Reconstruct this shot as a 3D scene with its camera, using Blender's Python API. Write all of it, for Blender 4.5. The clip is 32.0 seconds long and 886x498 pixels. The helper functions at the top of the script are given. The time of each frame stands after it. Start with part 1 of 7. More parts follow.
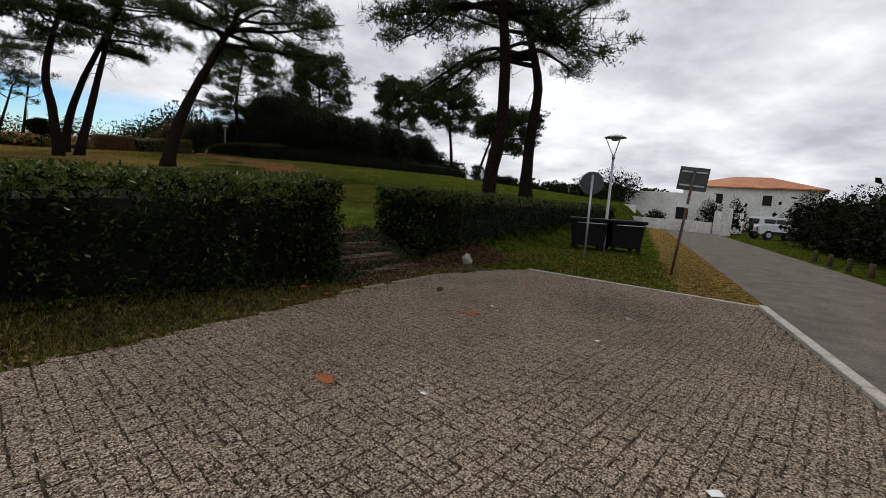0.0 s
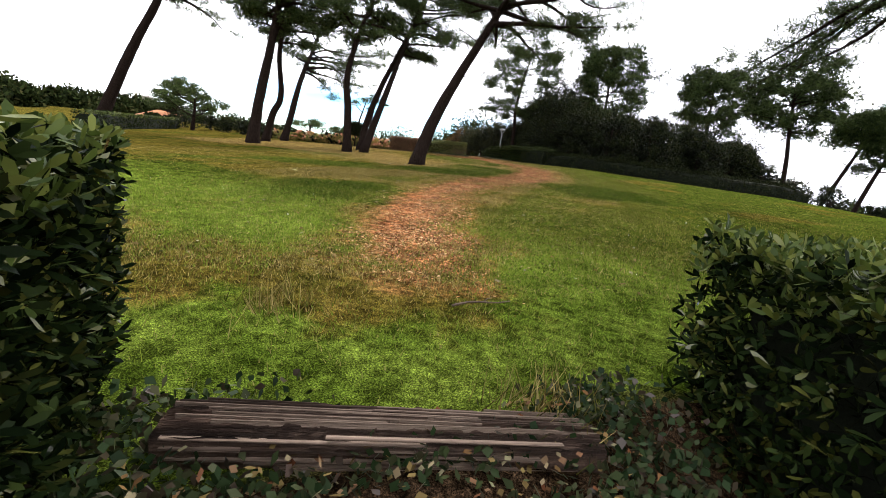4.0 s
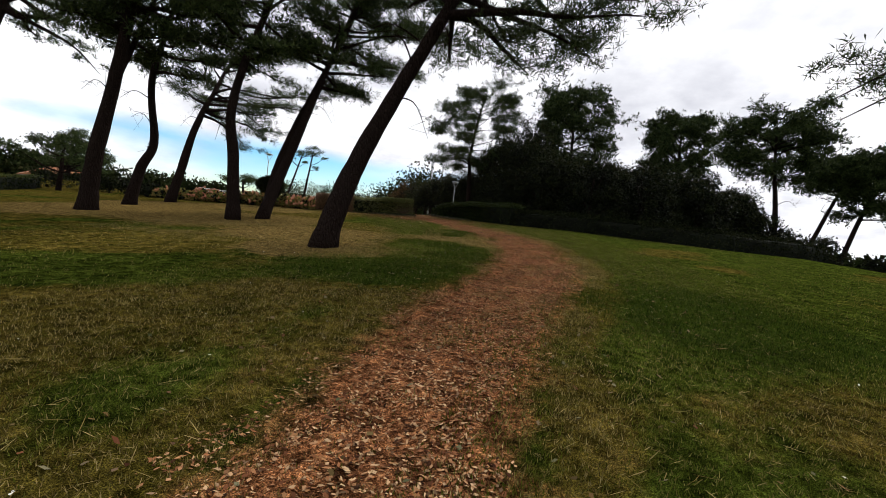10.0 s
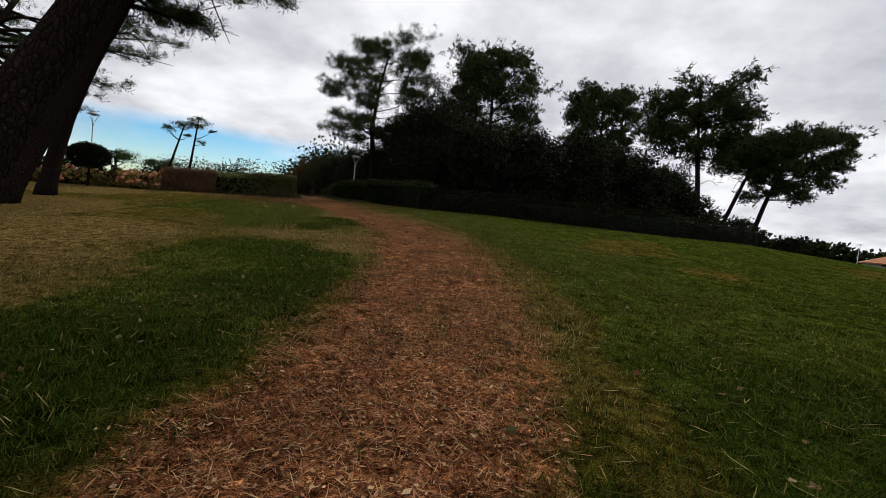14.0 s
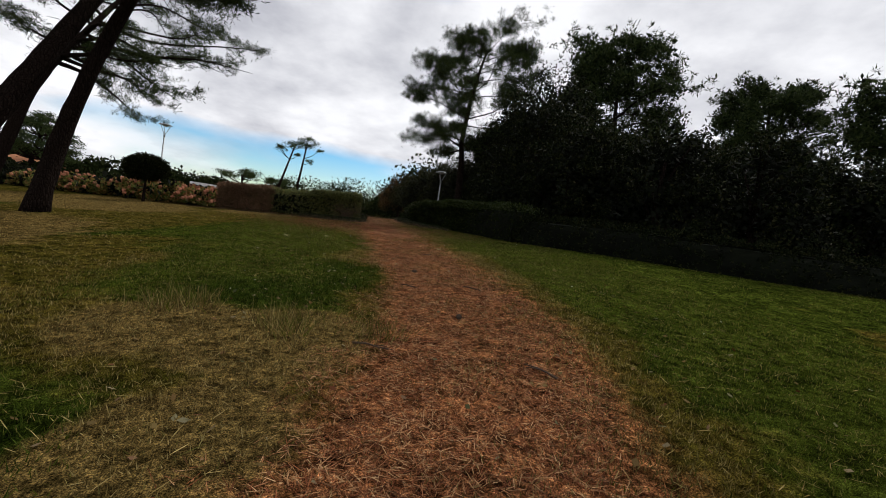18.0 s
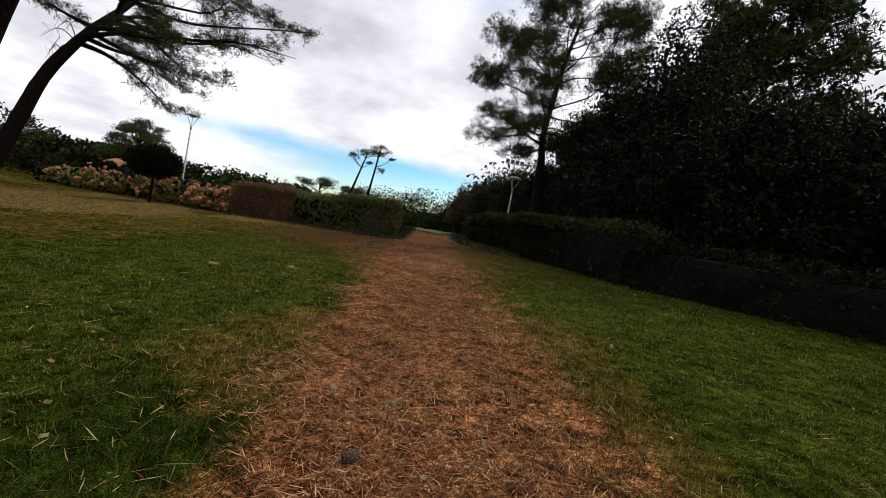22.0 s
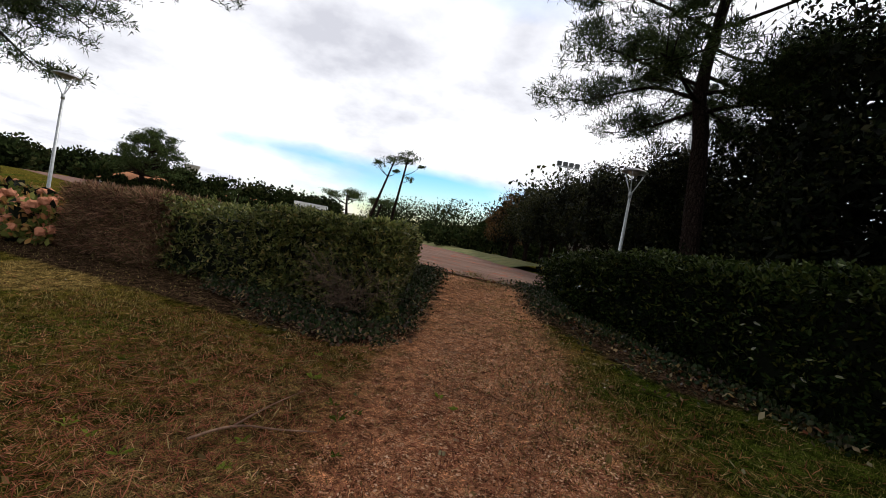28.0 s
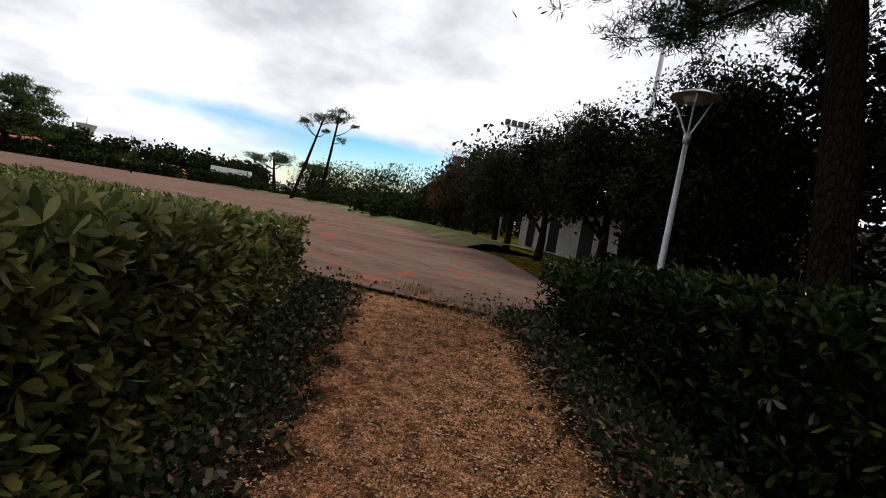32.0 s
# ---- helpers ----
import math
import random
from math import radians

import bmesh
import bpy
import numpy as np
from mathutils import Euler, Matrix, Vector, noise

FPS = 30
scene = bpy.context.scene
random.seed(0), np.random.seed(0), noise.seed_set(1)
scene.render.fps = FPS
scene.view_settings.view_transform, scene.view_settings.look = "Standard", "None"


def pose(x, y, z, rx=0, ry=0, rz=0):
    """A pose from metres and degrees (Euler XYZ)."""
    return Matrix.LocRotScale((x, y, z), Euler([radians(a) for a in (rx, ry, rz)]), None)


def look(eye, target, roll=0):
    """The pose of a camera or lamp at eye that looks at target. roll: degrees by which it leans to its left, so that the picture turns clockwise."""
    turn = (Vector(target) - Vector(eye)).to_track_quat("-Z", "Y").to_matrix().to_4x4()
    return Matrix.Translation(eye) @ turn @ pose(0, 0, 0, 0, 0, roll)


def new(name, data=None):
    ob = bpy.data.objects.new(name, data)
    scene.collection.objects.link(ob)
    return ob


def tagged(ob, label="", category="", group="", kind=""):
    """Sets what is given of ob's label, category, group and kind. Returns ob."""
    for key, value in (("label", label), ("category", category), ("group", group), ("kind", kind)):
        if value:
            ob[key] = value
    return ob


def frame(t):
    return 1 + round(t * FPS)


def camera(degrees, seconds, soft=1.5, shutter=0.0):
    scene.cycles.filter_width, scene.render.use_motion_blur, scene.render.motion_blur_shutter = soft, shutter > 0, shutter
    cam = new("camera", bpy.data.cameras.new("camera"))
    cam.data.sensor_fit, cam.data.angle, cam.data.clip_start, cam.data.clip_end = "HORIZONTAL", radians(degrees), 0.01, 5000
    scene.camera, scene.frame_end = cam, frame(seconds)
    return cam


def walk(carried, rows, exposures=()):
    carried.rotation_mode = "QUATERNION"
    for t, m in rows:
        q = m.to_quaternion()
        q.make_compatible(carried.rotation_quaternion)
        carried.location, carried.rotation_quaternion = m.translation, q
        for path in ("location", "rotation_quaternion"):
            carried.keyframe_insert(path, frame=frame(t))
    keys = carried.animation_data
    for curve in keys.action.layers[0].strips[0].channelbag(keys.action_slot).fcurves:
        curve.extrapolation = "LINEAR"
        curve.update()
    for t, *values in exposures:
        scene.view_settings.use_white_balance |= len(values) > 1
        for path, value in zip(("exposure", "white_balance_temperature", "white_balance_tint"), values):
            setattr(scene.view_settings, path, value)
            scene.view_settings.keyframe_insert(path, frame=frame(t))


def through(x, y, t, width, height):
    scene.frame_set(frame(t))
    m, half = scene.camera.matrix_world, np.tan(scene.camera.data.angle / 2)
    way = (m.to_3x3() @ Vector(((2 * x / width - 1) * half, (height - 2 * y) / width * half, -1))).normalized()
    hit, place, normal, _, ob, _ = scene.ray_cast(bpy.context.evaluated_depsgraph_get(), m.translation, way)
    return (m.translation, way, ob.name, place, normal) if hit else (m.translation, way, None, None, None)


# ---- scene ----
cam = camera(90.9, 32.0, 0.85)
PATH = [
    (0, (-0.2, -1.3, 1.6), (0.085, 0.666, 1.365), 3.9),
    (0.5, (0.179, -0.157, 1.643), (0.323, 1.828, 1.445), 6.0),
    (1, (0.464, 0.949, 1.664), (0.442, 2.942, 1.501), 8.7),
    (1.5, (0.689, 2.093, 1.661), (0.489, 4.073, 1.466), 9.3),
    (2, (0.739, 3.277, 1.622), (0.347, 5.227, 1.406), 10.1),
    (2.5, (0.56, 4.431, 1.583), (-0.06, 6.314, 1.32), 8.0),
    (3, (0.14, 5.19, 1.524), (-0.624, 7.024, 1.299), 9.3),
    (3.5, (-0.175, 6.01, 1.662), (-1.007, 7.811, 1.409), 9.3),
    (4, (-0.582, 6.687, 1.843), (-1.448, 8.461, 1.523), 8.5),
    (4.5, (-0.969, 7.309, 2.003), (-1.847, 9.07, 1.644), 8.9),
    (6.5, (-2.352, 9.938, 2.422), (-3.211, 11.718, 2.114), 6.8),
    (7, (-2.757, 10.769, 2.671), (-3.608, 12.57, 2.499), 6.6),
    (7.5, (-3.141, 11.708, 2.847), (-3.955, 13.534, 2.784), 6.7),
    (8, (-3.604, 12.628, 2.899), (-4.394, 14.465, 2.864), 6.9),
    (8.5, (-3.972, 13.569, 2.938), (-4.727, 15.42, 2.907), 7.1),
    (9, (-4.381, 14.517, 2.973), (-5.148, 16.363, 2.946), 7.0),
    (9.5, (-4.737, 15.501, 3.009), (-5.481, 17.357, 2.962), 6.7),
    (10, (-5.097, 16.443, 3.111), (-5.796, 18.316, 3.049), 6.6),
    (10.5, (-5.429, 17.349, 3.16), (-6.048, 19.248, 3.062), 7.0),
    (11, (-5.664, 18.251, 3.209), (-6.194, 20.175, 3.087), 7.8),
    (11.5, (-5.76, 19.151, 3.26), (-6.15, 21.109, 3.141), 8.6),
    (12, (-5.846, 20.06, 3.318), (-6.155, 22.033, 3.208), 8.2),
    (12.5, (-5.867, 20.933, 3.376), (-6.173, 22.907, 3.276), 7.3),
    (13, (-5.902, 21.83, 3.414), (-6.186, 23.806, 3.297), 6.0),
    (13.5, (-5.94, 22.704, 3.519), (-6.268, 24.674, 3.417), 5.4),
    (14, (-5.956, 23.573, 3.568), (-6.299, 25.54, 3.464), 5.8),
    (14.5, (-6.005, 24.502, 3.706), (-6.375, 26.466, 3.623), 6.7),
    (16.5, (-6.695, 28.097, 4.126), (-7.192, 30.033, 4.059), 6.8),
    (17, (-6.892, 29.074, 4.215), (-7.459, 30.991, 4.147), 6.9),
    (17.5, (-7.107, 30.027, 4.293), (-7.771, 31.912, 4.209), 7.3),
    (18, (-7.347, 30.954, 4.375), (-8.138, 32.789, 4.309), 8.1),
    (18.5, (-7.602, 31.829, 4.45), (-8.45, 33.638, 4.372), 8.6),
    (19, (-7.863, 32.675, 4.509), (-8.738, 34.47, 4.391), 7.7),
    (19.5, (-8.21, 33.473, 4.568), (-9.171, 35.226, 4.51), 11.0),
    (20, (-8.438, 34.227, 4.572), (-9.4, 35.977, 4.46), 8.9),
    (20.5, (-8.713, 34.933, 4.633), (-9.708, 36.664, 4.518), 7.8),
    (21, (-9.076, 35.692, 4.731), (-10.077, 37.42, 4.622), 8.3),
    (21.5, (-9.463, 36.55, 4.839), (-10.505, 38.254, 4.741), 8.8),
    (22, (-9.915, 37.394, 4.893), (-11.008, 39.067, 4.831), 10.7),
    (22.5, (-10.438, 38.243, 4.944), (-11.579, 39.885, 4.895), 10.3),
    (23, (-10.886, 38.973, 4.975), (-12.081, 40.576, 4.956), 10.7),
    (23.5, (-11.307, 39.736, 5.021), (-12.499, 41.341, 4.975), 10.1),
    (24, (-11.787, 40.508, 5.12), (-12.971, 42.118, 5.043), 8.8),
    (24.5, (-12.329, 41.24, 5.195), (-13.507, 42.854, 5.103), 8.0),
    (26.5, (-15.129, 44.193, 5.502), (-16.305, 45.81, 5.443), 10.2),
    (27, (-15.753, 44.969, 5.54), (-16.941, 46.576, 5.466), 9.5),
    (27.5, (-16.39, 45.735, 5.66), (-17.605, 47.323, 5.595), 9.1),
    (28, (-16.998, 46.522, 5.804), (-18.22, 48.105, 5.764), 10.3),
    (28.5, (-17.572, 47.276, 5.919), (-18.768, 48.878, 5.883), 10.2),
    (29, (-18.065, 47.956, 5.944), (-19.237, 49.576, 5.908), 10.7),
    (29.5, (-18.473, 48.643, 5.982), (-19.59, 50.302, 5.933), 11.0),
    (30, (-18.928, 49.339, 6.029), (-20.029, 51.008, 5.977), 11.6),
    (30.5, (-19.393, 50.05, 6.058), (-20.487, 51.723, 5.989), 12.1),
    (31, (-19.831, 50.714, 6.068), (-20.899, 52.403, 6.0), 11.9),
    (31.5, (-20.254, 51.223, 6.057), (-21.311, 52.919, 5.971), 11.1),
    (32, (-20.472, 51.616, 6.131), (-21.45, 53.355, 5.986), 9.5),
]
EXPOSURES = [(t, s, 6420, 10) for t, s in ((0, 0.04), (1.2, 0.2), (2, 0.4), (3, 1.2), (4, 1.8), (4.5, 1.8), (6.5, 0.1), (7.2, 0.14), (9, 0.4), (11, 0.32), (13, 0.06), (14, 0.0), (17, 0.02), (21, 0.22), (23, 0.38), (24.5, 0.48), (26.5, 0.55), (28, 0.46), (30, 0.38), (32, 0.3))]
walk(cam, [(t, look(eye, target, roll)) for t, eye, target, roll in PATH], EXPOSURES)

# ---------------------------------------------------------------- world and sun
world = bpy.data.worlds.new("overcast_sky")
scene.world = world
world.use_nodes = True
wt = world.node_tree
wt.nodes.clear()
w_out = wt.nodes.new("ShaderNodeOutputWorld")
w_mix = wt.nodes.new("ShaderNodeMixShader")
w_sky = wt.nodes.new("ShaderNodeTexSky")
w_sky.sky_type, w_sky.sun_disc = "NISHITA", False
w_sky.sun_elevation, w_sky.sun_rotation = radians(52), radians(12)
w_blue = wt.nodes.new("ShaderNodeBackground")
w_blue.inputs["Strength"].default_value = 0.13
w_cloud = wt.nodes.new("ShaderNodeBackground")
w_cloud.inputs["Strength"].default_value = 0.99
w_tc = wt.nodes.new("ShaderNodeTexCoord")
w_sep = wt.nodes.new("ShaderNodeSeparateXYZ")
# the clouds flatten towards the horizon
w_add = wt.nodes.new("ShaderNodeMath")
w_add.operation = "ADD"
w_add.inputs[1].default_value = 0.26
w_abs = wt.nodes.new("ShaderNodeMath")
w_abs.operation = "ABSOLUTE"
w_div = wt.nodes.new("ShaderNodeVectorMath")
w_div.operation = "DIVIDE"
w_com = wt.nodes.new("ShaderNodeCombineXYZ")
w_n1 = wt.nodes.new("ShaderNodeTexNoise")
w_n1.inputs["Scale"].default_value, w_n1.inputs["Detail"].default_value = 0.55, 6
w_n1.inputs["Roughness"].default_value = 0.5
w_n2 = wt.nodes.new("ShaderNodeTexNoise")
w_n2.inputs["Scale"].default_value, w_n2.inputs["Detail"].default_value = 1.6, 7
w_n2.inputs["Roughness"].default_value = 0.55
w_cover = wt.nodes.new("ShaderNodeValToRGB")
w_cover.color_ramp.elements[0].position, w_cover.color_ramp.elements[1].position = 0.03, 0.24
w_tone = wt.nodes.new("ShaderNodeValToRGB")
w_tone.color_ramp.elements[0].position, w_tone.color_ramp.elements[0].color = 0.36, (0.52, 0.525, 0.575, 1)
w_tone.color_ramp.elements[1].position, w_tone.color_ramp.elements[1].color = 0.6, (0.975, 0.975, 1.0, 1)
# fewer clouds in a low band above the horizon
w_band = wt.nodes.new("ShaderNodeValToRGB")
for e, (p, v) in zip([w_band.color_ramp.elements[0], w_band.color_ramp.elements[1], w_band.color_ramp.elements.new(0.5), w_band.color_ramp.elements.new(0.7)],
                     ((0.0, 0.36), (0.07, 0.62), (0.13, 0.47), (0.21, 0.0))):
    e.position, e.color = p, (v, v, v, 1)
w_sub = wt.nodes.new("ShaderNodeMath")
w_sub.operation = "SUBTRACT"
# the clouds break up towards the north-west; the blue there is deep and clear
w_side = wt.nodes.new("ShaderNodeVectorMath")
w_side.operation = "DOT_PRODUCT"
w_side.inputs[1].default_value = (-0.57, 0.82, 0.0)
w_open = wt.nodes.new("ShaderNodeMapRange")
w_open.interpolation_type = "SMOOTHSTEP"
w_open.inputs["From Min"].default_value, w_open.inputs["From Max"].default_value = 0.72, 0.95
w_open.inputs["To Min"].default_value, w_open.inputs["To Max"].default_value = 0.25, 1.0
w_gap = wt.nodes.new("ShaderNodeMath")
w_gap.operation = "MULTIPLY"
w_clear = wt.nodes.new("ShaderNodeHueSaturation")
w_clear.inputs["Saturation"].default_value = 1.9
wl = wt.links.new
wl(w_tc.outputs["Generated"], w_sep.inputs[0])
wl(w_sep.outputs["Z"], w_abs.inputs[0])
wl(w_abs.outputs[0], w_add.inputs[0])
for k in range(3):
    wl(w_add.outputs[0], w_com.inputs[k])
wl(w_tc.outputs["Generated"], w_div.inputs[0])
wl(w_com.outputs[0], w_div.inputs[1])
wl(w_div.outputs[0], w_n1.inputs["Vector"])
wl(w_div.outputs[0], w_n2.inputs["Vector"])
wl(w_sep.outputs["Z"], w_band.inputs["Fac"])
wl(w_n1.outputs["Fac"], w_sub.inputs[0])
wl(w_tc.outputs["Generated"], w_side.inputs[0])
wl(w_side.outputs["Value"], w_open.inputs["Value"])
wl(w_band.outputs["Color"], w_gap.inputs[0])
wl(w_open.outputs["Result"], w_gap.inputs[1])
wl(w_gap.outputs[0], w_sub.inputs[1])
wl(w_sub.outputs[0], w_cover.inputs["Fac"])
wl(w_n2.outputs["Fac"], w_tone.inputs["Fac"])
wl(w_tone.outputs["Color"], w_cloud.inputs["Color"])
wl(w_sky.outputs["Color"], w_clear.inputs["Color"])
wl(w_clear.outputs["Color"], w_blue.inputs["Color"])
wl(w_cover.outputs["Color"], w_mix.inputs[0])
wl(w_blue.outputs[0], w_mix.inputs[1])
wl(w_cloud.outputs[0], w_mix.inputs[2])
wl(w_mix.outputs[0], w_out.inputs[0])

sun = new("sun", bpy.data.lights.new("sun", "SUN"))
sun.data.energy, sun.data.angle, sun.data.color = 2.0, radians(13), (1.0, 0.95, 0.87)
sun.matrix_basis = look((13, 62, 81), (0, 0, 0))

# ---------------------------------------------------------------- materials
def material(name, color=(0.5, 0.5, 0.5), rough=0.8, metal=0.0, gloss=0.15):
    m = bpy.data.materials.new(name)
    m.use_nodes = True
    b = m.node_tree.nodes["Principled BSDF"]
    b.inputs["Base Color"].default_value = (*color, 1)
    b.inputs["Roughness"].default_value = rough
    b.inputs["Metallic"].default_value = metal
    b.inputs["Specular IOR Level"].default_value = gloss
    return m


def node(m, kind, **inputs):
    n = m.node_tree.nodes.new(kind)
    for k, v in inputs.items():
        n.inputs[k.replace("_", " ")].default_value = v
    return n


def wire(m, a, out, b, into):
    m.node_tree.links.new(a.outputs[out], b.inputs[into])


def bsdf(m):
    return m.node_tree.nodes["Principled BSDF"]


def ramp(m, src, out, stops):
    r = m.node_tree.nodes.new("ShaderNodeValToRGB")
    while len(r.color_ramp.elements) < len(stops):
        r.color_ramp.elements.new(0.5)
    for e, (p, c) in zip(r.color_ramp.elements, stops):
        e.position, e.color = p, (*c, 1)
    wire(m, src, out, r, "Fac")
    return r


def noise_tex(m, scale, detail=4.0, rough=0.6, coords=None, stretch=None):
    c = m.node_tree.nodes.new("ShaderNodeTexCoord") if coords is None else coords
    n = node(m, "ShaderNodeTexNoise", Scale=scale, Detail=detail, Roughness=rough)
    if stretch:
        mp = m.node_tree.nodes.new("ShaderNodeMapping")
        mp.inputs["Scale"].default_value = stretch
        wire(m, c, "Object", mp, "Vector")
        wire(m, mp, "Vector", n, "Vector")
    else:
        wire(m, c, "Object", n, "Vector")
    return n


def mix(m, fac, a, b, mode="MIX"):
    """fac, a and b: a number or colour, or (node, output)."""
    n = m.node_tree.nodes.new("ShaderNodeMix")
    n.data_type, n.blend_type = "RGBA", mode
    for value, socket in ((fac, n.inputs[0]), (a, n.inputs[6]), (b, n.inputs[7])):
        if isinstance(value, tuple) and hasattr(value[0], "outputs"):
            m.node_tree.links.new(value[0].outputs[value[1]], socket)
        elif isinstance(value, tuple):
            socket.default_value = (*value, 1)
        else:
            socket.default_value = value
    return n


def color_in(m, n, out):
    m.node_tree.links.new(n.outputs[out], bsdf(m).inputs["Base Color"])


def bump(m, src, out, strength, distance=0.02):
    b = node(m, "ShaderNodeBump", Strength=strength, Distance=distance)
    wire(m, src, out, b, "Height")
    wire(m, b, "Normal", bsdf(m), "Normal")


def grained(name, dark, light, scale=8.0, rough=0.85, relief=0.4, depth=0.01, stretch=None, spots=None, metal=0.0):
    """A surface in two scales of noise between two colours."""
    m = material(name, light, rough, metal)
    c = m.node_tree.nodes.new("ShaderNodeTexCoord")
    big, small = noise_tex(m, scale * 0.2, 5, 0.6, c, stretch), noise_tex(m, scale * 3, 6, 0.7, c, stretch)
    a = ramp(m, big, "Fac", ((0.3, dark), (0.7, light)))
    b = ramp(m, small, "Fac", ((0.3, (0.55, 0.55, 0.55)), (0.7, (1.25, 1.25, 1.25))))
    both = mix(m, 1.0, (a, "Color"), (b, "Color"), "MULTIPLY")
    out = both
    if spots:
        third = noise_tex(m, scale * 0.6, 3, 0.5, c)
        s = ramp(m, third, "Fac", ((0.58, (0, 0, 0)), (0.68, (1, 1, 1))))
        out = mix(m, (s, "Color"), (both, 2), spots)
    color_in(m, out, 2)
    bump(m, small, "Fac", relief, depth)
    return m


def leafy(name, colors, rough=0.45, through=0.25, gloss=0.3, shiny=None):
    """Leaves whose colour varies from leaf to leaf, thin enough to let some light through."""
    m = material(name, colors[0], rough, 0.0, gloss)
    g = m.node_tree.nodes.new("ShaderNodeNewGeometry")
    steps = [(i / (len(colors) - 1), c) for i, c in enumerate(colors)]
    r = ramp(m, g, "Random Per Island", steps)
    if shiny:
        s = ramp(m, g, "Random Per Island", ((0.0, (gloss,) * 3), (0.91, (gloss,) * 3), (0.93, (shiny,) * 3), (1.0, (shiny,) * 3)))
        m.node_tree.links.new(s.outputs["Color"], bsdf(m).inputs["Specular IOR Level"])
    c = m.node_tree.nodes.new("ShaderNodeTexCoord")
    n = noise_tex(m, 1.2, 3, 0.5, c)
    k = ramp(m, n, "Fac", ((0.3, (0.7, 0.7, 0.7)), (0.7, (1.2, 1.2, 1.2))))
    both = mix(m, 1.0, (r, "Color"), (k, "Color"), "MULTIPLY")
    color_in(m, both, 2)
    if through:
        tree = m.node_tree
        t = tree.nodes.new("ShaderNodeBsdfTranslucent")
        wire(m, both, 2, t, "Color")
        s = tree.nodes.new("ShaderNodeMixShader")
        s.inputs[0].default_value = through
        tree.links.new(bsdf(m).outputs[0], s.inputs[1])
        tree.links.new(t.outputs[0], s.inputs[2])
        tree.links.new(s.outputs[0], tree.nodes["Material Output"].inputs[0])
    return m


# ---------------------------------------------------------------- mesh helpers
def thing(name, at=(0, 0, 0), label="", category="", group="", kind="", turn=0.0):
    ob = new(name)
    ob.empty_display_size = 0.2
    ob.matrix_basis = pose(*at, 0, 0, turn)
    return tagged(ob, label, category, group, kind)


def link_mesh(name, me, mat, parent=None, label="", smooth=False):
    if mat is not None:
        me.materials.append(mat)
    if smooth:
        me.polygons.foreach_set("use_smooth", [True] * len(me.polygons))
    ob = new(name, me)
    if parent is not None:
        ob.parent = parent
    return tagged(ob, label)


def part(name, bm, mat, parent=None, label="", smooth=False):
    me = bpy.data.meshes.new(name)
    bm.to_mesh(me)
    bm.free()
    return link_mesh(name, me, mat, parent, label, smooth)


def raw(name, verts, faces, mat, parent=None, label="", smooth=False):
    me = bpy.data.meshes.new(name)
    me.from_pydata([tuple(v) for v in verts], [], [tuple(f) for f in faces])
    me.update()
    return link_mesh(name, me, mat, parent, label, smooth)


def polys(name, verts, size, mat, parent=None, label=""):
    """Many separate faces of the same number of corners; verts: (n, size, 3)."""
    verts = np.asarray(verts, dtype=np.float32)
    n = len(verts)
    me = bpy.data.meshes.new(name)
    me.vertices.add(n * size)
    me.vertices.foreach_set("co", verts.reshape(-1))
    me.loops.add(n * size)
    me.loops.foreach_set("vertex_index", np.arange(n * size, dtype=np.int32))
    me.polygons.add(n)
    me.polygons.foreach_set("loop_start", np.arange(0, n * size, size, dtype=np.int32))
    me.polygons.foreach_set("loop_total", np.full(n, size, dtype=np.int32))
    me.update(calc_edges=True)
    return link_mesh(name, me, mat, parent, label)


def box(bm, x0, y0, z0, x1, y1, z1, bevel=0.0):
    got = bmesh.ops.create_cube(bm, size=1.0)
    for v in got["verts"]:
        v.co = Vector((x0 + (v.co.x + 0.5) * (x1 - x0), y0 + (v.co.y + 0.5) * (y1 - y0), z0 + (v.co.z + 0.5) * (z1 - z0)))
    if bevel:
        edges = list({e for v in got["verts"] for e in v.link_edges})
        bmesh.ops.bevel(bm, geom=edges, offset=bevel, segments=2, affect="EDGES", profile=0.5)
    return bm


def boxed(x0, y0, z0, x1, y1, z1, bevel=0.0):
    return box(bmesh.new(), x0, y0, z0, x1, y1, z1, bevel)


def tube_data(points, radii, sides=10, rng=None, rough=0.0):
    """Rings swept along points; ends closed."""
    p = np.asarray(points, float)
    n = len(p)
    tangents = np.gradient(p, axis=0)
    tangents /= np.linalg.norm(tangents, axis=1)[:, None] + 1e-9
    ref = np.array([0.0, 0.0, 1.0]) if abs(tangents[0][2]) < 0.9 else np.array([1.0, 0.0, 0.0])
    verts = []
    for i in range(n):
        a = np.cross(tangents[i], ref)
        a /= np.linalg.norm(a) + 1e-9
        b = np.cross(tangents[i], a)
        for k in range(sides):
            ang = 2 * math.pi * k / sides
            r = radii[i] * (1 + (rough * rng.uniform(-1, 1) if rng is not None else 0))
            verts.append(p[i] + r * (math.cos(ang) * a + math.sin(ang) * b))
    faces = []
    for i in range(n - 1):
        for k in range(sides):
            k2 = (k + 1) % sides
            faces.append((i * sides + k, i * sides + k2, (i + 1) * sides + k2, (i + 1) * sides + k))
    faces.append(tuple(range(sides - 1, -1, -1)))
    faces.append(tuple((n - 1) * sides + k for k in range(sides)))
    return verts, faces


def tube(name, points, radii, mat, parent=None, sides=10, rng=None, rough=0.0, label=""):
    v, f = tube_data(points, radii, sides, rng, rough)
    return raw(name, v, f, mat, parent, label, True)


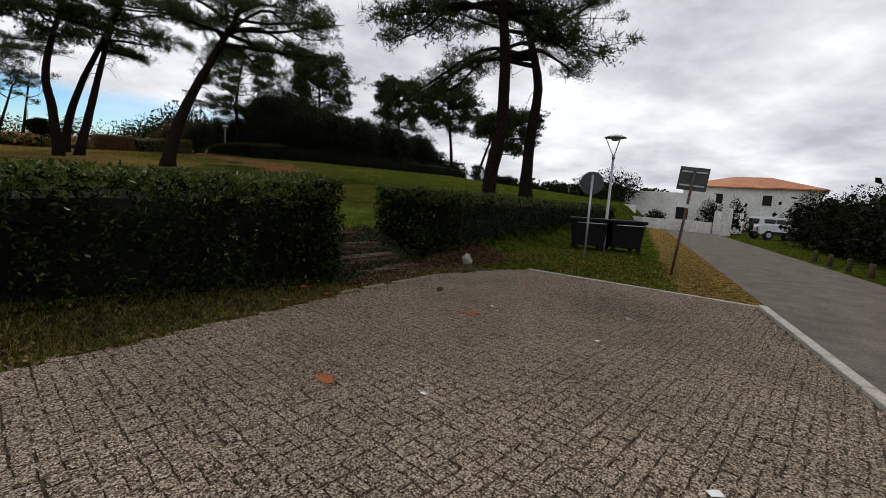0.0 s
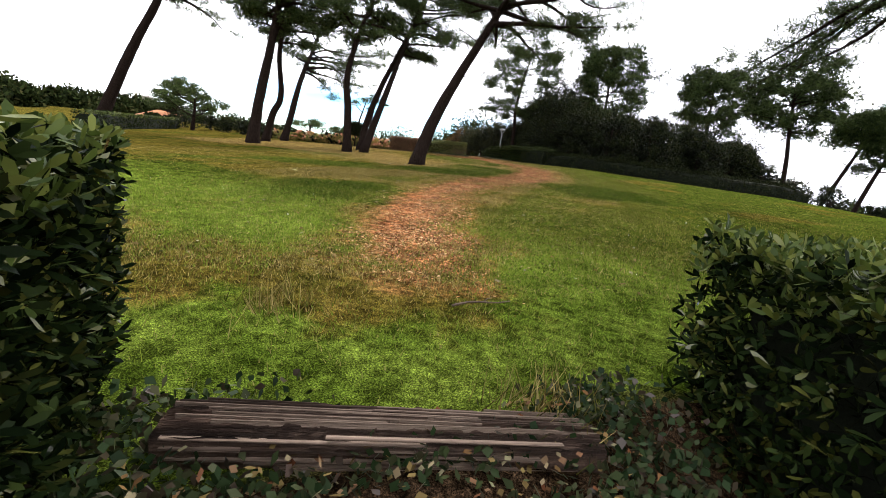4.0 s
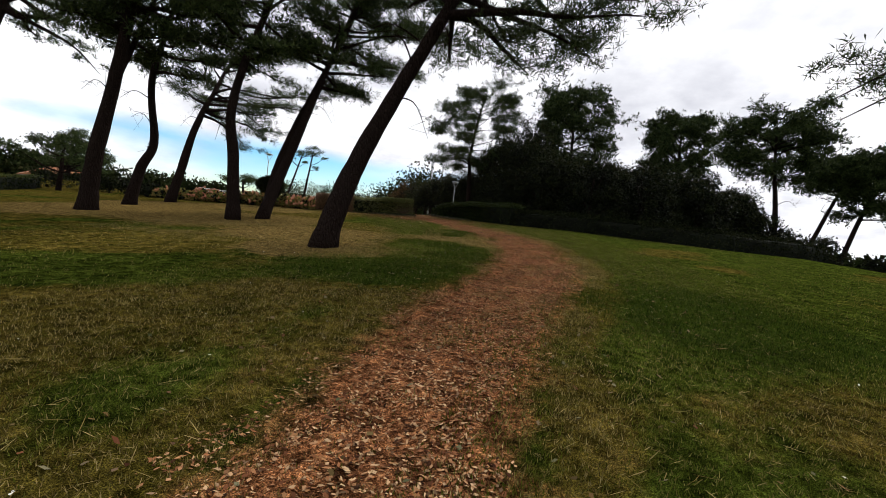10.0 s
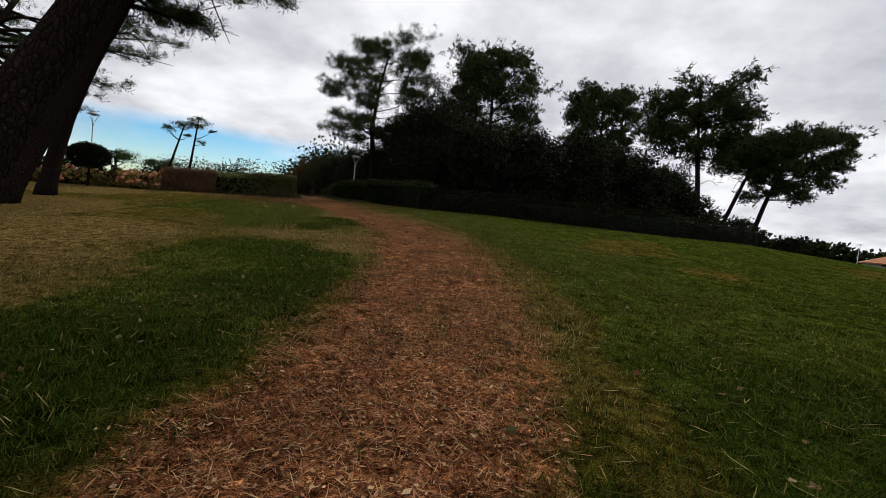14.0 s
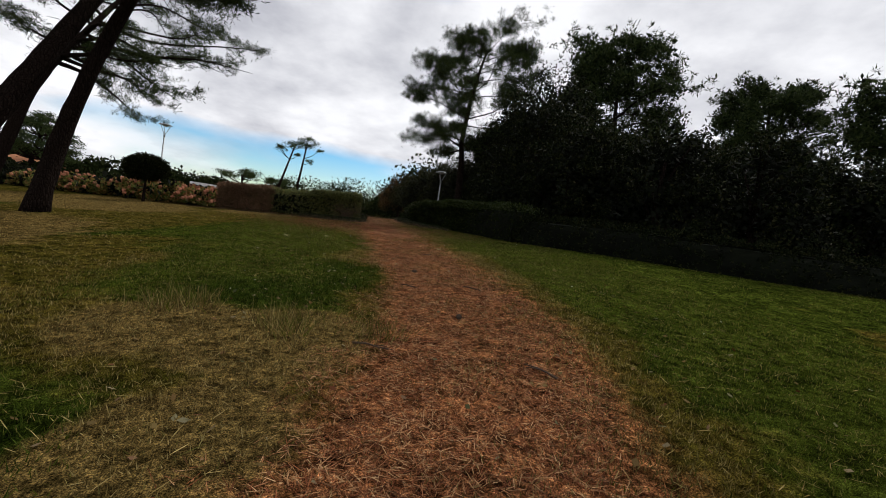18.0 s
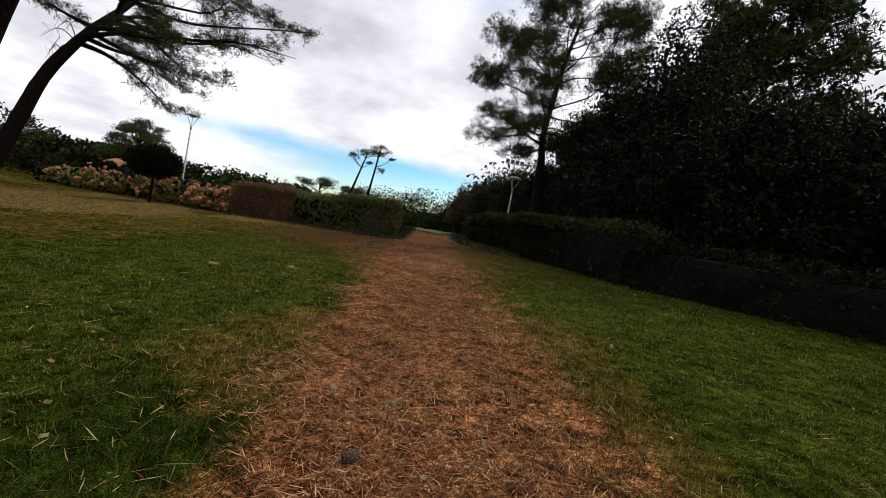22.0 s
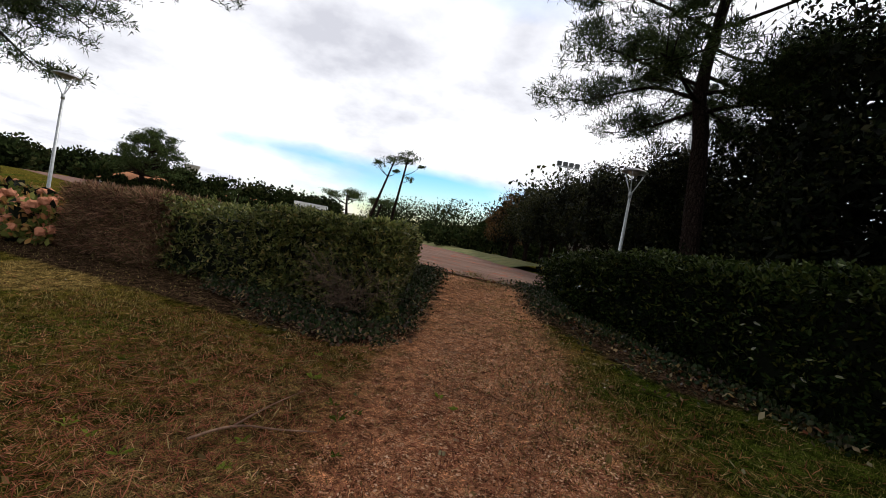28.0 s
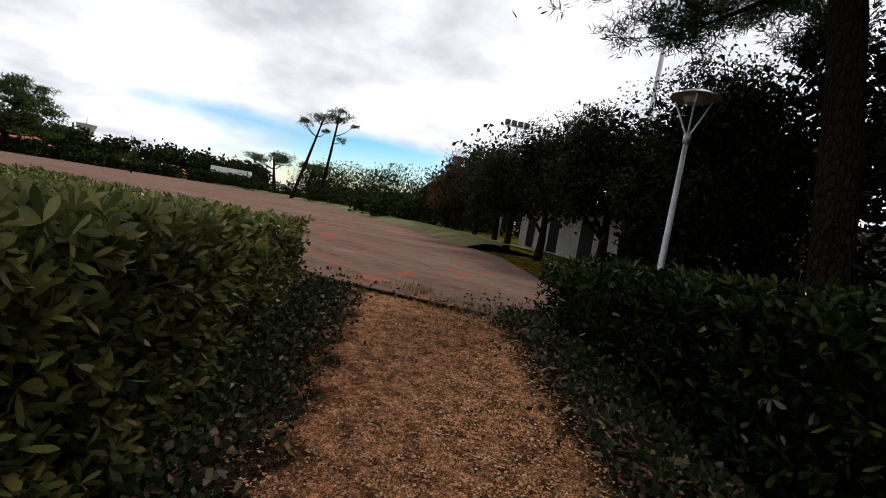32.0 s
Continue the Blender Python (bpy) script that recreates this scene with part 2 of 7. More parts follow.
def joined(name, pieces, mat, parent=None, label="", smooth=True):
    verts, faces = [], []
    for v, f in pieces:
        k = len(verts)
        verts += [tuple(q) for q in v]
        faces += [tuple(i + k for i in q) for q in f]
    return raw(name, verts, faces, mat, parent, label, smooth)


def spline(points, n):
    """Catmull-Rom through the points."""
    p = np.asarray(points, float)
    p = np.vstack([2 * p[0] - p[1], p, 2 * p[-1] - p[-2]])
    out = []
    seg = len(p) - 3
    for t in np.linspace(0, seg, n):
        i = min(int(t), seg - 1)
        u = t - i
        a, b, c, d = p[i : i + 4]
        out.append(0.5 * (2 * b + (c - a) * u + (2 * a - 5 * b + 4 * c - d) * u * u + (3 * b - a - 3 * c + d) * u**3))
    return np.array(out)


def unit_dirs(rng, n, up=0.0):
    d = rng.normal(size=(n, 3))
    d[:, 2] += up
    return d / (np.linalg.norm(d, axis=1)[:, None] + 1e-9)


def leaf_quads(rng, at, length, width, up=0.6, dirs=None):
    """Pointed leaves (rhombs, a little folded) at the places given."""
    n = len(at)
    d = unit_dirs(rng, n, up) if dirs is None else dirs
    side = np.cross(d, unit_dirs(rng, n))
    side /= np.linalg.norm(side, axis=1)[:, None] + 1e-9
    l = (length * rng.uniform(0.6, 1.25, n))[:, None]
    w = (width * rng.uniform(0.6, 1.25, n))[:, None]
    mid = at + d * l * 0.62
    return np.stack([at, mid + side * w * 0.5, at + d * l, mid - side * w * 0.5], 1)


def leaf_blades(rng, at, length, width, dirs):
    """Longish leaves with six corners, folded along the midrib."""
    n = len(at)
    side = np.cross(dirs, unit_dirs(rng, n))
    side /= np.linalg.norm(side, axis=1)[:, None] + 1e-9
    up = np.cross(side, dirs)
    l = (length * rng.uniform(0.6, 1.25, n))[:, None]
    w = (width * rng.uniform(0.7, 1.2, n))[:, None]
    curl = up * l * rng.uniform(-0.12, 0.05, n)[:, None]
    low, high = at + dirs * l * 0.4, at + dirs * l * 0.78 + curl * 0.5
    return np.stack([at, low + side * w * 0.42 + up * w * 0.12, high + side * w * 0.46 + up * w * 0.14, at + dirs * l + curl, high - side * w * 0.46 + up * w * 0.14, low - side * w * 0.42 + up * w * 0.12], 1)


def needle_tris(rng, at, length, width, dirs):
    """Thin needles from the places given."""
    n = len(at)
    side = np.cross(dirs, unit_dirs(rng, n))
    side /= np.linalg.norm(side, axis=1)[:, None] + 1e-9
    l = (length * rng.uniform(0.6, 1.2, n))[:, None]
    return np.stack([at - side * width / 2, at + side * width / 2, at + dirs * l], 1)

# ---------------------------------------------------------------- palette
RNG = np.random.default_rng(7)
# near-black: the shade inside hedges and crowns put into one colour
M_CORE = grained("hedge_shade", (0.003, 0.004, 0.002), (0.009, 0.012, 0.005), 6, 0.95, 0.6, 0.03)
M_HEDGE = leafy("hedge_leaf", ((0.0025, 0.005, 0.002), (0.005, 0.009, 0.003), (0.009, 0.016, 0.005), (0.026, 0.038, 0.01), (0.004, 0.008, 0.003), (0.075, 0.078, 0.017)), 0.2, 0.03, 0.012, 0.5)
# lighter copy for hedge tops: light from above put into the leaf colour
M_HEDGE_TOPLIT = leafy("hedge_toplit_leaf", ((0.018, 0.032, 0.007), (0.05, 0.072, 0.014), (0.12, 0.13, 0.028)), 0.35, 0.2, 0.1, 0.45)
# dimmer top copy for the hedge under trees, shade put into its colour
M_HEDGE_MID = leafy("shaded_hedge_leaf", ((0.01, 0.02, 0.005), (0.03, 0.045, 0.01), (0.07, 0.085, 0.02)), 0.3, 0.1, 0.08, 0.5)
# olive is the leaves' own; the extra brightness puts light into this hedge
M_OLIVE_LIT = leafy("olive_leaf_lit", ((0.012, 0.018, 0.006), (0.04, 0.052, 0.014), (0.09, 0.1, 0.028), (0.175, 0.175, 0.052), (0.022, 0.032, 0.009), (0.3, 0.23, 0.07)), 0.35, 0.15, 0.08, 0.5)
# lighter copy for the wide hedge's top, light from above in its colour
M_OLIVE_TOPLIT = leafy("olive_toplit_leaf", ((0.03, 0.045, 0.012), (0.09, 0.11, 0.028), (0.17, 0.18, 0.05), (0.27, 0.26, 0.1), (0.05, 0.07, 0.018)), 0.35, 0.3, 0.1, 0.5)
M_IVY = leafy("ivy_leaf", ((0.008, 0.016, 0.006), (0.018, 0.032, 0.011), (0.035, 0.045, 0.018), (0.04, 0.024, 0.018)), 0.4, 0.08, 0.06, 0.4)
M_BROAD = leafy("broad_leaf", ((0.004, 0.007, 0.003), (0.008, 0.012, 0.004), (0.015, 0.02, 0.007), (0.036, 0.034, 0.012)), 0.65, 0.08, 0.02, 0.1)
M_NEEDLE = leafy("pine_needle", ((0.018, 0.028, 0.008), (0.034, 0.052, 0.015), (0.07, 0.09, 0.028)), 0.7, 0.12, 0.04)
# darker copy of the needles: shade inside pine crowns put into colour
M_NEEDLE_SHADE = leafy("inner_needle_shade", ((0.008, 0.013, 0.005), (0.016, 0.026, 0.008), (0.03, 0.04, 0.013)), 0.8, 0.05, 0.05)
M_HYDR = leafy("hydrangea_leaf", ((0.05, 0.075, 0.018), (0.13, 0.16, 0.038), (0.26, 0.26, 0.07), (0.42, 0.2, 0.075), (0.08, 0.11, 0.026)), 0.55, 0.4, 0.08, 0.3)
M_HYDR_DRY = leafy("dry_flower", ((0.32, 0.075, 0.04), (0.46, 0.13, 0.075), (0.52, 0.22, 0.125)), 0.85, 0.12)
M_TWIG = grained("dry_twig", (0.05, 0.035, 0.025), (0.14, 0.10, 0.075), 12, 0.9)
M_BARK = material("pine_bark", (0.03, 0.02, 0.015), 0.95)
m = M_BARK
c = m.node_tree.nodes.new("ShaderNodeTexCoord")
squeeze = m.node_tree.nodes.new("ShaderNodeMapping")
squeeze.inputs["Scale"].default_value = (1, 1, 0.33)
wire(m, c, "Object", squeeze, "Vector")
plates = node(m, "ShaderNodeTexVoronoi", Scale=13.0)
plates.feature = "DISTANCE_TO_EDGE"
wire(m, squeeze, "Vector", plates, "Vector")
flakes = noise_tex(m, 26, 5, 0.7, c)
face = ramp(m, flakes, "Fac", ((0.3, (0.007, 0.005, 0.004)), (0.55, (0.02, 0.0135, 0.011)), (0.75, (0.055, 0.04, 0.032))))
crack = ramp(m, plates, "Distance", ((0.0, (0.25, 0.22, 0.2)), (0.09, (1, 1, 1))))
color_in(m, mix(m, 1.0, (face, "Color"), (crack, "Color"), "MULTIPLY"), 2)
bump(m, plates, "Distance", 1.0, 0.12)
bsdf(m).inputs["Specular IOR Level"].default_value = 0.02
M_SLEEPER = grained("weathered_sleeper", (0.014, 0.009, 0.007), (0.2, 0.125, 0.09), 4.5, 0.9, 1.0, 0.05, (0.45, 18, 16))
M_SPLINTER = grained("split_timber", (0.06, 0.038, 0.028), (0.34, 0.25, 0.19), 4.5, 0.9, 0.8, 0.02, (0.45, 18, 16))
M_METAL = grained("galvanised_steel", (0.34, 0.36, 0.37), (0.5, 0.52, 0.53), 10, 0.5, 0.1, 0.004, None, None, 0.6)
M_WHITE = grained("white_render", (0.55, 0.54, 0.51), (0.8, 0.79, 0.76), 2, 0.85, 0.2, 0.006)
M_ROOF = grained("clay_tile", (0.28, 0.11, 0.05), (0.45, 0.2, 0.1), 3, 0.8, 0.4, 0.03)
M_DARK = material("dark_opening", (0.01, 0.01, 0.012), 0.3)
M_BIN = grained("black_plastic", (0.004, 0.004, 0.005), (0.01, 0.011, 0.012), 8, 0.75, 0.1, 0.004)
M_CONC = grained("pale_concrete", (0.28, 0.26, 0.23), (0.46, 0.43, 0.38), 10, 0.9, 0.5, 0.008)

# ---------------------------------------------------------------- ground
EDGE = np.array([-0.4, 5.7])       # a point of the parking edge
ALONG = np.array([0.62, 0.785])    # along the hedges
UPHILL = np.array([-0.785, 0.62])  # from the parking to the lawn


def height(x, y):
    """The ground: a level parking and road, a bank with steps, a lawn that rises to a playing field."""
    x, y = np.asarray(x, float), np.asarray(y, float)
    u = (x - EDGE[0]) * UPHILL[0] + (y - EDGE[1]) * UPHILL[1]
    level = np.clip((58 - y) / 10, 0, 1)
    lawn = 0.8 + 0.098 * (np.minimum(y, 56) - 10) + 0.02 * (np.clip(x, -60, -8) + 3) * level + (1 - level) * -0.42
    lawn = lawn - 0.03 * np.clip(x + 8, 0, 45) * np.clip((y - 10) / 25, 0, 1)
    s = np.clip((u - 0.3) / 2.3, 0, 1)
    far = np.clip((x - 8) / 25, 0, 1)
    s = s * s * (3 - 2 * s) * (1 - 0.3 * far)
    return s * np.maximum(lawn, 0.5)


def H(x, y):
    return float(height(x, y))


WAY = spline([(-2.6, 10.5), (-4.2, 13.2), (-5.8, 16.8), (-6.5, 20), (-6.8, 23.5), (-6.7, 27), (-7.0, 30), (-8.1, 34), (-9.9, 38), (-12.2, 41.2),
              (-15, 44.8), (-18.3, 49), (-20.3, 52), (-23, 56), (-25.5, 60)], 240)


def way_distance(x, y):
    p = np.stack([np.ravel(x), np.ravel(y)], 1)
    best = np.full(len(p), 1e9)
    for q in WAY:
        np.minimum(best, np.hypot(p[:, 0] - q[0], p[:, 1] - q[1]), out=best)
    return best.reshape(np.shape(x))


def lumps(x, y, scale, seed):
    """Smooth noise over the plan, 0 to 1."""
    r = np.random.default_rng(seed)
    v = np.zeros_like(x)
    for k in range(6):
        a, f, p = r.uniform(0, 6.28), scale * r.uniform(0.6, 1.6), r.uniform(0, 6.28)
        v += np.sin((x * math.cos(a) + y * math.sin(a)) * f + p)
    return 0.5 + v / 7.0


# lush and parched patches of the lawn: x, y, radius
LUSH = ((-10.9, 31.4, 1.5), (-9.8, 31.0, 1.1), (-7.5, 13.3, 1.6), (-11.6, 14.3, 2.0), (-14.0, 21.2, 2.2), (-12.8, 22.8, 1.8), (-7.9, 16.4, 1.2), (-10.5, 25.0, 1.6), (-10.4, 28.3, 2.4), (-9.0, 26.7, 1.8), (-12.0, 27.4, 1.8), (-18.0, 41.5, 3.0),
        (-10.2, 30.9, 1.7), (-13.6, 35.4, 1.1), (-12.8, 37.8, 1.8), (-16.5, 40.3, 2.0), (-15.1, 36.3, 0.9), (-10.9, 35.7, 0.7), (-20.5, 44.5, 1.8), (-16.5, 42.0, 2.0),
        (-8.5, 15.8, 1.3), (-9.4, 26.0, 1.7), (-9.0, 24.2, 1.3), (-9.2, 29.1, 1.2), (-14.6, 22.0, 1.8), (-12.3, 35.9, 1.1), (-13.7, 37.9, 1.6), (-11.7, 37.3, 0.9), (-17.0, 42.3, 2.2), (-15.1, 37.8, 1.4))
DEEP = ((-10.9, 31.5, 1.25), (-9.9, 31.0, 1.0), (-11.9, 31.7, 1.0), (-8.5, 15.8, 1.3), (-7.6, 13.4, 1.4), (-9.4, 26.0, 1.7), (-9.0, 24.2, 1.3), (-9.2, 29.1, 1.2), (-11.0, 25.2, 1.5), (-12.3, 35.9, 1.1), (-11.7, 37.3, 0.8), (-12.6, 38.6, 0.8), (-4.3, 25.7, 1.4), (-2.9, 27.2, 1.8), (-3.2, 24.4, 1.5), (-1.6, 25.6, 1.6))
PARCHED = ((-11.8, 18.6, 1.5), (-16.0, 24.0, 2.0), (-9.5, 17.5, 1.2), (-6.0, 13.6, 0.8), (-8.8, 23.3, 0.9), (-14.6, 31.5, 1.5), (-11.6, 33.5, 0.9), (-9.7, 33.3, 0.8), (-15.9, 36.0, 0.7),
           (-10.4, 34.3, 0.9), (-11.9, 34.3, 0.9), (-10.9, 17.8, 1.4), (-12.0, 16.6, 1.3), (-12.7, 29.8, 1.4), (-24.2, 40.5, 3.5), (-29.0, 45.0, 4.0), (-27.7, 43.9, 3.0), (-34.0, 47.0, 4.0), (-1.0, 36.0, 1.6), (-14.0, 51.9, 1.0))


def dryness_at(x, y):
    """How dry the lawn is: patches left of the way, mostly green right of it."""
    right = np.clip((x - np.interp(y, WAY[:, 1], WAY[:, 0])) / 3.0, -1, 1)
    v = 0.36 + 0.7 * (lumps(x, y, 0.55, 4) - 0.5) + 0.5 * (lumps(x, y, 1.7, 9) - 0.5) - 0.3 * right
    for px, py, r in LUSH:
        v = v - 0.5 * np.exp(-((x - px) ** 2 + (y - py) ** 2) / (r * r))
    for px, py, r in PARCHED:
        v = v + 0.45 * np.exp(-((x - px) ** 2 + (y - py) ** 2) / (r * r))
    worn_edge = np.full(np.shape(x), 1e9)
    for q in WAY[::3]:
        np.minimum(worn_edge, np.hypot(x - q[0], y - q[1]), out=worn_edge)
    v = v + 0.55 * np.exp(-(((worn_edge - np.interp(y, (12, 20, 30), (1.2, 1.4, 1.55))) / 0.4) ** 2)) * np.clip((y - 14) / 3, 0, 1)
    return np.clip(v - 0.35 * np.clip((18 - y) / 6, 0, 1) * (worn_edge > 1.6), 0, 1)


def lushness_at(x, y):
    """Where the grass stands thick and deep green."""
    v = np.zeros(np.shape(x))
    for px, py, r in DEEP:
        v = np.maximum(v, np.exp(-(((x - px) ** 2 + (y - py) ** 2) / (r * r)) ** 1.5))
    for px, py, r in PARCHED:
        v = v - 0.6 * np.exp(-((x - px) ** 2 + (y - py) ** 2) / (r * r))
    return np.clip(v, 0, 1)


def steps_between(edges, counts):
    return np.unique(np.concatenate([np.linspace(a, b, n) for a, b, n in zip(edges, edges[1:], counts)]))


gx = steps_between([-800, -120, -50, 25, 90, 800], [14, 24, 210, 24, 14])
gy = steps_between([-300, -14, 72, 200, 1200], [16, 230, 36, 16])
GX, GY = np.meshgrid(gx, gy)
GZ = height(GX, GY)
near_way = way_distance(GX, GY)
half_way = np.interp(GY, (10, 14, 18, 22, 28, 36, 44, 50, 60), (0.85, 0.78, 0.74, 0.88, 1.02, 1.12, 1.1, 0.95, 0.95))
path_mask = np.clip((half_way + 0.5 - near_way) / 1.0, 0, 1) * np.clip((GY - 9.6) / 3.2, 0, 1)
# needle litter under the pines and by the hydrangeas
bare = np.zeros_like(GX)
for bx, by, br in ((-24, 34, 5), (-16.6, 31, 3.0), (-31, 33, 6), (-36, 40, 5), (-13.3, 27.7, 2.2), (-29.5, 43.5, 3.2), (-34, 45, 4.5), (-18.6, 48.6, 1.8), (-9.7, 32.7, 0.8), (-10.6, 34.5, 1.1), (-12.0, 34.1, 0.9), (-26.5, 48.2, 1.4)):
    bare = np.maximum(bare, np.clip(1.5 - np.hypot(GX - bx, GY - by) / br, 0, 1))
u_grid = (GX - EDGE[0]) * UPHILL[0] + (GY - EDGE[1]) * UPHILL[1]
v_grid = (GX - EDGE[0]) * ALONG[0] + (GY - EDGE[1]) * ALONG[1]
# bare soil at the steps; the strip along the hedges paints their shade
soil_shade = np.clip((u_grid + 0.3) / 0.4, 0, 1) * np.clip((2.7 - u_grid) / 0.5, 0, 1) * np.clip((8.0 - v_grid) / 3.0, 0, 1) * np.clip((v_grid + 16) / 1.2, 0, 1)
road_side = np.abs((GX - 6.62) * 0.848 - (GY - 5.45) * 0.53)
bare = np.maximum(bare, np.clip(1.7 - road_side / 1.1, 0, 1) * (u_grid < 0.5))
# ivy and leaf mould between the field hedges and the path
def to_line(x, y, points):
    """Distance in the plan to a run of straight pieces."""
    best = np.full(np.shape(x), 1e9)
    for (ax, ay), (bx, by) in zip(points, points[1:]):
        t = np.clip(((x - ax) * (bx - ax) + (y - ay) * (by - ay)) / ((bx - ax) ** 2 + (by - ay) ** 2), 0, 1)
        best = np.minimum(best, np.hypot(x - ax - t * (bx - ax), y - ay - t * (by - ay)))
    return best


end_bank = np.maximum(np.clip((1.25 - to_line(GX, GY, ((-30.5, 48.9), (-26.2, 49.9), (-21.7, 50.9), (-24.5, 56.2)))) / 0.4, 0, 1),
                      np.clip((0.95 - to_line(GX, GY, ((-17.5, 52.9), (-20.0, 54.7), (-22.3, 57.8)))) / 0.4, 0, 1)) * np.clip((near_way - 0.75) / 0.25, 0, 1)
sandy = np.clip((GY - 45.5) / 3.5, 0, 1) * np.clip((1.5 - near_way) / 0.5, 0, 1)
soil_shade = np.maximum(soil_shade, end_bank)
dry_grid = dryness_at(GX, GY)
lush_grid = lushness_at(GX, GY)
fresh = np.clip((14.5 - GY) / 3.0, 0, 1) * np.clip((u_grid - 1.5) / 0.8, 0, 1)
GZ = GZ - 0.035 * path_mask
verts = np.stack([GX, GY, GZ], -1).reshape(-1, 3)
nx = len(gx)
ii, jj = np.meshgrid(np.arange(nx - 1), np.arange(len(gy) - 1))
a0 = (jj * nx + ii).ravel()
quads = np.stack([a0, a0 + 1, a0 + nx + 1, a0 + nx], 1)
me = bpy.data.meshes.new("ground")
me.vertices.add(len(verts))
me.vertices.foreach_set("co", verts.astype(np.float32).ravel())
me.loops.add(quads.size)
me.loops.foreach_set("vertex_index", quads.astype(np.int32).ravel())
me.polygons.add(len(quads))
me.polygons.foreach_set("loop_start", np.arange(0, quads.size, 4, dtype=np.int32))
me.polygons.foreach_set("loop_total", np.full(len(quads), 4, dtype=np.int32))
me.update(calc_edges=True)
for label, values in (("path", path_mask), ("bare", bare), ("dry", dry_grid), ("soil_shade", soil_shade), ("sandy", sandy), ("lush", lush_grid), ("fresh", fresh)):
    me.attributes.new(label, "FLOAT", "POINT").data.foreach_set("value", values.astype(np.float32).ravel())

m = material("lawn", (0.06, 0.09, 0.02), 1.0, 0.0, 0.0)
c = m.node_tree.nodes.new("ShaderNodeTexCoord")
n_big, n_mid, n_fine = noise_tex(m, 0.25, 4, 0.6, c), noise_tex(m, 1.6, 6, 0.65, c), noise_tex(m, 22, 6, 0.75, c)
green0 = ramp(m, n_mid, "Fac", ((0.3, (0.013, 0.019, 0.003)), (0.55, (0.037, 0.05, 0.007)), (0.75, (0.072, 0.09, 0.014))))
deep = ramp(m, n_mid, "Fac", ((0.3, (0.008, 0.015, 0.002)), (0.7, (0.026, 0.042, 0.006))))
clover = ramp(m, n_mid, "Fac", ((0.3, (0.035, 0.058, 0.006)), (0.7, (0.11, 0.15, 0.022))))
thick = m.node_tree.nodes.new("ShaderNodeAttribute")
thick.attribute_name = "lush"
young = m.node_tree.nodes.new("ShaderNodeAttribute")
young.attribute_name = "fresh"
green1 = mix(m, (thick, "Fac"), (green0, "Color"), (deep, "Color"))
green = mix(m, (young, "Fac"), (green1, 2), (clover, "Color"))
tan = ramp(m, n_mid, "Fac", ((0.3, (0.026, 0.027, 0.004)), (0.6, (0.078, 0.06, 0.012)), (0.78, (0.15, 0.107, 0.028))))
dried = m.node_tree.nodes.new("ShaderNodeAttribute")
dried.attribute_name = "dry"
earthy_shade = m.node_tree.nodes.new("ShaderNodeAttribute")
earthy_shade.attribute_name = "soil_shade"
litter = ramp(m, n_fine, "Fac", ((0.3, (0.036, 0.015, 0.008)), (0.5, (0.18, 0.075, 0.032)), (0.72, (0.42, 0.215, 0.1))))
soft = m.node_tree.nodes.new("ShaderNodeAttribute")
soft.attribute_name = "path"
worn = m.node_tree.nodes.new("ShaderNodeAttribute")
worn.attribute_name = "bare"


def frayed(src, noise_node, low, high):
    """A mask whose edge is broken up by noise."""
    add = m.node_tree.nodes.new("ShaderNodeMath")
    add.operation = "MULTIPLY_ADD"
    wire(m, noise_node, "Fac", add, 0)
    add.inputs[1].default_value = 0.9
    wire(m, src, "Fac", add, 2)
    return ramp(m, add, 0, ((low, (0, 0, 0)), (high, (1, 1, 1))))


f_dry = frayed(dried, n_mid, 0.75, 1.2)
lawn1 = mix(m, (f_dry, "Color"), (green, 2), (tan, "Color"))
f_bare, f_path, f_soil_shade = frayed(worn, n_mid, 0.82, 1.35), frayed(soft, n_mid, 0.62, 1.15), frayed(earthy_shade, n_mid, 0.7, 1.1)
# one dark colour for real leaf mould and for the painted hedge shade
mould_shade = ramp(m, n_fine, "Fac", ((0.3, (0.012, 0.008, 0.005)), (0.7, (0.07, 0.043, 0.025))))
dry = ramp(m, n_fine, "Fac", ((0.3, (0.05, 0.036, 0.011)), (0.7, (0.18, 0.124, 0.042))))
lawn2 = mix(m, (f_bare, "Color"), (lawn1, 2), (dry, "Color"))
gritty = m.node_tree.nodes.new("ShaderNodeAttribute")
gritty.attribute_name = "sandy"
sand = ramp(m, n_fine, "Fac", ((0.3, (0.17, 0.075, 0.038)), (0.7, (0.42, 0.2, 0.1))))
n_clod = noise_tex(m, 3.2, 4, 0.6, c)
clod = ramp(m, n_clod, "Fac", ((0.36, (0.42, 0.4, 0.4)), (0.5, (0.9, 0.88, 0.86)), (0.66, (1.3, 1.25, 1.15))))
litter2 = mix(m, 1.0, (litter, "Color"), (clod, "Color"), "MULTIPLY")
way_floor = mix(m, (gritty, "Fac"), (litter2, 2), (sand, "Color"))
lawn3 = mix(m, (f_path, "Color"), (lawn2, 2), (way_floor, 2))
grain = ramp(m, n_fine, "Fac", ((0.3, (0.4, 0.4, 0.4)), (0.7, (1.5, 1.5, 1.5))))
lawn3b = mix(m, (f_soil_shade, "Color"), (lawn3, 2), (mould_shade, "Color"))
n_small = noise_tex(m, 6.5, 4, 0.6, c)
mottle = ramp(m, n_small, "Fac", ((0.36, (0.4, 0.4, 0.4)), (0.64, (1.6, 1.6, 1.6))))
lawn3c = mix(m, 1.0, (lawn3b, 2), (mottle, "Color"), "MULTIPLY")
n_fibre = noise_tex(m, 95, 4, 0.7, c)
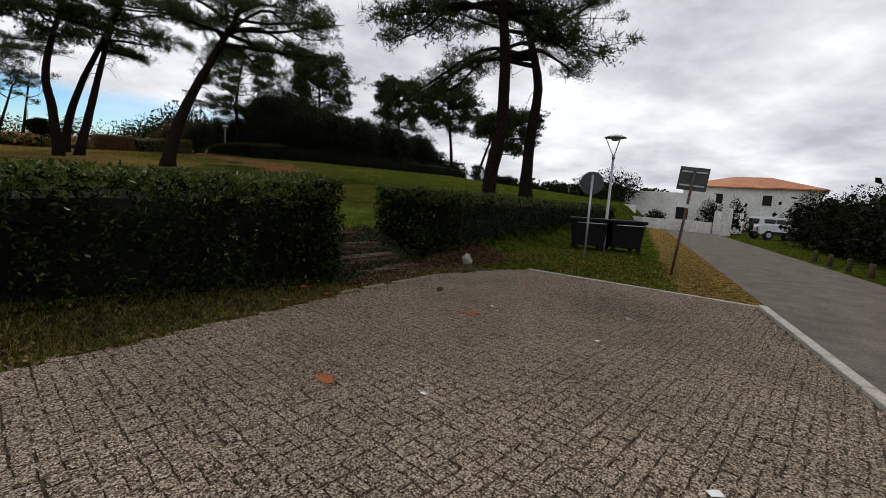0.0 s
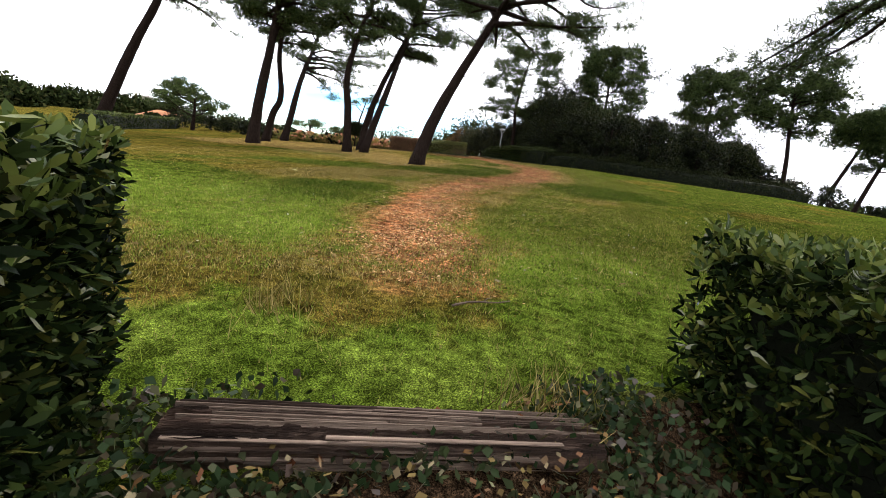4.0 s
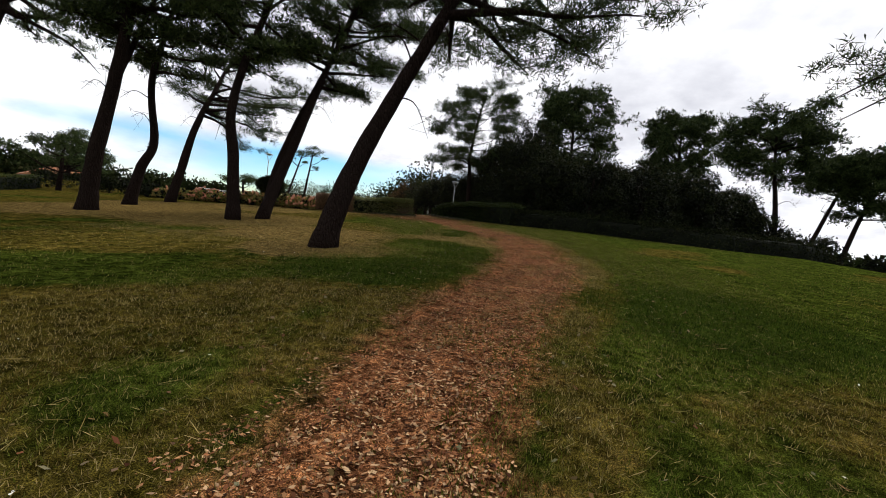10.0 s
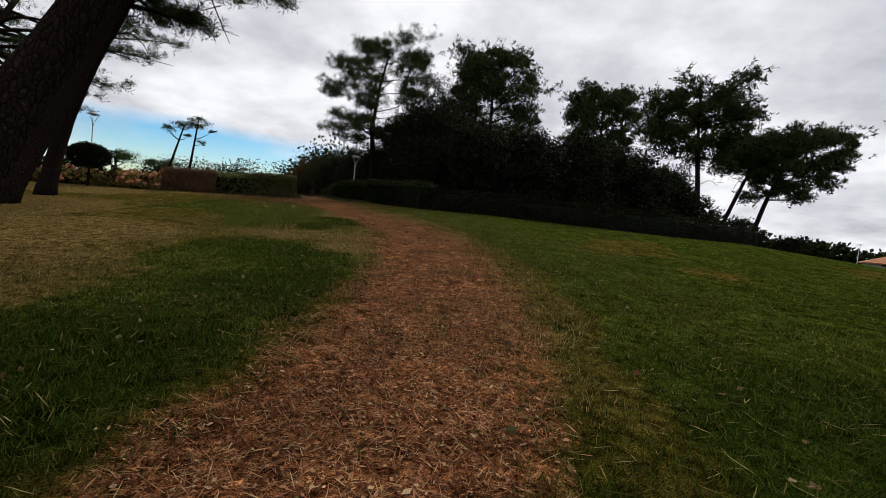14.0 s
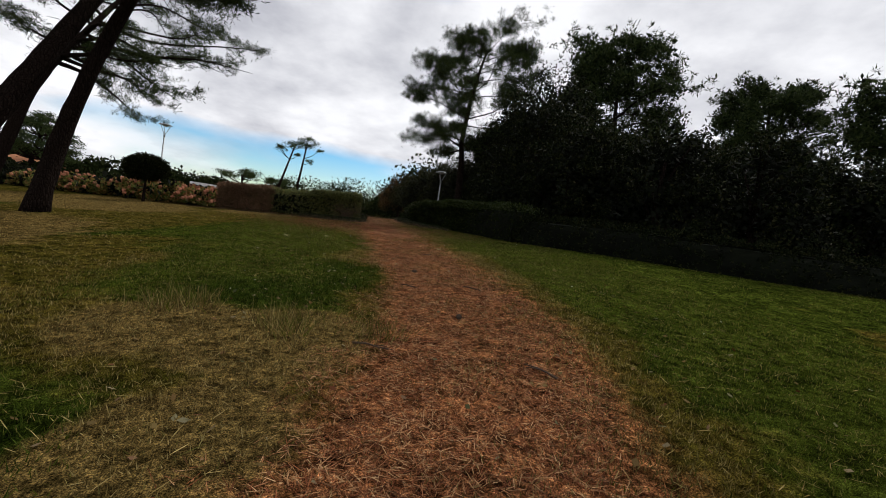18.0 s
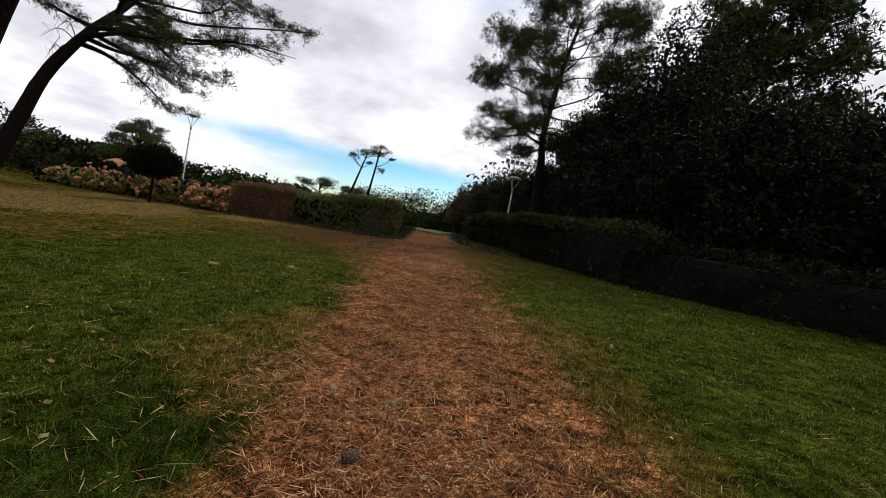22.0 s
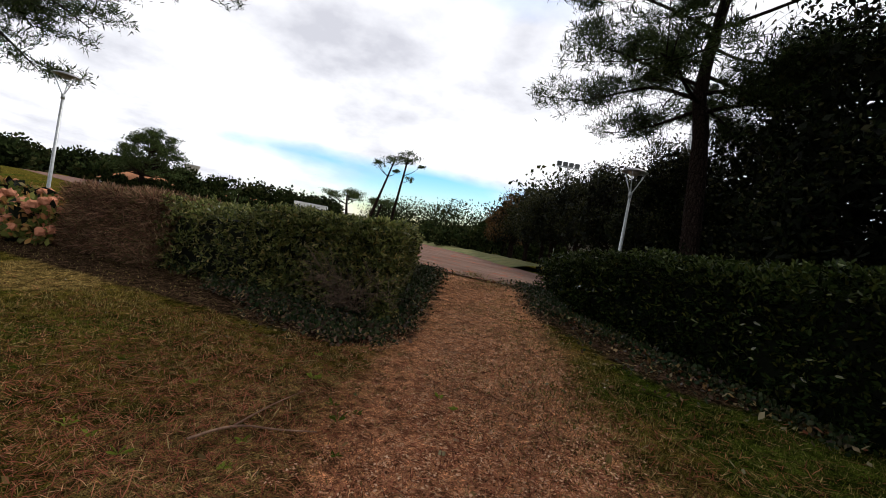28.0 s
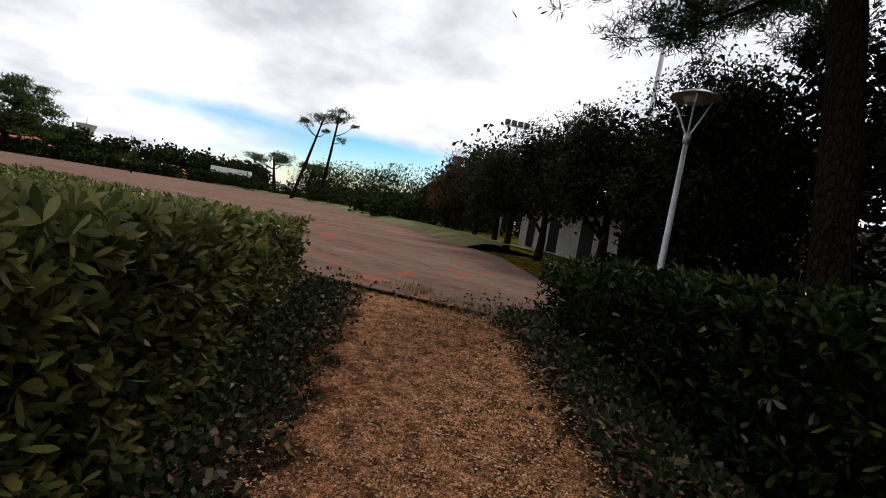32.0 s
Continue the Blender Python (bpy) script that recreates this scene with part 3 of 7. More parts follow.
fibre = ramp(m, n_fibre, "Fac", ((0.36, (0.15, 0.15, 0.15)), (0.5, (0.85, 0.85, 0.85)), (0.64, (2.6, 2.5, 2.3))))
lawn3d = mix(m, 1.0, (lawn3c, 2), (fibre, "Color"), "MULTIPLY")
lawn4 = mix(m, 1.0, (lawn3d, 2), (grain, "Color"), "MULTIPLY")
color_in(m, lawn4, 2)
bump(m, n_fibre, "Fac", 0.9, 0.03)
M_LAWN = m
ground = link_mesh("ground", me, M_LAWN, None, "", True)
tagged(ground, "sloping green lawn with a worn path of red bark and needles", "ground", kind="structure")

# ---------------------------------------------------------------- parking, road, field
M_GRAVEL = material("parking_gravel", (0.2, 0.18, 0.15), 1.0, 0.0, 0.02)
m = M_GRAVEL
c = m.node_tree.nodes.new("ShaderNodeNewGeometry")
cell = node(m, "ShaderNodeTexVoronoi", Scale=95.0)
wire(m, c, "Position", cell, "Vector")
n_big = node(m, "ShaderNodeTexNoise", Scale=0.7, Detail=4.0, Roughness=0.6)
wire(m, c, "Position", n_big, "Vector")
stones = ramp(m, cell, "Color", ((0.1, (0.02, 0.015, 0.012)), (0.45, (0.145, 0.114, 0.087)), (0.95, (0.56, 0.48, 0.39))))
tint = ramp(m, n_big, "Fac", ((0.35, (0.8, 0.78, 0.74)), (0.65, (1.1, 1.05, 1.0))))
color_in(m, mix(m, 1.0, (stones, "Color"), (tint, "Color"), "MULTIPLY"), 2)
bump(m, cell, "Distance", 0.8, 0.02)
M_ASPHALT = grained("asphalt", (0.088, 0.077, 0.066), (0.145, 0.127, 0.11), 9, 0.9, 0.4, 0.01)
bsdf(M_ASPHALT).inputs["Specular IOR Level"].default_value = 0.02
M_FIELD = grained("red_grit", (0.115, 0.07, 0.055), (0.185, 0.128, 0.105), 2.2, 1.0, 0.4, 0.01, (0.35, 1.6, 1), (0.22, 0.075, 0.045))
bsdf(M_FIELD).inputs["Specular IOR Level"].default_value = 0.0
M_DRYGRASS = grained("verge_grass", (0.06, 0.075, 0.02), (0.17, 0.15, 0.06), 4, 0.95, 0.8, 0.03)


def sheet(name, outline, z, mat, label, category, thick=0.02):
    bm = bmesh.new()
    top = bm.faces.new([bm.verts.new((x, y, z)) for x, y in outline])
    if top.normal.z < 0 or top.calc_area() and (top.normal_update() or top.normal.z < 0):
        top.normal_flip()
    got = bmesh.ops.extrude_face_region(bm, geom=[top])
    for e in got["geom"]:
        if isinstance(e, bmesh.types.BMVert):
            e.co.z -= thick
    bmesh.ops.triangulate(bm, faces=bm.faces[:])
    bmesh.ops.recalc_face_normals(bm, faces=bm.faces[:])
    return tagged(part(name, bm, mat), label, category, kind="structure")


def uv(u, v):
    """Metres from the parking edge and along it, in the plan."""
    p = EDGE + u * UPHILL + v * ALONG
    return float(p[0]), float(p[1])


wobble = np.random.default_rng(3)
edge_left = [tuple(np.add(uv(0.02 + wobble.uniform(-0.07, 0.07), v), 0)) for v in np.arange(-14, 2.4, 0.35)]
parking_outline = edge_left + [(1.6, 7.75), (2.5, 8.35), (3.25, 8.55), (4.1, 8.0), (4.95, 7.15), (5.75, 6.3), (6.45, 5.5), (4.2, 1.75), (1.8, -2.2), (-3.0, -10.0), (-8.5, -6.5)]
M_JOINT = grained("mossy_joint", (0.025, 0.022, 0.014), (0.11, 0.09, 0.066), 26, 1.0, 0.6, 0.01)
parking = sheet("parking", parking_outline, 0.017, M_JOINT, "parking paved with small grey-brown setts of exposed pebbles", "pavement")
ROAD = np.array([0.53, 0.848])
side = np.array([0.848, -0.53])
r0 = np.array([6.62, 5.45])


def road_pt(along, across):
    p = r0 + ROAD * along + side * across
    return float(p[0]), float(p[1])


sheet("road", [road_pt(-30, 0.12), road_pt(34, 0.12), road_pt(70, -2), road_pt(110, -12), road_pt(110, -7), road_pt(70, 2.5), road_pt(36, 4.2), road_pt(-30, 4.0)], 0.008, M_ASPHALT,
      "narrow grey asphalt road past the parking", "road")
for k in range(26):
    x, y = road_pt(-26 + k * 1.0 + 0.01, -0.02)
    kb = part("kerb_stone", boxed(-0.07, 0.0, -0.1, 0.07, 0.985, 0.075, 0.012), M_CONC)
    kb.matrix_basis = pose(x, y, 0, 0, 0, -32)
    tagged(kb, "pale concrete kerb stone along the parking", "kerb", "parking kerb", "structure")
for k in range(5):
    kb = part("kerb_stone", boxed(-0.05, 0.0, -0.1, 0.05, 0.9, 0.05, 0.012), M_CONC)
    kb.matrix_basis = pose(3.32 + k * 0.644, 8.62 - k * 0.63, 0, 0, 0, -134.4)
    tagged(kb, "pale concrete kerb stone along the parking", "kerb", "parking kerb", "structure")
fz = H(-30, 60)
sheet("playing_field", [(-22.6, 57.2), (-25.2, 56.6), (-34, 57.5), (-60, 56.8), (-140, 62), (-132, 112), (-72, 104), (-58, 92), (-40, 80), (-27, 68), (-22.2, 60.5)], fz + 0.03, M_FIELD,
      "flat playing field of grey-red grit", "field")

# ---------------------------------------------------------------- hedges
def footprint_samples(rng, outline, zbase, tall, density):
    """Places and normals on the sides and the top of a hedge."""
    pts, nor = [], []
    n = len(outline)
    area2 = sum(outline[i][0] * outline[(i + 1) % n][1] - outline[(i + 1) % n][0] * outline[i][1] for i in range(n))
    flip = 1 if area2 > 0 else -1
    for i in range(n):
        a, b = np.array(outline[i]), np.array(outline[(i + 1) % n])
        d = b - a
        length = np.linalg.norm(d)
        k = int(length * tall * density)
        t = rng.uniform(0, 1, k)
        xy = a + d * t[:, None]
        zz = rng.uniform(0.04, 1.0, k)
        nn = np.array([d[1], -d[0]]) / (length + 1e-9) * flip
        pts.append(np.column_stack([xy, zz]))
        nor.append(np.tile([nn[0], nn[1], 0.25], (k, 1)))
    lo, hi = np.min(outline, 0), np.max(outline, 0)
    k = int((hi - lo).prod() * density)
    xy = rng.uniform(lo, hi, (k, 2))
    inside = np.zeros(k, bool)
    for i in range(n):
        (x1, y1), (x2, y2) = outline[i], outline[(i + 1) % n]
        cross = ((y1 > xy[:, 1]) != (y2 > xy[:, 1])) & (xy[:, 0] < (x2 - x1) * (xy[:, 1] - y1) / (y2 - y1 + 1e-12) + x1)
        inside ^= cross
    xy = xy[inside]
    pts.append(np.column_stack([xy, np.ones(len(xy))]))
    nor.append(np.tile([0.0, 0.0, 1.0], (len(xy), 1)))
    return np.concatenate(pts), np.concatenate(nor)


def rosettes(rng, at, nor, leaves, length, width, spread=0.9):
    n = len(at)
    nor = nor + rng.normal(0, 0.35, (n, 3))
    nor /= np.linalg.norm(nor, axis=1)[:, None]
    a = np.cross(nor, unit_dirs(rng, n))
    a /= np.linalg.norm(a, axis=1)[:, None] + 1e-9
    b = np.cross(nor, a)
    out = []
    for k in range(leaves):
        ang = 2 * math.pi * k / leaves + rng.uniform(-0.3, 0.3, n)
        tilt = spread * rng.uniform(0.6, 1.25, n)
        d = nor * np.cos(tilt)[:, None] + (a * np.cos(ang)[:, None] + b * np.sin(ang)[:, None]) * np.sin(tilt)[:, None]
        out.append(leaf_blades(rng, at, length, width, d))
    return np.concatenate(out)


def hedge(name, outline, tall, label, density=120, leaf=(0.088, 0.03), seed=1, leaves_each=5, mats=None, inset=0.3, level=None, group="", near=None):
    """An evergreen hedge on an outline; tall over the ground, or with its top at level(x, y). near: (x, y, radius) where the leaves stand thicker."""
    rng = np.random.default_rng(seed)
    mats = mats or (M_CORE, M_HEDGE, M_HEDGE_TOPLIT)
    mid = np.mean(outline, 0)
    root = thing(name, (mid[0], mid[1], H(*mid)), label, "hedge", group)
    rel = np.array([mid[0], mid[1], H(*mid)])
    # the inside: a rounded, uneven block, its near-black colour standing in for shade
    ring = []
    n = len(outline)
    for i in range(n):
        a, b = np.array(outline[i]), np.array(outline[(i + 1) % n])
        k = max(2, int(np.linalg.norm(b - a) / 0.5))
        ring += [a + (b - a) * t for t in np.linspace(0, 1, k, endpoint=False)]
    ring = np.array(ring)
    area2 = float(np.sum(ring[:, 0] * np.roll(ring[:, 1], -1) - np.roll(ring[:, 0], -1) * ring[:, 1]))
    run = np.roll(ring, -1, 0) - np.roll(ring, 1, 0)
    inward = np.column_stack([-run[:, 1], run[:, 0]]) / (np.linalg.norm(run, axis=1)[:, None] + 1e-9) * (1 if area2 > 0 else -1)
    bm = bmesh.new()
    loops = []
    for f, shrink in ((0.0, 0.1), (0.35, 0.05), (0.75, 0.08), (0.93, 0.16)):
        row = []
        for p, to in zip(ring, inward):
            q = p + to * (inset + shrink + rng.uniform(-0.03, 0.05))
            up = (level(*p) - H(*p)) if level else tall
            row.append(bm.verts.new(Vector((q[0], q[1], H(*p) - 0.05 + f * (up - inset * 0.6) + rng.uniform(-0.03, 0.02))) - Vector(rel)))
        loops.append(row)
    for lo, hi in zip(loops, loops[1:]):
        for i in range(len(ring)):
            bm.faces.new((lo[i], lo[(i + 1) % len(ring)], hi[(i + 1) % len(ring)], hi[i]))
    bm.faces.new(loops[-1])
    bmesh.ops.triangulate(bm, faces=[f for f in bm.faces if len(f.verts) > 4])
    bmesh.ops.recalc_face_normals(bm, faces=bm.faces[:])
    part("shade_core", bm, mats[0], root, "solid block inside the hedge, its shade put into a near-black colour")
    at, nor = footprint_samples(rng, outline, 0, tall, density * (3 if near else 1))
    if near:
        close = np.hypot(at[:, 0] - near[0], at[:, 1] - near[1]) < near[2] * rng.uniform(0.8, 1.2, len(at))
        kept = close | (rng.uniform(0, 1, len(at)) < 0.3)
        at, nor = at[kept], nor[kept]
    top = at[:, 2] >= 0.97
    z = height(at[:, 0], at[:, 1])
    roof = np.array([level(x, y) for x, y in at[:, :2]]) if level else z + tall
    at[:, 2] = z + at[:, 2] * (roof - z)
    bulge = np.array([noise.noise(Vector((p[0] * 0.9, p[1] * 0.9, p[2] * 0.9))) for p in at])
    at = at + nor * (bulge * 0.1 - 0.08 + np.where(rng.uniform(0, 1, len(at)) < 0.3, rng.uniform(-0.32, -0.1, len(at)), rng.uniform(-0.18, 0.06, len(at))))[:, None] - rel
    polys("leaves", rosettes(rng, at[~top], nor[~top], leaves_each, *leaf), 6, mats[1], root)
    # top leaves take their own material, which carries the light up there
    polys("top_leaves", rosettes(rng, at[top], nor[top], leaves_each, *leaf), 6, mats[2], root, "top leaves, lighter on most hedges to paint in light from above")
    return root


def tall_level(x, y):
    return float(np.interp((x - EDGE[0]) * ALONG[0] + (y - EDGE[1]) * ALONG[1], (-10, -4, -1, 0.2), (1.56, 1.62, 1.76, 1.84)))


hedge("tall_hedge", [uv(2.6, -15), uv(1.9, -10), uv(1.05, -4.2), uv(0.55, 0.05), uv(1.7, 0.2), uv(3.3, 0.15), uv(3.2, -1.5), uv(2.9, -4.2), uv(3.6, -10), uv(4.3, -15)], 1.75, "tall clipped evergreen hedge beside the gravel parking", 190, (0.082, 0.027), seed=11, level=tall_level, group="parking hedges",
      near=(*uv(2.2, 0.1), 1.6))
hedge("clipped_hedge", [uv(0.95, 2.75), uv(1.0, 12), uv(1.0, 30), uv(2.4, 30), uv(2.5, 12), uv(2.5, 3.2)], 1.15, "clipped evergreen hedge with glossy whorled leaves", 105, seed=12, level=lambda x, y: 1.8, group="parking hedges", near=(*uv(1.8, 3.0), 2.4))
hedge("wide_hedge", [(-21.2, 50.98), (-25.0, 55.9), (-29.2, 56.6), (-31.6, 55.0), (-29.4, 51.4), (-26.6, 49.8)], 1.3, "low wide olive-leaved evergreen hedge beside the field path", 105, (0.1, 0.031), seed=13, leaves_each=7, group="field hedges", mats=(M_CORE, M_OLIVE_LIT, M_OLIVE_TOPLIT),
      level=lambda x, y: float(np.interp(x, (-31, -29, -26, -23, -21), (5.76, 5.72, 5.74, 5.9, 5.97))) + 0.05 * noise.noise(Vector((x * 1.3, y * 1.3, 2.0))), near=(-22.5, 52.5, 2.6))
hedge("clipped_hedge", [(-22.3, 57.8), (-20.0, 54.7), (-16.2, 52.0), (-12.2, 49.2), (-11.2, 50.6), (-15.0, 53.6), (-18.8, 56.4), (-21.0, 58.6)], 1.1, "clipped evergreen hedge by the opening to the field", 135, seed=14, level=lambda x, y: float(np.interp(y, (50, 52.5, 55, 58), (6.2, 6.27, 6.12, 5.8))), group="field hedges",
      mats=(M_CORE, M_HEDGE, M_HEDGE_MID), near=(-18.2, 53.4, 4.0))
# added to close the foot of the wood; near-black leaves carry the shade there
hedge("wood_hedge", [(-12.1, 49.2), (-8.0, 47.9), (-3.0, 48.3), (3.0, 50.6), (8.6, 54.6), (11.0, 57.6), (10.2, 58.4), (7.6, 56.0), (2.6, 52.2), (-3.2, 49.9), (-7.6, 49.5), (-11.1, 50.6)], 1.3, "overgrown hedge closing the foot of the wood, shade put into its near-black leaves", 35, (0.12, 0.05), seed=17, group="field hedges", mats=(M_CORE, M_BROAD, M_BROAD))
hedge("long_hedge", [(-39.5, 24.9), (-52.8, 35.8), (-62.2, 44.8), (-63.6, 46.0), (-64.6, 45.0), (-54.0, 34.4), (-40.7, 23.5)], 1.45, "long clipped hedge at the far side of the lawn", 22, (0.13, 0.05), 15)

# ---------------------------------------------------------------- steps
for k, (x, y, z, length, turn) in enumerate(((-0.12, 7.45, 0.13, 1.9, 44), (-0.74, 7.48, 0.33, 2.4, 43), (-1.08, 8.05, 0.5, 2.1, 39), (-1.5, 8.38, 0.68, 2.05, 37))):
    rng = np.random.default_rng(40 + k)
    root = thing("sleeper_step", (x, y, z), "cracked weathered railway sleeper laid as a step", "step", "steps to the lawn", turn=turn)
    n, half = 48, length / 2
    ys = np.linspace(-0.14, 0.14, 43)
    groove = np.abs(np.sin(ys * 95 + rng.uniform(0, 6))) * 0.02 + rng.uniform(0, 0.022, len(ys)) + 0.035 * (rng.uniform(0, 1, len(ys)) < 0.16)
    prof = [(-0.145, -0.3)] + [(py, -0.35 * (abs(py) / 0.14) ** 6 * 0.09 - g) for py, g in zip(ys, groove)] + [(0.145, -0.3)]
    crack = rng.normal(0, 0.004, (n, len(prof)))
    bend = 0.03 * np.sin(np.linspace(0, math.pi, n)) * rng.choice([-1, 1])
    verts = [(-half + 2 * half * i / (n - 1), py + bend[i] + crack[i][j], pz + 1.3 * crack[i][(j + 3) % len(prof)]) for i in range(n) for j, (py, pz) in enumerate(prof)]
    q = len(prof)
    faces = [(i * q + j, i * q + j + 1, (i + 1) * q + j + 1, (i + 1) * q + j) for i in range(n - 1) for j in range(q - 1)]
    faces += [tuple(range(q - 1, -1, -1)), tuple((n - 1) * q + j for j in range(q))]
    raw("timber", verts, faces, M_SLEEPER, root)
    for w in range(54):
        l0, f = rng.uniform(0.3, 1.3), rng.uniform(-1.0, 1.0)
        x0 = rng.uniform(-half, half - min(l0, length * 0.7))
        l0 = min(l0, half - x0)
        # over the top and down the front face
        y0, z0 = (f * 0.13, 0.0) if f > -0.35 else (-0.135, (f + 0.35) * 0.28)
        bend = 0.03 * math.sin(math.pi * (x0 + half + l0 / 2) / length)
        deep, wide = rng.uniform(0.004, 0.015), rng.uniform(0.003, 0.01)
        b = boxed(x0, -wide / 2, -0.02, x0 + l0, wide / 2, deep)
        part("splinter", b, M_SPLINTER if w % 3 else M_SLEEPER, root).matrix_basis = pose(0, y0, z0 - 0.008, 90 if f < -0.35 else 0, 0, rng.uniform(-0.8, 0.8))

# ---------------------------------------------------------------- trees
def pine(trunk, r0, radius, label, seed, start=0.6, limbs=18, twigs=10, tufts=7, needles=26, needle=(0.26, 0.03), crown=((0, 0.7), (0.3, 1.0), (0.7, 0.85), (1, 0.4)), bias=(0, 0), rise=0.3, group="maritime pines", dead=4, pad=0.42, bare=0.3, stout=1.0, extra=(), spread=0.2, puff=0.42, body=1, clump=(0.42, 0.2), puffs=0):
    """A maritime pine: a bent tapered trunk, limbs in tiers, and flat pads of long needles towards their ends.
    extra: (height on the trunk 0 to 1, offset of the limb's tip)."""
    rng = np.random.default_rng(seed)
    trunk = np.array(trunk, float)
    base = trunk[0].copy()
    root = thing("pine_tree", tuple(base), label, "pine tree", group)
    line = spline(trunk - base, 36)
    line[0][2] -= 0.3
    s = np.linspace(0, 1, len(line))
    rad = r0 * (0.86 - 0.62 * s) + r0 * 0.32 * np.exp(-s * 36)
    tube("trunk", line, rad, M_BARK, root, 16, rng, 0.06)
    ts, rs = zip(*crown)
    plan = []
    for k in range(limbs):
        t = (k + rng.uniform(0, 0.8)) / limbs
        az = k * 2.4 + rng.uniform(-0.5, 0.5)
        reach = radius * float(np.interp(t, ts, rs)) * rng.uniform(0.75, 1.12)
        tip = np.array([math.cos(az) * reach + bias[0] * reach / radius, math.sin(az) * reach + bias[1] * reach / radius, rise * reach * (rng.uniform(-0.3, 0.25) + 1.1 * t)])
        plan.append((start + (0.985 - start) * t, tip))
    ends = []
    for k, (f, tip) in enumerate(plan + [(f, np.array(tip, float)) for f, tip in extra]):
        p0 = line[int(f * (len(line) - 1))]
        length = float(np.linalg.norm(tip))
        sag = rng.uniform(-0.06, 0.1) * length if k < len(plan) else 0.12 * length
        kink = rng.normal(0, 0.05 * length, 3) * [1, 1, 0.5]
        curve = spline([p0, p0 + tip * 0.35 + [0, 0, sag] + kink, p0 + tip * 0.7 + [0, 0, sag * 0.6] - kink * 0.6, p0 + tip], 12)
        thick = max(0.03, stout * r0 * (0.34 - 0.2 * max(0, (f - start)) / (1 - start)))
        pieces = [tube_data(curve, np.linspace(thick, 0.014, 12), 6)]
        for w in range(twigs):
            g = rng.uniform(bare, 1.0) ** 0.8
            q0 = curve[int(g * 11)]
            d = tip / (length + 1e-9) * rng.uniform(0.1, 0.8) + rng.normal(0, 0.6, 3) * [1, 1, 0.3] + [0, 0, 0.2]
            q1 = q0 + d * rng.uniform(0.5, 1.0) * (0.3 + radius * spread)
            pieces.append(tube_data(spline([q0, (q0 + q1) / 2 + rng.normal(0, 0.07, 3), q1], 4), [0.018, 0.014, 0.01, 0.006], 4))
            c = q0 + (q1 - q0) * 0.8
            ends.append(c + rng.normal(0, pad, (tufts, 3)) * [1, 1, puff])
        joined("limb", pieces, M_BARK, root)
    for k in range(dead):
        i = rng.integers(14, 24)
        d = unit_dirs(rng, 1, -0.25)[0] * [1, 1, 0.5]
        e = line[i] + d * rng.uniform(1.0, 2.6)
        bend = line[i] * 0.45 + e * 0.55 + [0, 0, 0.35]
        pieces = [tube_data(spline([line[i], bend, e - [0, 0, 0.4]], 8), np.linspace(0.035, 0.006, 8), 5)]
        for w in range(3):
            q = bend + (e - bend) * rng.uniform(0, 0.8)
            pieces.append(tube_data([q, q + rng.normal(0, 0.25, 3) - [0, 0, 0.1], q + rng.normal(0, 0.4, 3) - [0, 0, 0.3]], [0.012, 0.009, 0.004], 4))
        joined("dead_branch", pieces, M_BARK, root)
    if puffs:
        # rounded cushions of needles over the top and the sides of the crown
        low, high = line[int(start * (len(line) - 1))][2] + 0.8, line[-1][2] + 0.5
        for k in range(puffs):
            d = unit_dirs(rng, 1, 0.35)[0]
            lift = (d[2] + 1) / 2
            axis = line[int((start + (0.985 - start) * lift) * (len(line) - 1))]
            wide = radius * rng.uniform(0.6, 0.98) * math.sqrt(max(0.12, 1 - (2 * lift - 1) ** 2 * 0.85))
            flat = np.array([d[0], d[1]]) / (math.hypot(d[0], d[1]) + 1e-9) * wide
            c = np.array([axis[0] + flat[0] + bias[0] * 0.8, axis[1] + flat[1] + bias[1] * 0.8, low + (high - low) * lift])
            ends.append(c + unit_dirs(rng, 26, 0.2) * (rng.uniform(0.35, 0.95) * rng.uniform(0.3, 1, 26) ** 0.5)[:, None] * [1, 1, 0.62])
    at = np.concatenate(ends)
    n = len(at) * needles
    idx = np.repeat(np.arange(len(at)), needles)
    d = unit_dirs(rng, n, 0.5)
    start_at = at[idx] + d * (0.2 * rng.uniform(0.0, 1.0, n))[:, None]
    dirs = d + unit_dirs(rng, n) * 0.35
    dirs /= np.linalg.norm(dirs, axis=1)[:, None]
    polys("crown", needle_tris(rng, start_at, needle[0], needle[1], dirs), 3, M_NEEDLE, root)
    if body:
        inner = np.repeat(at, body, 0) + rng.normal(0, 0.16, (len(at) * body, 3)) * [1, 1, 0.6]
        # clumps that thicken the crown, coloured darker to paint its inner shade
        polys("inner_needles", leaf_quads(rng, inner, *clump, up=0.5), 4, M_NEEDLE_SHADE, root, "inner needles, the crown's own shade put into a darker colour")
    return root


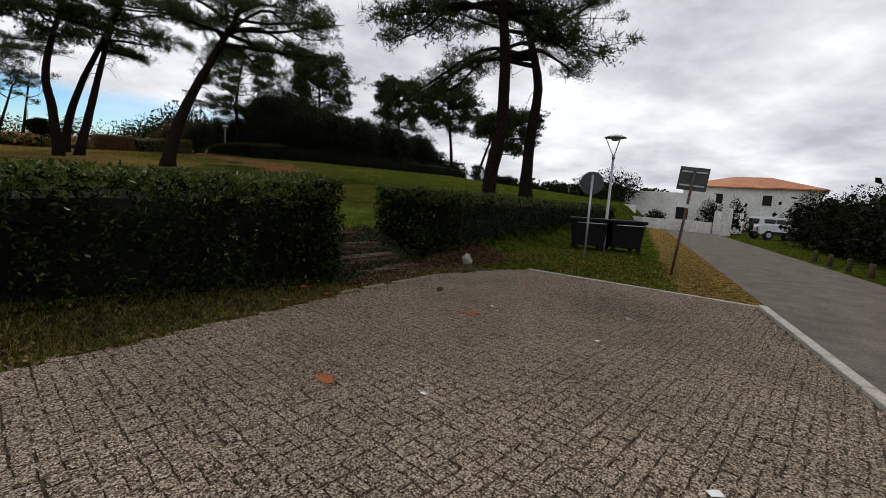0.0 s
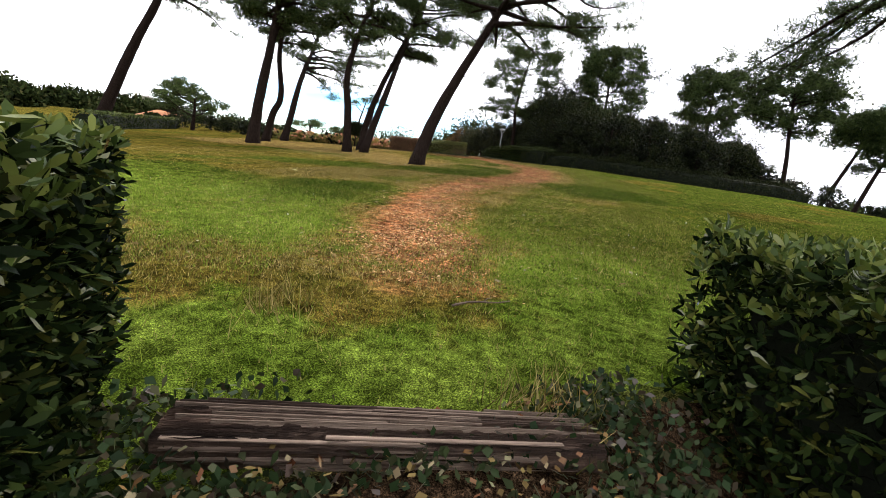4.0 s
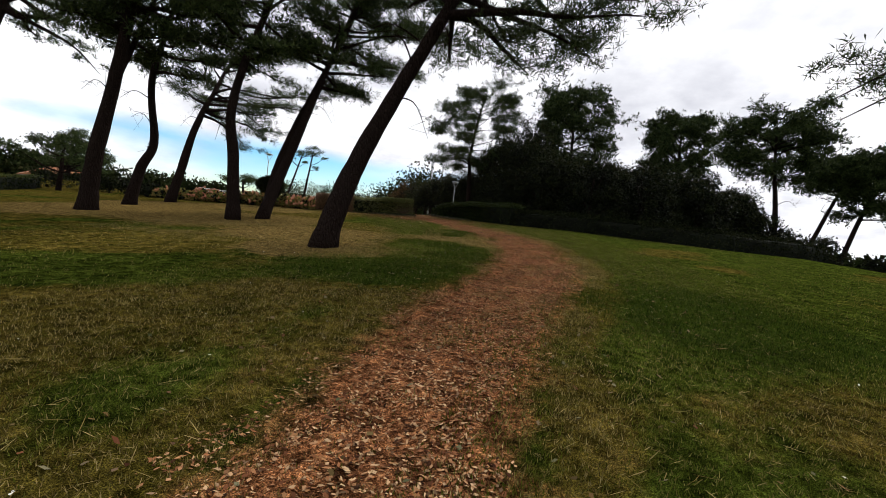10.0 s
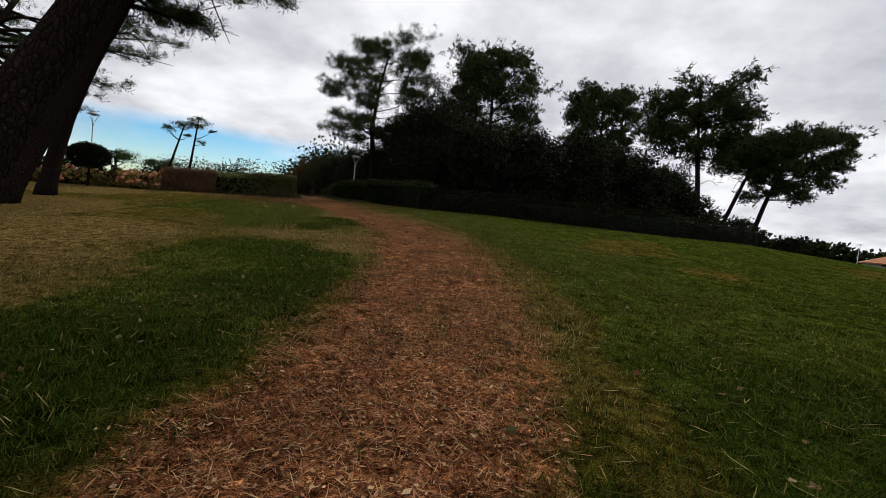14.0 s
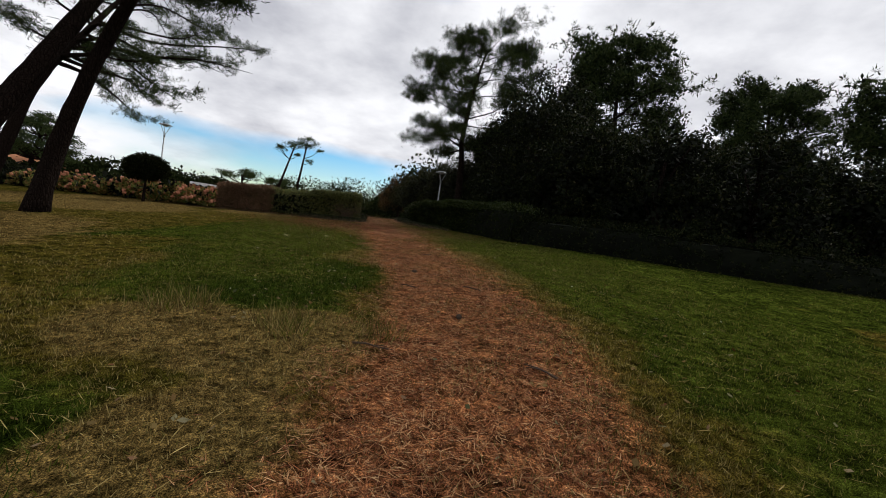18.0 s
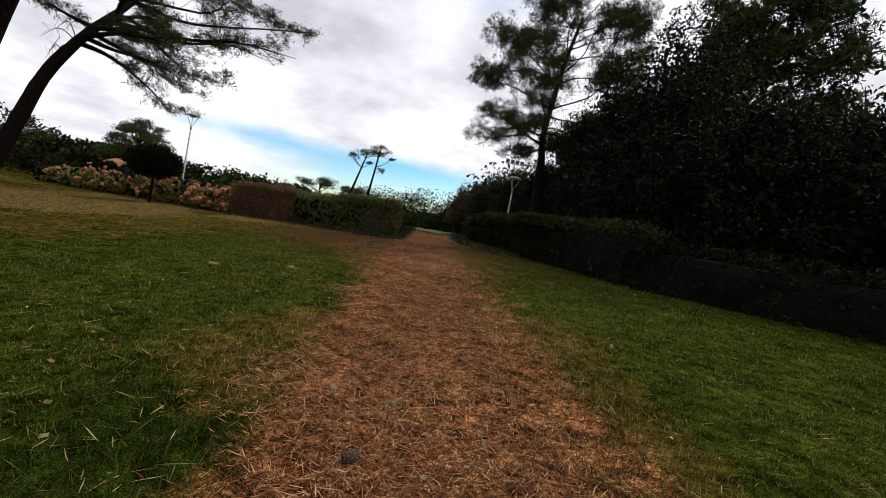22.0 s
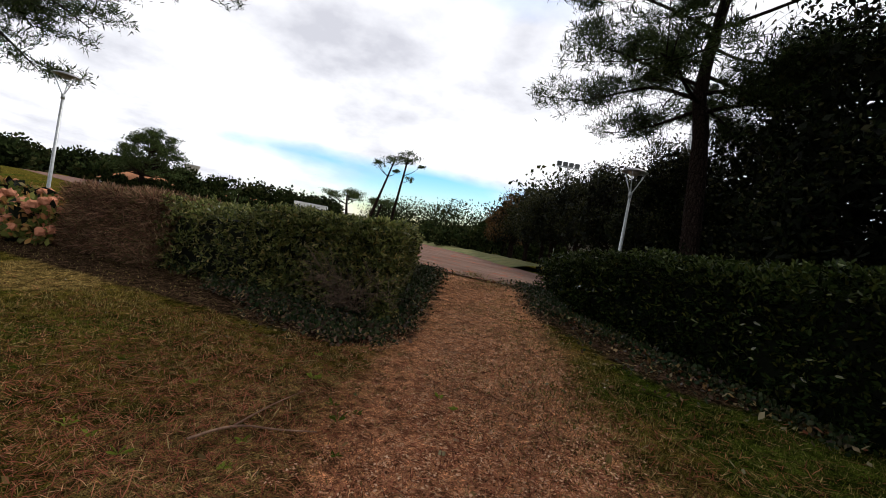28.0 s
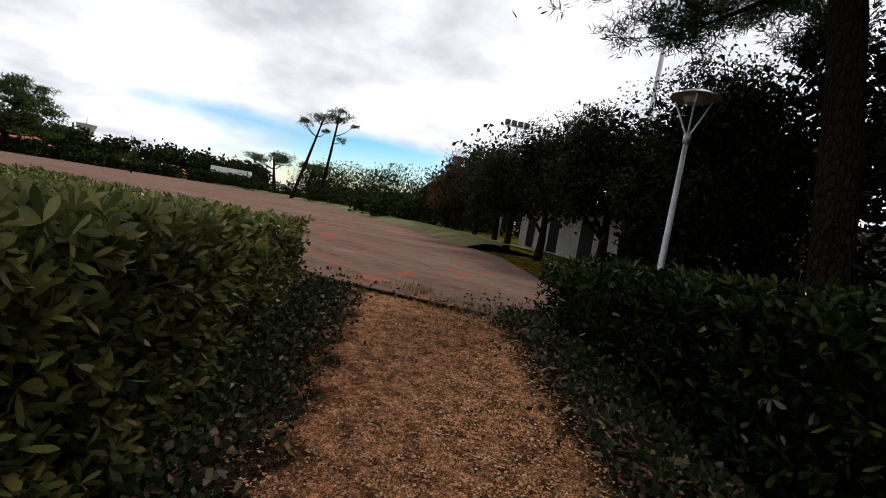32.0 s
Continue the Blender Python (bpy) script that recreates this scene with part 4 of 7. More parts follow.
GROVE = [
    ([(-30.4, 31.1), (-30.3, 31.2, 5.1), (-30.1, 31.6, 8.5), (-29.8, 31.9, 12.3), (-29.6, 32.3, 15.5), (-29.2, 32.6, 19.0)], 0.5, 5.4, (0, 0)),
    ([(-31.4, 31.5), (-31.0, 32.1, 8.4), (-30.5, 32.9, 12.1), (-29.9, 34.0, 16.5)], 0.3, 3.6, (0, 0)),
    ([(-35.4, 36.5), (-35.1, 36.9, 5.4), (-34.8, 37.4, 7.2), (-35.0, 37.0, 11.2), (-34.6, 37.6, 15.6), (-34.3, 38.0, 19.5)], 0.42, 4.4, (0, 0)),
    ([(-39.5, 42.5), (-39.6, 43.3, 6.0), (-39.9, 44.3, 9.3), (-40.6, 45.8, 12.0), (-41.2, 47.2, 14.0), (-42.2, 49.0, 16.6), (-43.0, 50.8, 19.0)], 0.44, 6.5, (2.0, 3)),
    ([(-22.9, 33.4), (-23.1, 33.2, 5.9), (-23.3, 33.0, 8.0), (-23.0, 33.3, 10.7), (-22.4, 33.9, 13.8), (-22.0, 34.3, 17.0)], 0.36, 4.4, (0, 0)),
    ([(-26.2, 39.1), (-26.1, 39.6, 6.0), (-25.4, 40.1, 9.0), (-24.4, 40.7, 12.0), (-23.0, 41.4, 16.0), (-22.2, 41.8, 18.6)], 0.38, 4.4, (0, 0)),
    ([(-22.7, 35.1), (-22.9, 36.7, 6.0), (-23.1, 38.2, 9.0), (-23.2, 39.6, 12.0), (-23.0, 41.2, 16.0), (-22.8, 42.2, 19.0)], 0.36, 4.4, (1, 1)),
    ([(-13.3, 27.8), (-13.2, 28.2, 3.7), (-13.0, 28.9, 5.4), (-12.5, 29.5, 7.2), (-11.7, 29.8, 9.0), (-10.9, 30.1, 10.8), (-10.1, 30.4, 12.6), (-9.5, 30.7, 15.2)], 0.45, 5.4, (1.6, 1.4)),
    ([(3.4, 13.6), (3.45, 13.6, 2.5), (3.67, 13.57, 4.24), (3.6, 13.6, 6.6), (3.3, 13.7, 8.6), (3.1, 13.8, 10.6), (2.9, 13.9, 12.6)], 0.31, 5.0, (-0.5, 0.4)),
    ([(8.4, 24.6), (8.35, 24.6, 3.4), (8.4, 24.56, 5.9), (8.55, 24.5, 8.5), (7.9, 24.7, 11.1), (7.1, 25.0, 14.0), (6.6, 25.2, 17.5)], 0.46, 6.6, (-1.0, 1.0)),
    ([(-58.2, 33.4), (-56.6, 34.6, 7.65), (-55.4, 35.6, 11.8), (-53.9, 36.7, 16.0), (-53.3, 37.3, 19.0), (-52.8, 37.8, 21.5)], 0.75, 8.5, (0, 0)),
]
HANGING = {
    7: ((0.7, (2.8, 1.2, -1.6)), (0.78, (5.5, 4.0, 1.2)), (0.76, (4.2, 6.0, 0.6)), (0.72, (-2.5, 1.5, 0.8))),
    9: ((0.6, (-7.4, 8.6, -1.4)), (0.66, (-4.6, 8.6, -2.0)), (0.58, (-5.8, 7.0, -1.2)), (0.62, (-6.6, 10.0, -1.6))),
    8: ((0.6, (-3.6, 2.4, -0.6)), (0.62, (3.4, 1.6, -0.6)), (0.66, (4.2, -1.0, 0.2))),
    10: ((0.7, (5.5, 4.5, -3.8)), (0.72, (-6.5, -1.5, 1.0)), (0.74, (-5.5, 2.5, 1.5))),
    3: ((0.5, (3.4, 3.4, -1.6)), (0.56, (5.0, 4.0, -2.0)), (0.46, (1.5, 4.2, -2.2)), (0.6, (6.0, 2.0, -1.0))),
}
FINE = (3, 5, 6, 7, 8, 9)
for k, (line, r, cr, bias) in enumerate(GROVE):
    x, y = line[0]
    line[0] = (x, y, H(x, y))
    pine(line, r, cr * 1.08, "tall leaning maritime pine with dark bark on the lawn", 100 + k, (0.7 if k in (7, 10) else 0.5 if k == 3 else 0.62), 17, 13, 10, 20 if k in FINE else 9, (0.21, 0.034) if k in FINE else (0.27, 0.058), pad=0.34, bias=bias, extra=HANGING.get(k, ()), dead=5, body=4 if k in FINE else 1, clump=(0.25, 0.045) if k in FINE else (0.42, 0.14))

# pines that stand behind the wood
BACK = [
    ([(-18.75, 58.9), (-19.2, 59.5, 9.6), (-19.45, 59.7, 11.3), (-19.1, 59.8, 15.0), (-18.6, 59.9, 17.6)], 0.29, 4.3, 0.36),
    ([(-9.6, 66.2), (-9.9, 66.1, 12.0), (-10.2, 66.0, 19.6)], 0.34, 4.5, 0.46),
    ([(2.4, 77.0), (2.0, 76.8, 13.0), (1.6, 76.5, 20.2)], 0.34, 4.3, 0.52),
    ([(10.6, 69.7), (10.3, 69.5, 9.0), (9.6, 69.0, 13.5), (9.2, 68.6, 17.6)], 0.36, 5.0, 0.6),
    ([(16.8, 82.0), (18.6, 81.0, 10.4), (19.6, 80.4, 14.0), (20.0, 80.0, 16.4)], 0.32, 3.9, 0.6),
    ([(20.2, 80.9), (21.4, 80.0, 10.2), (22.4, 79.0, 14.0), (23.4, 78.0, 17.0)], 0.34, 4.6, 0.34),
]
ROUND = ((0, 0.6), (0.25, 0.95), (0.6, 1.0), (0.82, 0.85), (1, 0.62))
for k, (line, r, cr, start) in enumerate(BACK):
    x, y = line[0]
    line[0] = (x, y, H(x, y))
    near = k == 0
    if near:
        pine(line, r, cr, "slender maritime pine with airy tiers of needles by the field hedge", 180 + k, start, 32, 11, 11, 36, (0.18, 0.02), ROUND, rise=0.42, group="pines behind the wood", dead=6, pad=0.27, bare=0.42, stout=0.62, puff=0.7, body=7, clump=(0.22, 0.032), puffs=18)
    else:
        pine(line, r, cr, "maritime pine with a rounded crown rising above the wood", 180 + k, start, 22, 10, 11, 11, (0.32, 0.065), ROUND, rise=0.42, bias=(1.6, -0.6) if k == 5 else (0, 0),
             group="pines behind the wood", dead=3, pad=0.5, puff=0.75, body=2, clump=(0.4, 0.16), puffs=64)


def broadleaf(x, y, tall, wide, seed, label="dark evergreen broadleaf tree at the edge of the wood", mat=None, leaves=6000, size=(0.2, 0.1), group="wood", trunk_r=0.16, skirt=0.1, name="broadleaf_tree"):
    rng = np.random.default_rng(seed)
    z0 = H(x, y)
    root = thing(name, (x, y, z0), label, "tree", group)
    tube("trunk", spline([(0, 0, -0.2), (0.05, 0, tall * 0.15), (0, 0.05, tall * 0.4), (0.1, 0, tall * 0.7)], 8), np.linspace(trunk_r * 1.3, trunk_r * 0.4, 8), M_BARK, root, 8)
    n = 48
    a = rng.uniform(0, 2 * math.pi, n)
    zc = rng.uniform(skirt, 0.95, n)
    reach = wide * 0.46 * np.sqrt(rng.uniform(0.1, 1, n)) * np.sqrt(np.clip(1.15 - zc * zc, 0.1, 1))
    centres = np.column_stack([np.cos(a) * reach, np.sin(a) * reach, zc * tall])
    for e in centres[:7]:
        tube("limb", spline([(0, 0, e[2] * 0.45), e * [0.5, 0.5, 0.8], e], 6), np.linspace(trunk_r * 0.5, 0.02, 6), M_BARK, root, 5)
    k = leaves // n
    idx = np.repeat(np.arange(n), k)
    rad = rng.uniform(0.06, 0.19, n)[idx] * (wide + tall) * 0.5
    d = unit_dirs(rng, len(idx))
    at = centres[idx] + d * (rad * rng.uniform(0.3, 1, len(idx)) ** 0.6)[:, None]
    at = at[at[:, 2] > 0.05]
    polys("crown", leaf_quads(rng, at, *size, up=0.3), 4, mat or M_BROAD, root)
    # inner leaves fill the crown; their near-black colour paints its inner shade
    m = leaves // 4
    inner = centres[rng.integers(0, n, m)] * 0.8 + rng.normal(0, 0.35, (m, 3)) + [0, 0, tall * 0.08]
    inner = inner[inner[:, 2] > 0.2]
    polys("inner_leaves", leaf_quads(rng, inner, 0.27, 0.18, up=0.2), 4, M_CORE, root, "leaf mass inside the crown, shade put into its near-black colour")
    return root


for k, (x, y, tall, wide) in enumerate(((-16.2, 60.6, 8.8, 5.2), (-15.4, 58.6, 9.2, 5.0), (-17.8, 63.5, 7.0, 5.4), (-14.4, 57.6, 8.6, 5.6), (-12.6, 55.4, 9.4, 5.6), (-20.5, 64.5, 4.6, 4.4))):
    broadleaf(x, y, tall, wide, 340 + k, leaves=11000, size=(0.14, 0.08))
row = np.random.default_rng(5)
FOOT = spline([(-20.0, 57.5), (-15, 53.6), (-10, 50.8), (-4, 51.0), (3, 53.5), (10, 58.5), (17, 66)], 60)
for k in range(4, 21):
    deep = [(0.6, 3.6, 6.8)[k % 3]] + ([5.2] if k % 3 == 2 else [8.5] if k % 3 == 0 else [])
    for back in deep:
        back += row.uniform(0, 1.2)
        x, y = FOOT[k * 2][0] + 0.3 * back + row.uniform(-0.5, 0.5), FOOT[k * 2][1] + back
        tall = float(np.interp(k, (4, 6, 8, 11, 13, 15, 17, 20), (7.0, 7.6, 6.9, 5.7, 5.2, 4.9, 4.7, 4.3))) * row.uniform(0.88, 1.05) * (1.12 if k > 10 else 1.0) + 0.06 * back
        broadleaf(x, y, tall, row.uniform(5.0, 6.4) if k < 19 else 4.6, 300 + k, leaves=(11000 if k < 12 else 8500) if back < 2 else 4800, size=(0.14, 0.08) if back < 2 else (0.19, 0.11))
for k, (x, y, tall, wide) in enumerate(((7.2, 60.5, 3.4, 3.6), (11.0, 66.0, 3.0, 3.4), (15.5, 71.0, 3.4, 4.0), (21.0, 74.0, 2.6, 3.4))):
    broadleaf(x, y, tall, wide, 360 + k, "low dark bush under the pines", leaves=2600, name="understorey_bush")

# ---------------------------------------------------------------- street furniture
def street_lamp(x, y, tall, seed=0, z=None):
    z = H(x, y) if z is None else z
    root = thing("street_lamp", (x, y, z), "grey metal street lamp with a flat hood on forked arms", "street lamp", "street lamps")
    tube("pole", [(0, 0, -0.1), (0, 0, 0.5), (0, 0, tall - 0.75)], [0.065, 0.06, 0.04], M_METAL, root, 12)
    tube("collar", [(0, 0, tall - 0.82), (0, 0, tall - 0.66)], [0.06, 0.06], M_METAL, root, 12)
    for a in (0.6, 2.7, 4.8):
        tube("arm", spline([(0, 0, tall - 0.72), (0.12 * math.cos(a), 0.12 * math.sin(a), tall - 0.5), (0.33 * math.cos(a), 0.33 * math.sin(a), tall - 0.06)], 8), [0.016] * 8, M_METAL, root, 6)
    bm = bmesh.new()
    bmesh.ops.create_cone(bm, cap_ends=True, segments=28, radius1=0.4, radius2=0.22, depth=0.09, matrix=Matrix.Translation((0, 0, tall)))
    part("hood", bm, M_METAL, root, "flat round metal hood")
    bm = bmesh.new()
    bmesh.ops.create_cone(bm, cap_ends=True, segments=20, radius1=0.12, radius2=0.2, depth=0.1, matrix=Matrix.Translation((0, 0, tall - 0.09)))
    part("lens", bm, M_CONC, root, "frosted lamp glass")
    return root


street_lamp(8.2, 14.2, 4.25)
street_lamp(-36.5, 49.9, 4.9)
street_lamp(-20.9, 60.2, 4.0)
street_lamp(43, 97.5, 4.6)

M_SIGNBACK = grained("sign_back", (0.04, 0.045, 0.045), (0.09, 0.095, 0.095), 6, 0.5, 0.1, 0.003, None, None, 0.4)
root = thing("round_sign", (6.28, 11.8, 0), "back of a round traffic sign on a grey post", "road sign", turn=-20)
tube("post", [(0, 0, -0.1), (0, 0, 2.62)], [0.035, 0.035], M_METAL, root, 10)
bm = bmesh.new()
bmesh.ops.create_cone(bm, cap_ends=True, segments=32, radius1=0.36, radius2=0.36, depth=0.025, matrix=pose(0, 0.06, 2.36, 90))
part("disc", bm, M_SIGNBACK, root, "plain grey back of the disc")
part("clamp", boxed(-0.06, -0.045, 2.32, 0.06, 0.05, 2.37, 0.005), M_METAL, root)
root = thing("square_sign", (7.3, 8.95, 0), "leaning post with the back of a square sign", "road sign", turn=-25)
root.matrix_basis = pose(7.3, 8.95, 0, 0, 5, -35)
tube("post", [(0, 0, -0.1), (0, 0, 2.7)], [0.035, 0.035], M_TWIG, root, 10)
part("panel", boxed(-0.33, 0.04, 2.2, 0.33, 0.07, 2.78, 0.008), M_SIGNBACK, root, "plain back of a square panel")
for z in (2.32, 2.66):
    part("rail", boxed(-0.28, 0.01, z - 0.02, 0.28, 0.045, z + 0.02, 0.004), M_METAL, root)
part("sticker", boxed(-0.05, -0.042, 1.75, 0.05, -0.03, 1.85), M_WHITE, root, "small pale sticker")


def bin_unit(x, y, turn):
    root = thing("waste_container", (x, y, 0), "black plastic wheeled waste container with a lid", "waste bin", "waste containers", turn=turn)
    bm = bmesh.new()
    box(bm, -0.62, -0.5, 0.16, 0.62, 0.5, 1.08, 0.05)
    for v in bm.verts:
        k = 0.86 + 0.14 * (v.co.z - 0.16) / 0.92
        v.co.x *= k
        v.co.y *= k
    part("body", bm, M_BIN, root)
    part("lid", boxed(-0.68, -0.56, 1.08, 0.68, 0.56, 1.2, 0.05), M_BIN, root)
    for sx in (-0.48, 0.48):
        for sy in (-0.36, 0.36):
            bm = bmesh.new()
            bmesh.ops.create_cone(bm, cap_ends=True, segments=14, radius1=0.09, radius2=0.09, depth=0.05, matrix=pose(sx, sy, 0.09, 90))
            part("wheel", bm, M_BIN, root)
    tube("handle", [(-0.5, -0.56, 1.0), (-0.5, -0.62, 1.02), (0.5, -0.62, 1.02), (0.5, -0.56, 1.0)], [0.018] * 4, M_METAL, root, 6, label="metal rail")


bin_unit(9.0, 14.3, -8)
bin_unit(7.75, 14.65, -16)

# pale stone at the foot of the hedge
bm = bmesh.new()
bmesh.ops.create_icosphere(bm, subdivisions=3, radius=1.0)
for v in bm.verts:
    k = 1 + 0.4 * noise.noise(v.co * 1.6)
    v.co = Vector((v.co.x * 0.15 * k - 0.05 * v.co.z, v.co.y * 0.09 * k, 0.16 * v.co.z * k + 0.1))
stone = part("boundary_stone", bm, grained("pale_stone", (0.2, 0.185, 0.15), (0.5, 0.47, 0.4), 9, 0.9, 0.5, 0.01, None, (0.09, 0.08, 0.06)))
stone.matrix_basis = pose(1.95, 9.2, 0.0, 0, 0, 40)
tagged(stone, "rough pale stone at the foot of the hedge", "stone")

# ---------------------------------------------------------------- houses by the road, at some distance
def house(name, x, y, w, d, eave, ridge, turn, label, roof=True, z=0.0, windows=()):
    root = thing(name, (x, y, z), label, "house", turn=turn)
    part("wall", boxed(-w / 2, -d / 2, -0.5, w / 2, d / 2, eave, 0.02), M_WHITE, root)
    if roof:
        o = 0.5
        v = [(-w / 2 - o, -d / 2 - o, eave), (w / 2 + o, -d / 2 - o, eave), (w / 2 + o, d / 2 + o, eave), (-w / 2 - o, d / 2 + o, eave), (-w / 2 + d / 2, 0, ridge), (w / 2 - d / 2, 0, ridge)]
        v += [(p[0], p[1], p[2] - 0.15) for p in v[:4]]
        f = [(0, 1, 5, 4), (1, 2, 5), (2, 3, 4, 5), (3, 0, 4), (9, 8, 7, 6), (0, 6, 7, 1), (1, 7, 8, 2), (2, 8, 9, 3), (3, 9, 6, 0)]
        raw("roof", v, f, M_ROOF, root, "low hipped roof of orange clay tiles")
    for wx, wz, ww, wh in windows:
        win = part("window", boxed(wx - ww / 2 - 0.06, -d / 2 - 0.05, wz - 0.06, wx + ww / 2 + 0.06, -d / 2 + 0.1, wz + wh + 0.06, 0.01), M_WHITE, root)
        part("pane", boxed(wx - ww / 2, -d / 2 - 0.07, wz, wx + ww / 2, -d / 2 - 0.045, wz + wh), M_DARK, win)
    return root


house("house", 47.2, 50.2, 14, 10, 5.3, 6.9, -45, "white rendered house with an orange tiled roof", windows=((-3, 3.2, 1.0, 1.2), (2, 3.2, 0.9, 1.2)))
house("annex", 33.5, 46.5, 9, 6, 3.9, 4, -40, "low white flat-roofed building by the road", False, windows=((1.5, 1.0, 1.2, 1.3),))

# ---------------------------------------------------------------- grass, litter and leaves on the ground
M_GRASS = leafy("grass_blade", ((0.013, 0.021, 0.003), (0.05, 0.065, 0.006), (0.115, 0.128, 0.016), (0.064, 0.082, 0.008), (0.16, 0.125, 0.04), (0.28, 0.25, 0.08)), 0.75, 0.25, 0.02)
M_CLOVER = leafy("fresh_blade", ((0.035, 0.06, 0.006), (0.1, 0.15, 0.016), (0.17, 0.22, 0.03), (0.12, 0.17, 0.018), (0.26, 0.22, 0.08)), 0.75, 0.3, 0.02)
M_DEEP = leafy("deep_blade", ((0.01, 0.018, 0.002), (0.03, 0.05, 0.005), (0.06, 0.085, 0.01), (0.1, 0.11, 0.02)), 0.7, 0.2, 0.03)
M_STRAW = leafy("dry_grass", ((0.04, 0.03, 0.01), (0.11, 0.08, 0.025), (0.2, 0.145, 0.047), (0.4, 0.31, 0.13), (0.075, 0.08, 0.016)), 0.7, 0.2, 0.02)
M_CHIP = leafy("bark_chip", ((0.02, 0.01, 0.006), (0.16, 0.062, 0.028), (0.34, 0.15, 0.064), (0.56, 0.37, 0.2), (0.075, 0.04, 0.022), (0.43, 0.215, 0.092)), 0.8, 0.05, 0.02)
M_NEEDLE_DRY = leafy("fallen_needle", ((0.025, 0.01, 0.006), (0.17, 0.055, 0.024), (0.33, 0.125, 0.055), (0.54, 0.34, 0.17), (0.075, 0.028, 0.015), (0.24, 0.085, 0.037)), 0.75, 0.05, 0.02)
M_FALLEN = leafy("fallen_leaf", ((0.06, 0.04, 0.016), (0.17, 0.12, 0.045), (0.12, 0.042, 0.02), (0.22, 0.19, 0.11), (0.04, 0.055, 0.018)), 0.7, 0.1, 0.02)

M_FALLEN_BROWN = leafy("dead_leaf", ((0.03, 0.016, 0.012), (0.09, 0.052, 0.038), (0.17, 0.11, 0.085), (0.26, 0.18, 0.08), (0.06, 0.03, 0.022)), 0.7, 0.1, 0.02)


def interp_mask(values, x, y):
    """The value of a ground mask at places."""
    i = np.clip(np.searchsorted(gx, x), 0, len(gx) - 1)
    j = np.clip(np.searchsorted(gy, y), 0, len(gy) - 1)
    return values[j, i]


def strew(rng, n, reach, power=1.0, y0=8.6, y1=57.5):
    """Places on both sides of the way, denser near it."""
    k = rng.integers(0, len(WAY) - 1, n)
    off = rng.uniform(-1, 1, n)
    off = np.sign(off) * np.abs(off) ** power * reach
    d = WAY[np.clip(k + 1, 0, len(WAY) - 1)] - WAY[k]
    d /= np.linalg.norm(d, axis=1)[:, None]
    p = WAY[k] + d * rng.uniform(0, 0.3, n)[:, None] + np.column_stack([-d[:, 1], d[:, 0]]) * off[:, None] + rng.normal(0, 0.15, (n, 2))
    return p


def on_lawn(p):
    u = (p[:, 0] - EDGE[0]) * UPHILL[0] + (p[:, 1] - EDGE[1]) * UPHILL[1]
    return u > 2.7


def ground_at(x, y):
    return height(x, y) - 0.035 * interp_mask(path_mask, x, y)


def blades(name, rng, p, length, width, mat, label, lean=0.75, up=1.0):
    z = ground_at(p[:, 0], p[:, 1])
    at = np.column_stack([p, z - 0.005])
    d = unit_dirs(rng, len(p)) * lean
    d[:, 2] = np.abs(d[:, 2]) + up * rng.uniform(0.5, 1.0, len(p))
    d /= np.linalg.norm(d, axis=1)[:, None]
    ob = polys(name, needle_tris(rng, at, length, width, d), 3, mat)
    return tagged(ob, label, "grass", kind="stuff")


grng = np.random.default_rng(77)
entry = np.column_stack([grng.uniform(-9, 4, 60000), grng.uniform(6.5, 15, 60000)])
p = np.concatenate([strew(grng, 560000, 6.0, 1.6), entry])
p = p[on_lawn(p)]
pm, bm_ = interp_mask(path_mask, p[:, 0], p[:, 1]), interp_mask(bare, p[:, 0], p[:, 1])
patchy = dryness_at(p[:, 0], p[:, 1])
fine = lumps(p[:, 0], p[:, 1], 3.1, 5)
sm = interp_mask(end_bank, p[:, 0], p[:, 1])
keep = (sm < 0.3) & (pm + (fine - 0.5) * 0.5 < grng.uniform(0.15, 1.12, len(p)))
p, pm, bm_, patchy, fine = p[keep], pm[keep], bm_[keep], patchy[keep], fine[keep]
dryness = 0.6 * bm_ + 0.45 * pm + 0.8 * patchy - 1.2 * lushness_at(p[:, 0], p[:, 1]) + grng.uniform(-0.2, 0.2, len(p))
is_dry = dryness > 0.46
new_grass = ~is_dry & (p[:, 1] < 14.2 + grng.uniform(-1.5, 0.6, len(p)))
thick_grass = ~is_dry & ~new_grass & (lushness_at(p[:, 0], p[:, 1]) > grng.uniform(0.15, 0.7, len(p)))
blades("grass", grng, p[~is_dry & ~new_grass & ~thick_grass], 0.05, 0.009, M_GRASS, "short green lawn grass beside the path")
blades("grass", grng, p[new_grass], 0.055, 0.01, M_CLOVER, "fresh bright green grass at the foot of the lawn")
blades("grass", grng, p[thick_grass], 0.085, 0.009, M_DEEP, "thick deep green patches of grass")
blades("grass", grng, p[is_dry], 0.055, 0.008, M_STRAW, "short dry grass beside the path", 0.8)
far = strew(grng, 150000, 16, 0.9)
far = far[on_lawn(far)]
far = far[(way_distance(far[:, 0], far[:, 1]) > 4.5)]
fd = 0.8 * interp_mask(bare, far[:, 0], far[:, 1]) + 0.8 * dryness_at(far[:, 0], far[:, 1]) + grng.uniform(-0.2, 0.2, len(far)) > 0.46
blades("grass", grng, far[~fd], 0.055, 0.016, M_GRASS, "green lawn grass further off")
blades("grass", grng, far[fd], 0.05, 0.014, M_STRAW, "dry lawn grass further off", 0.8)

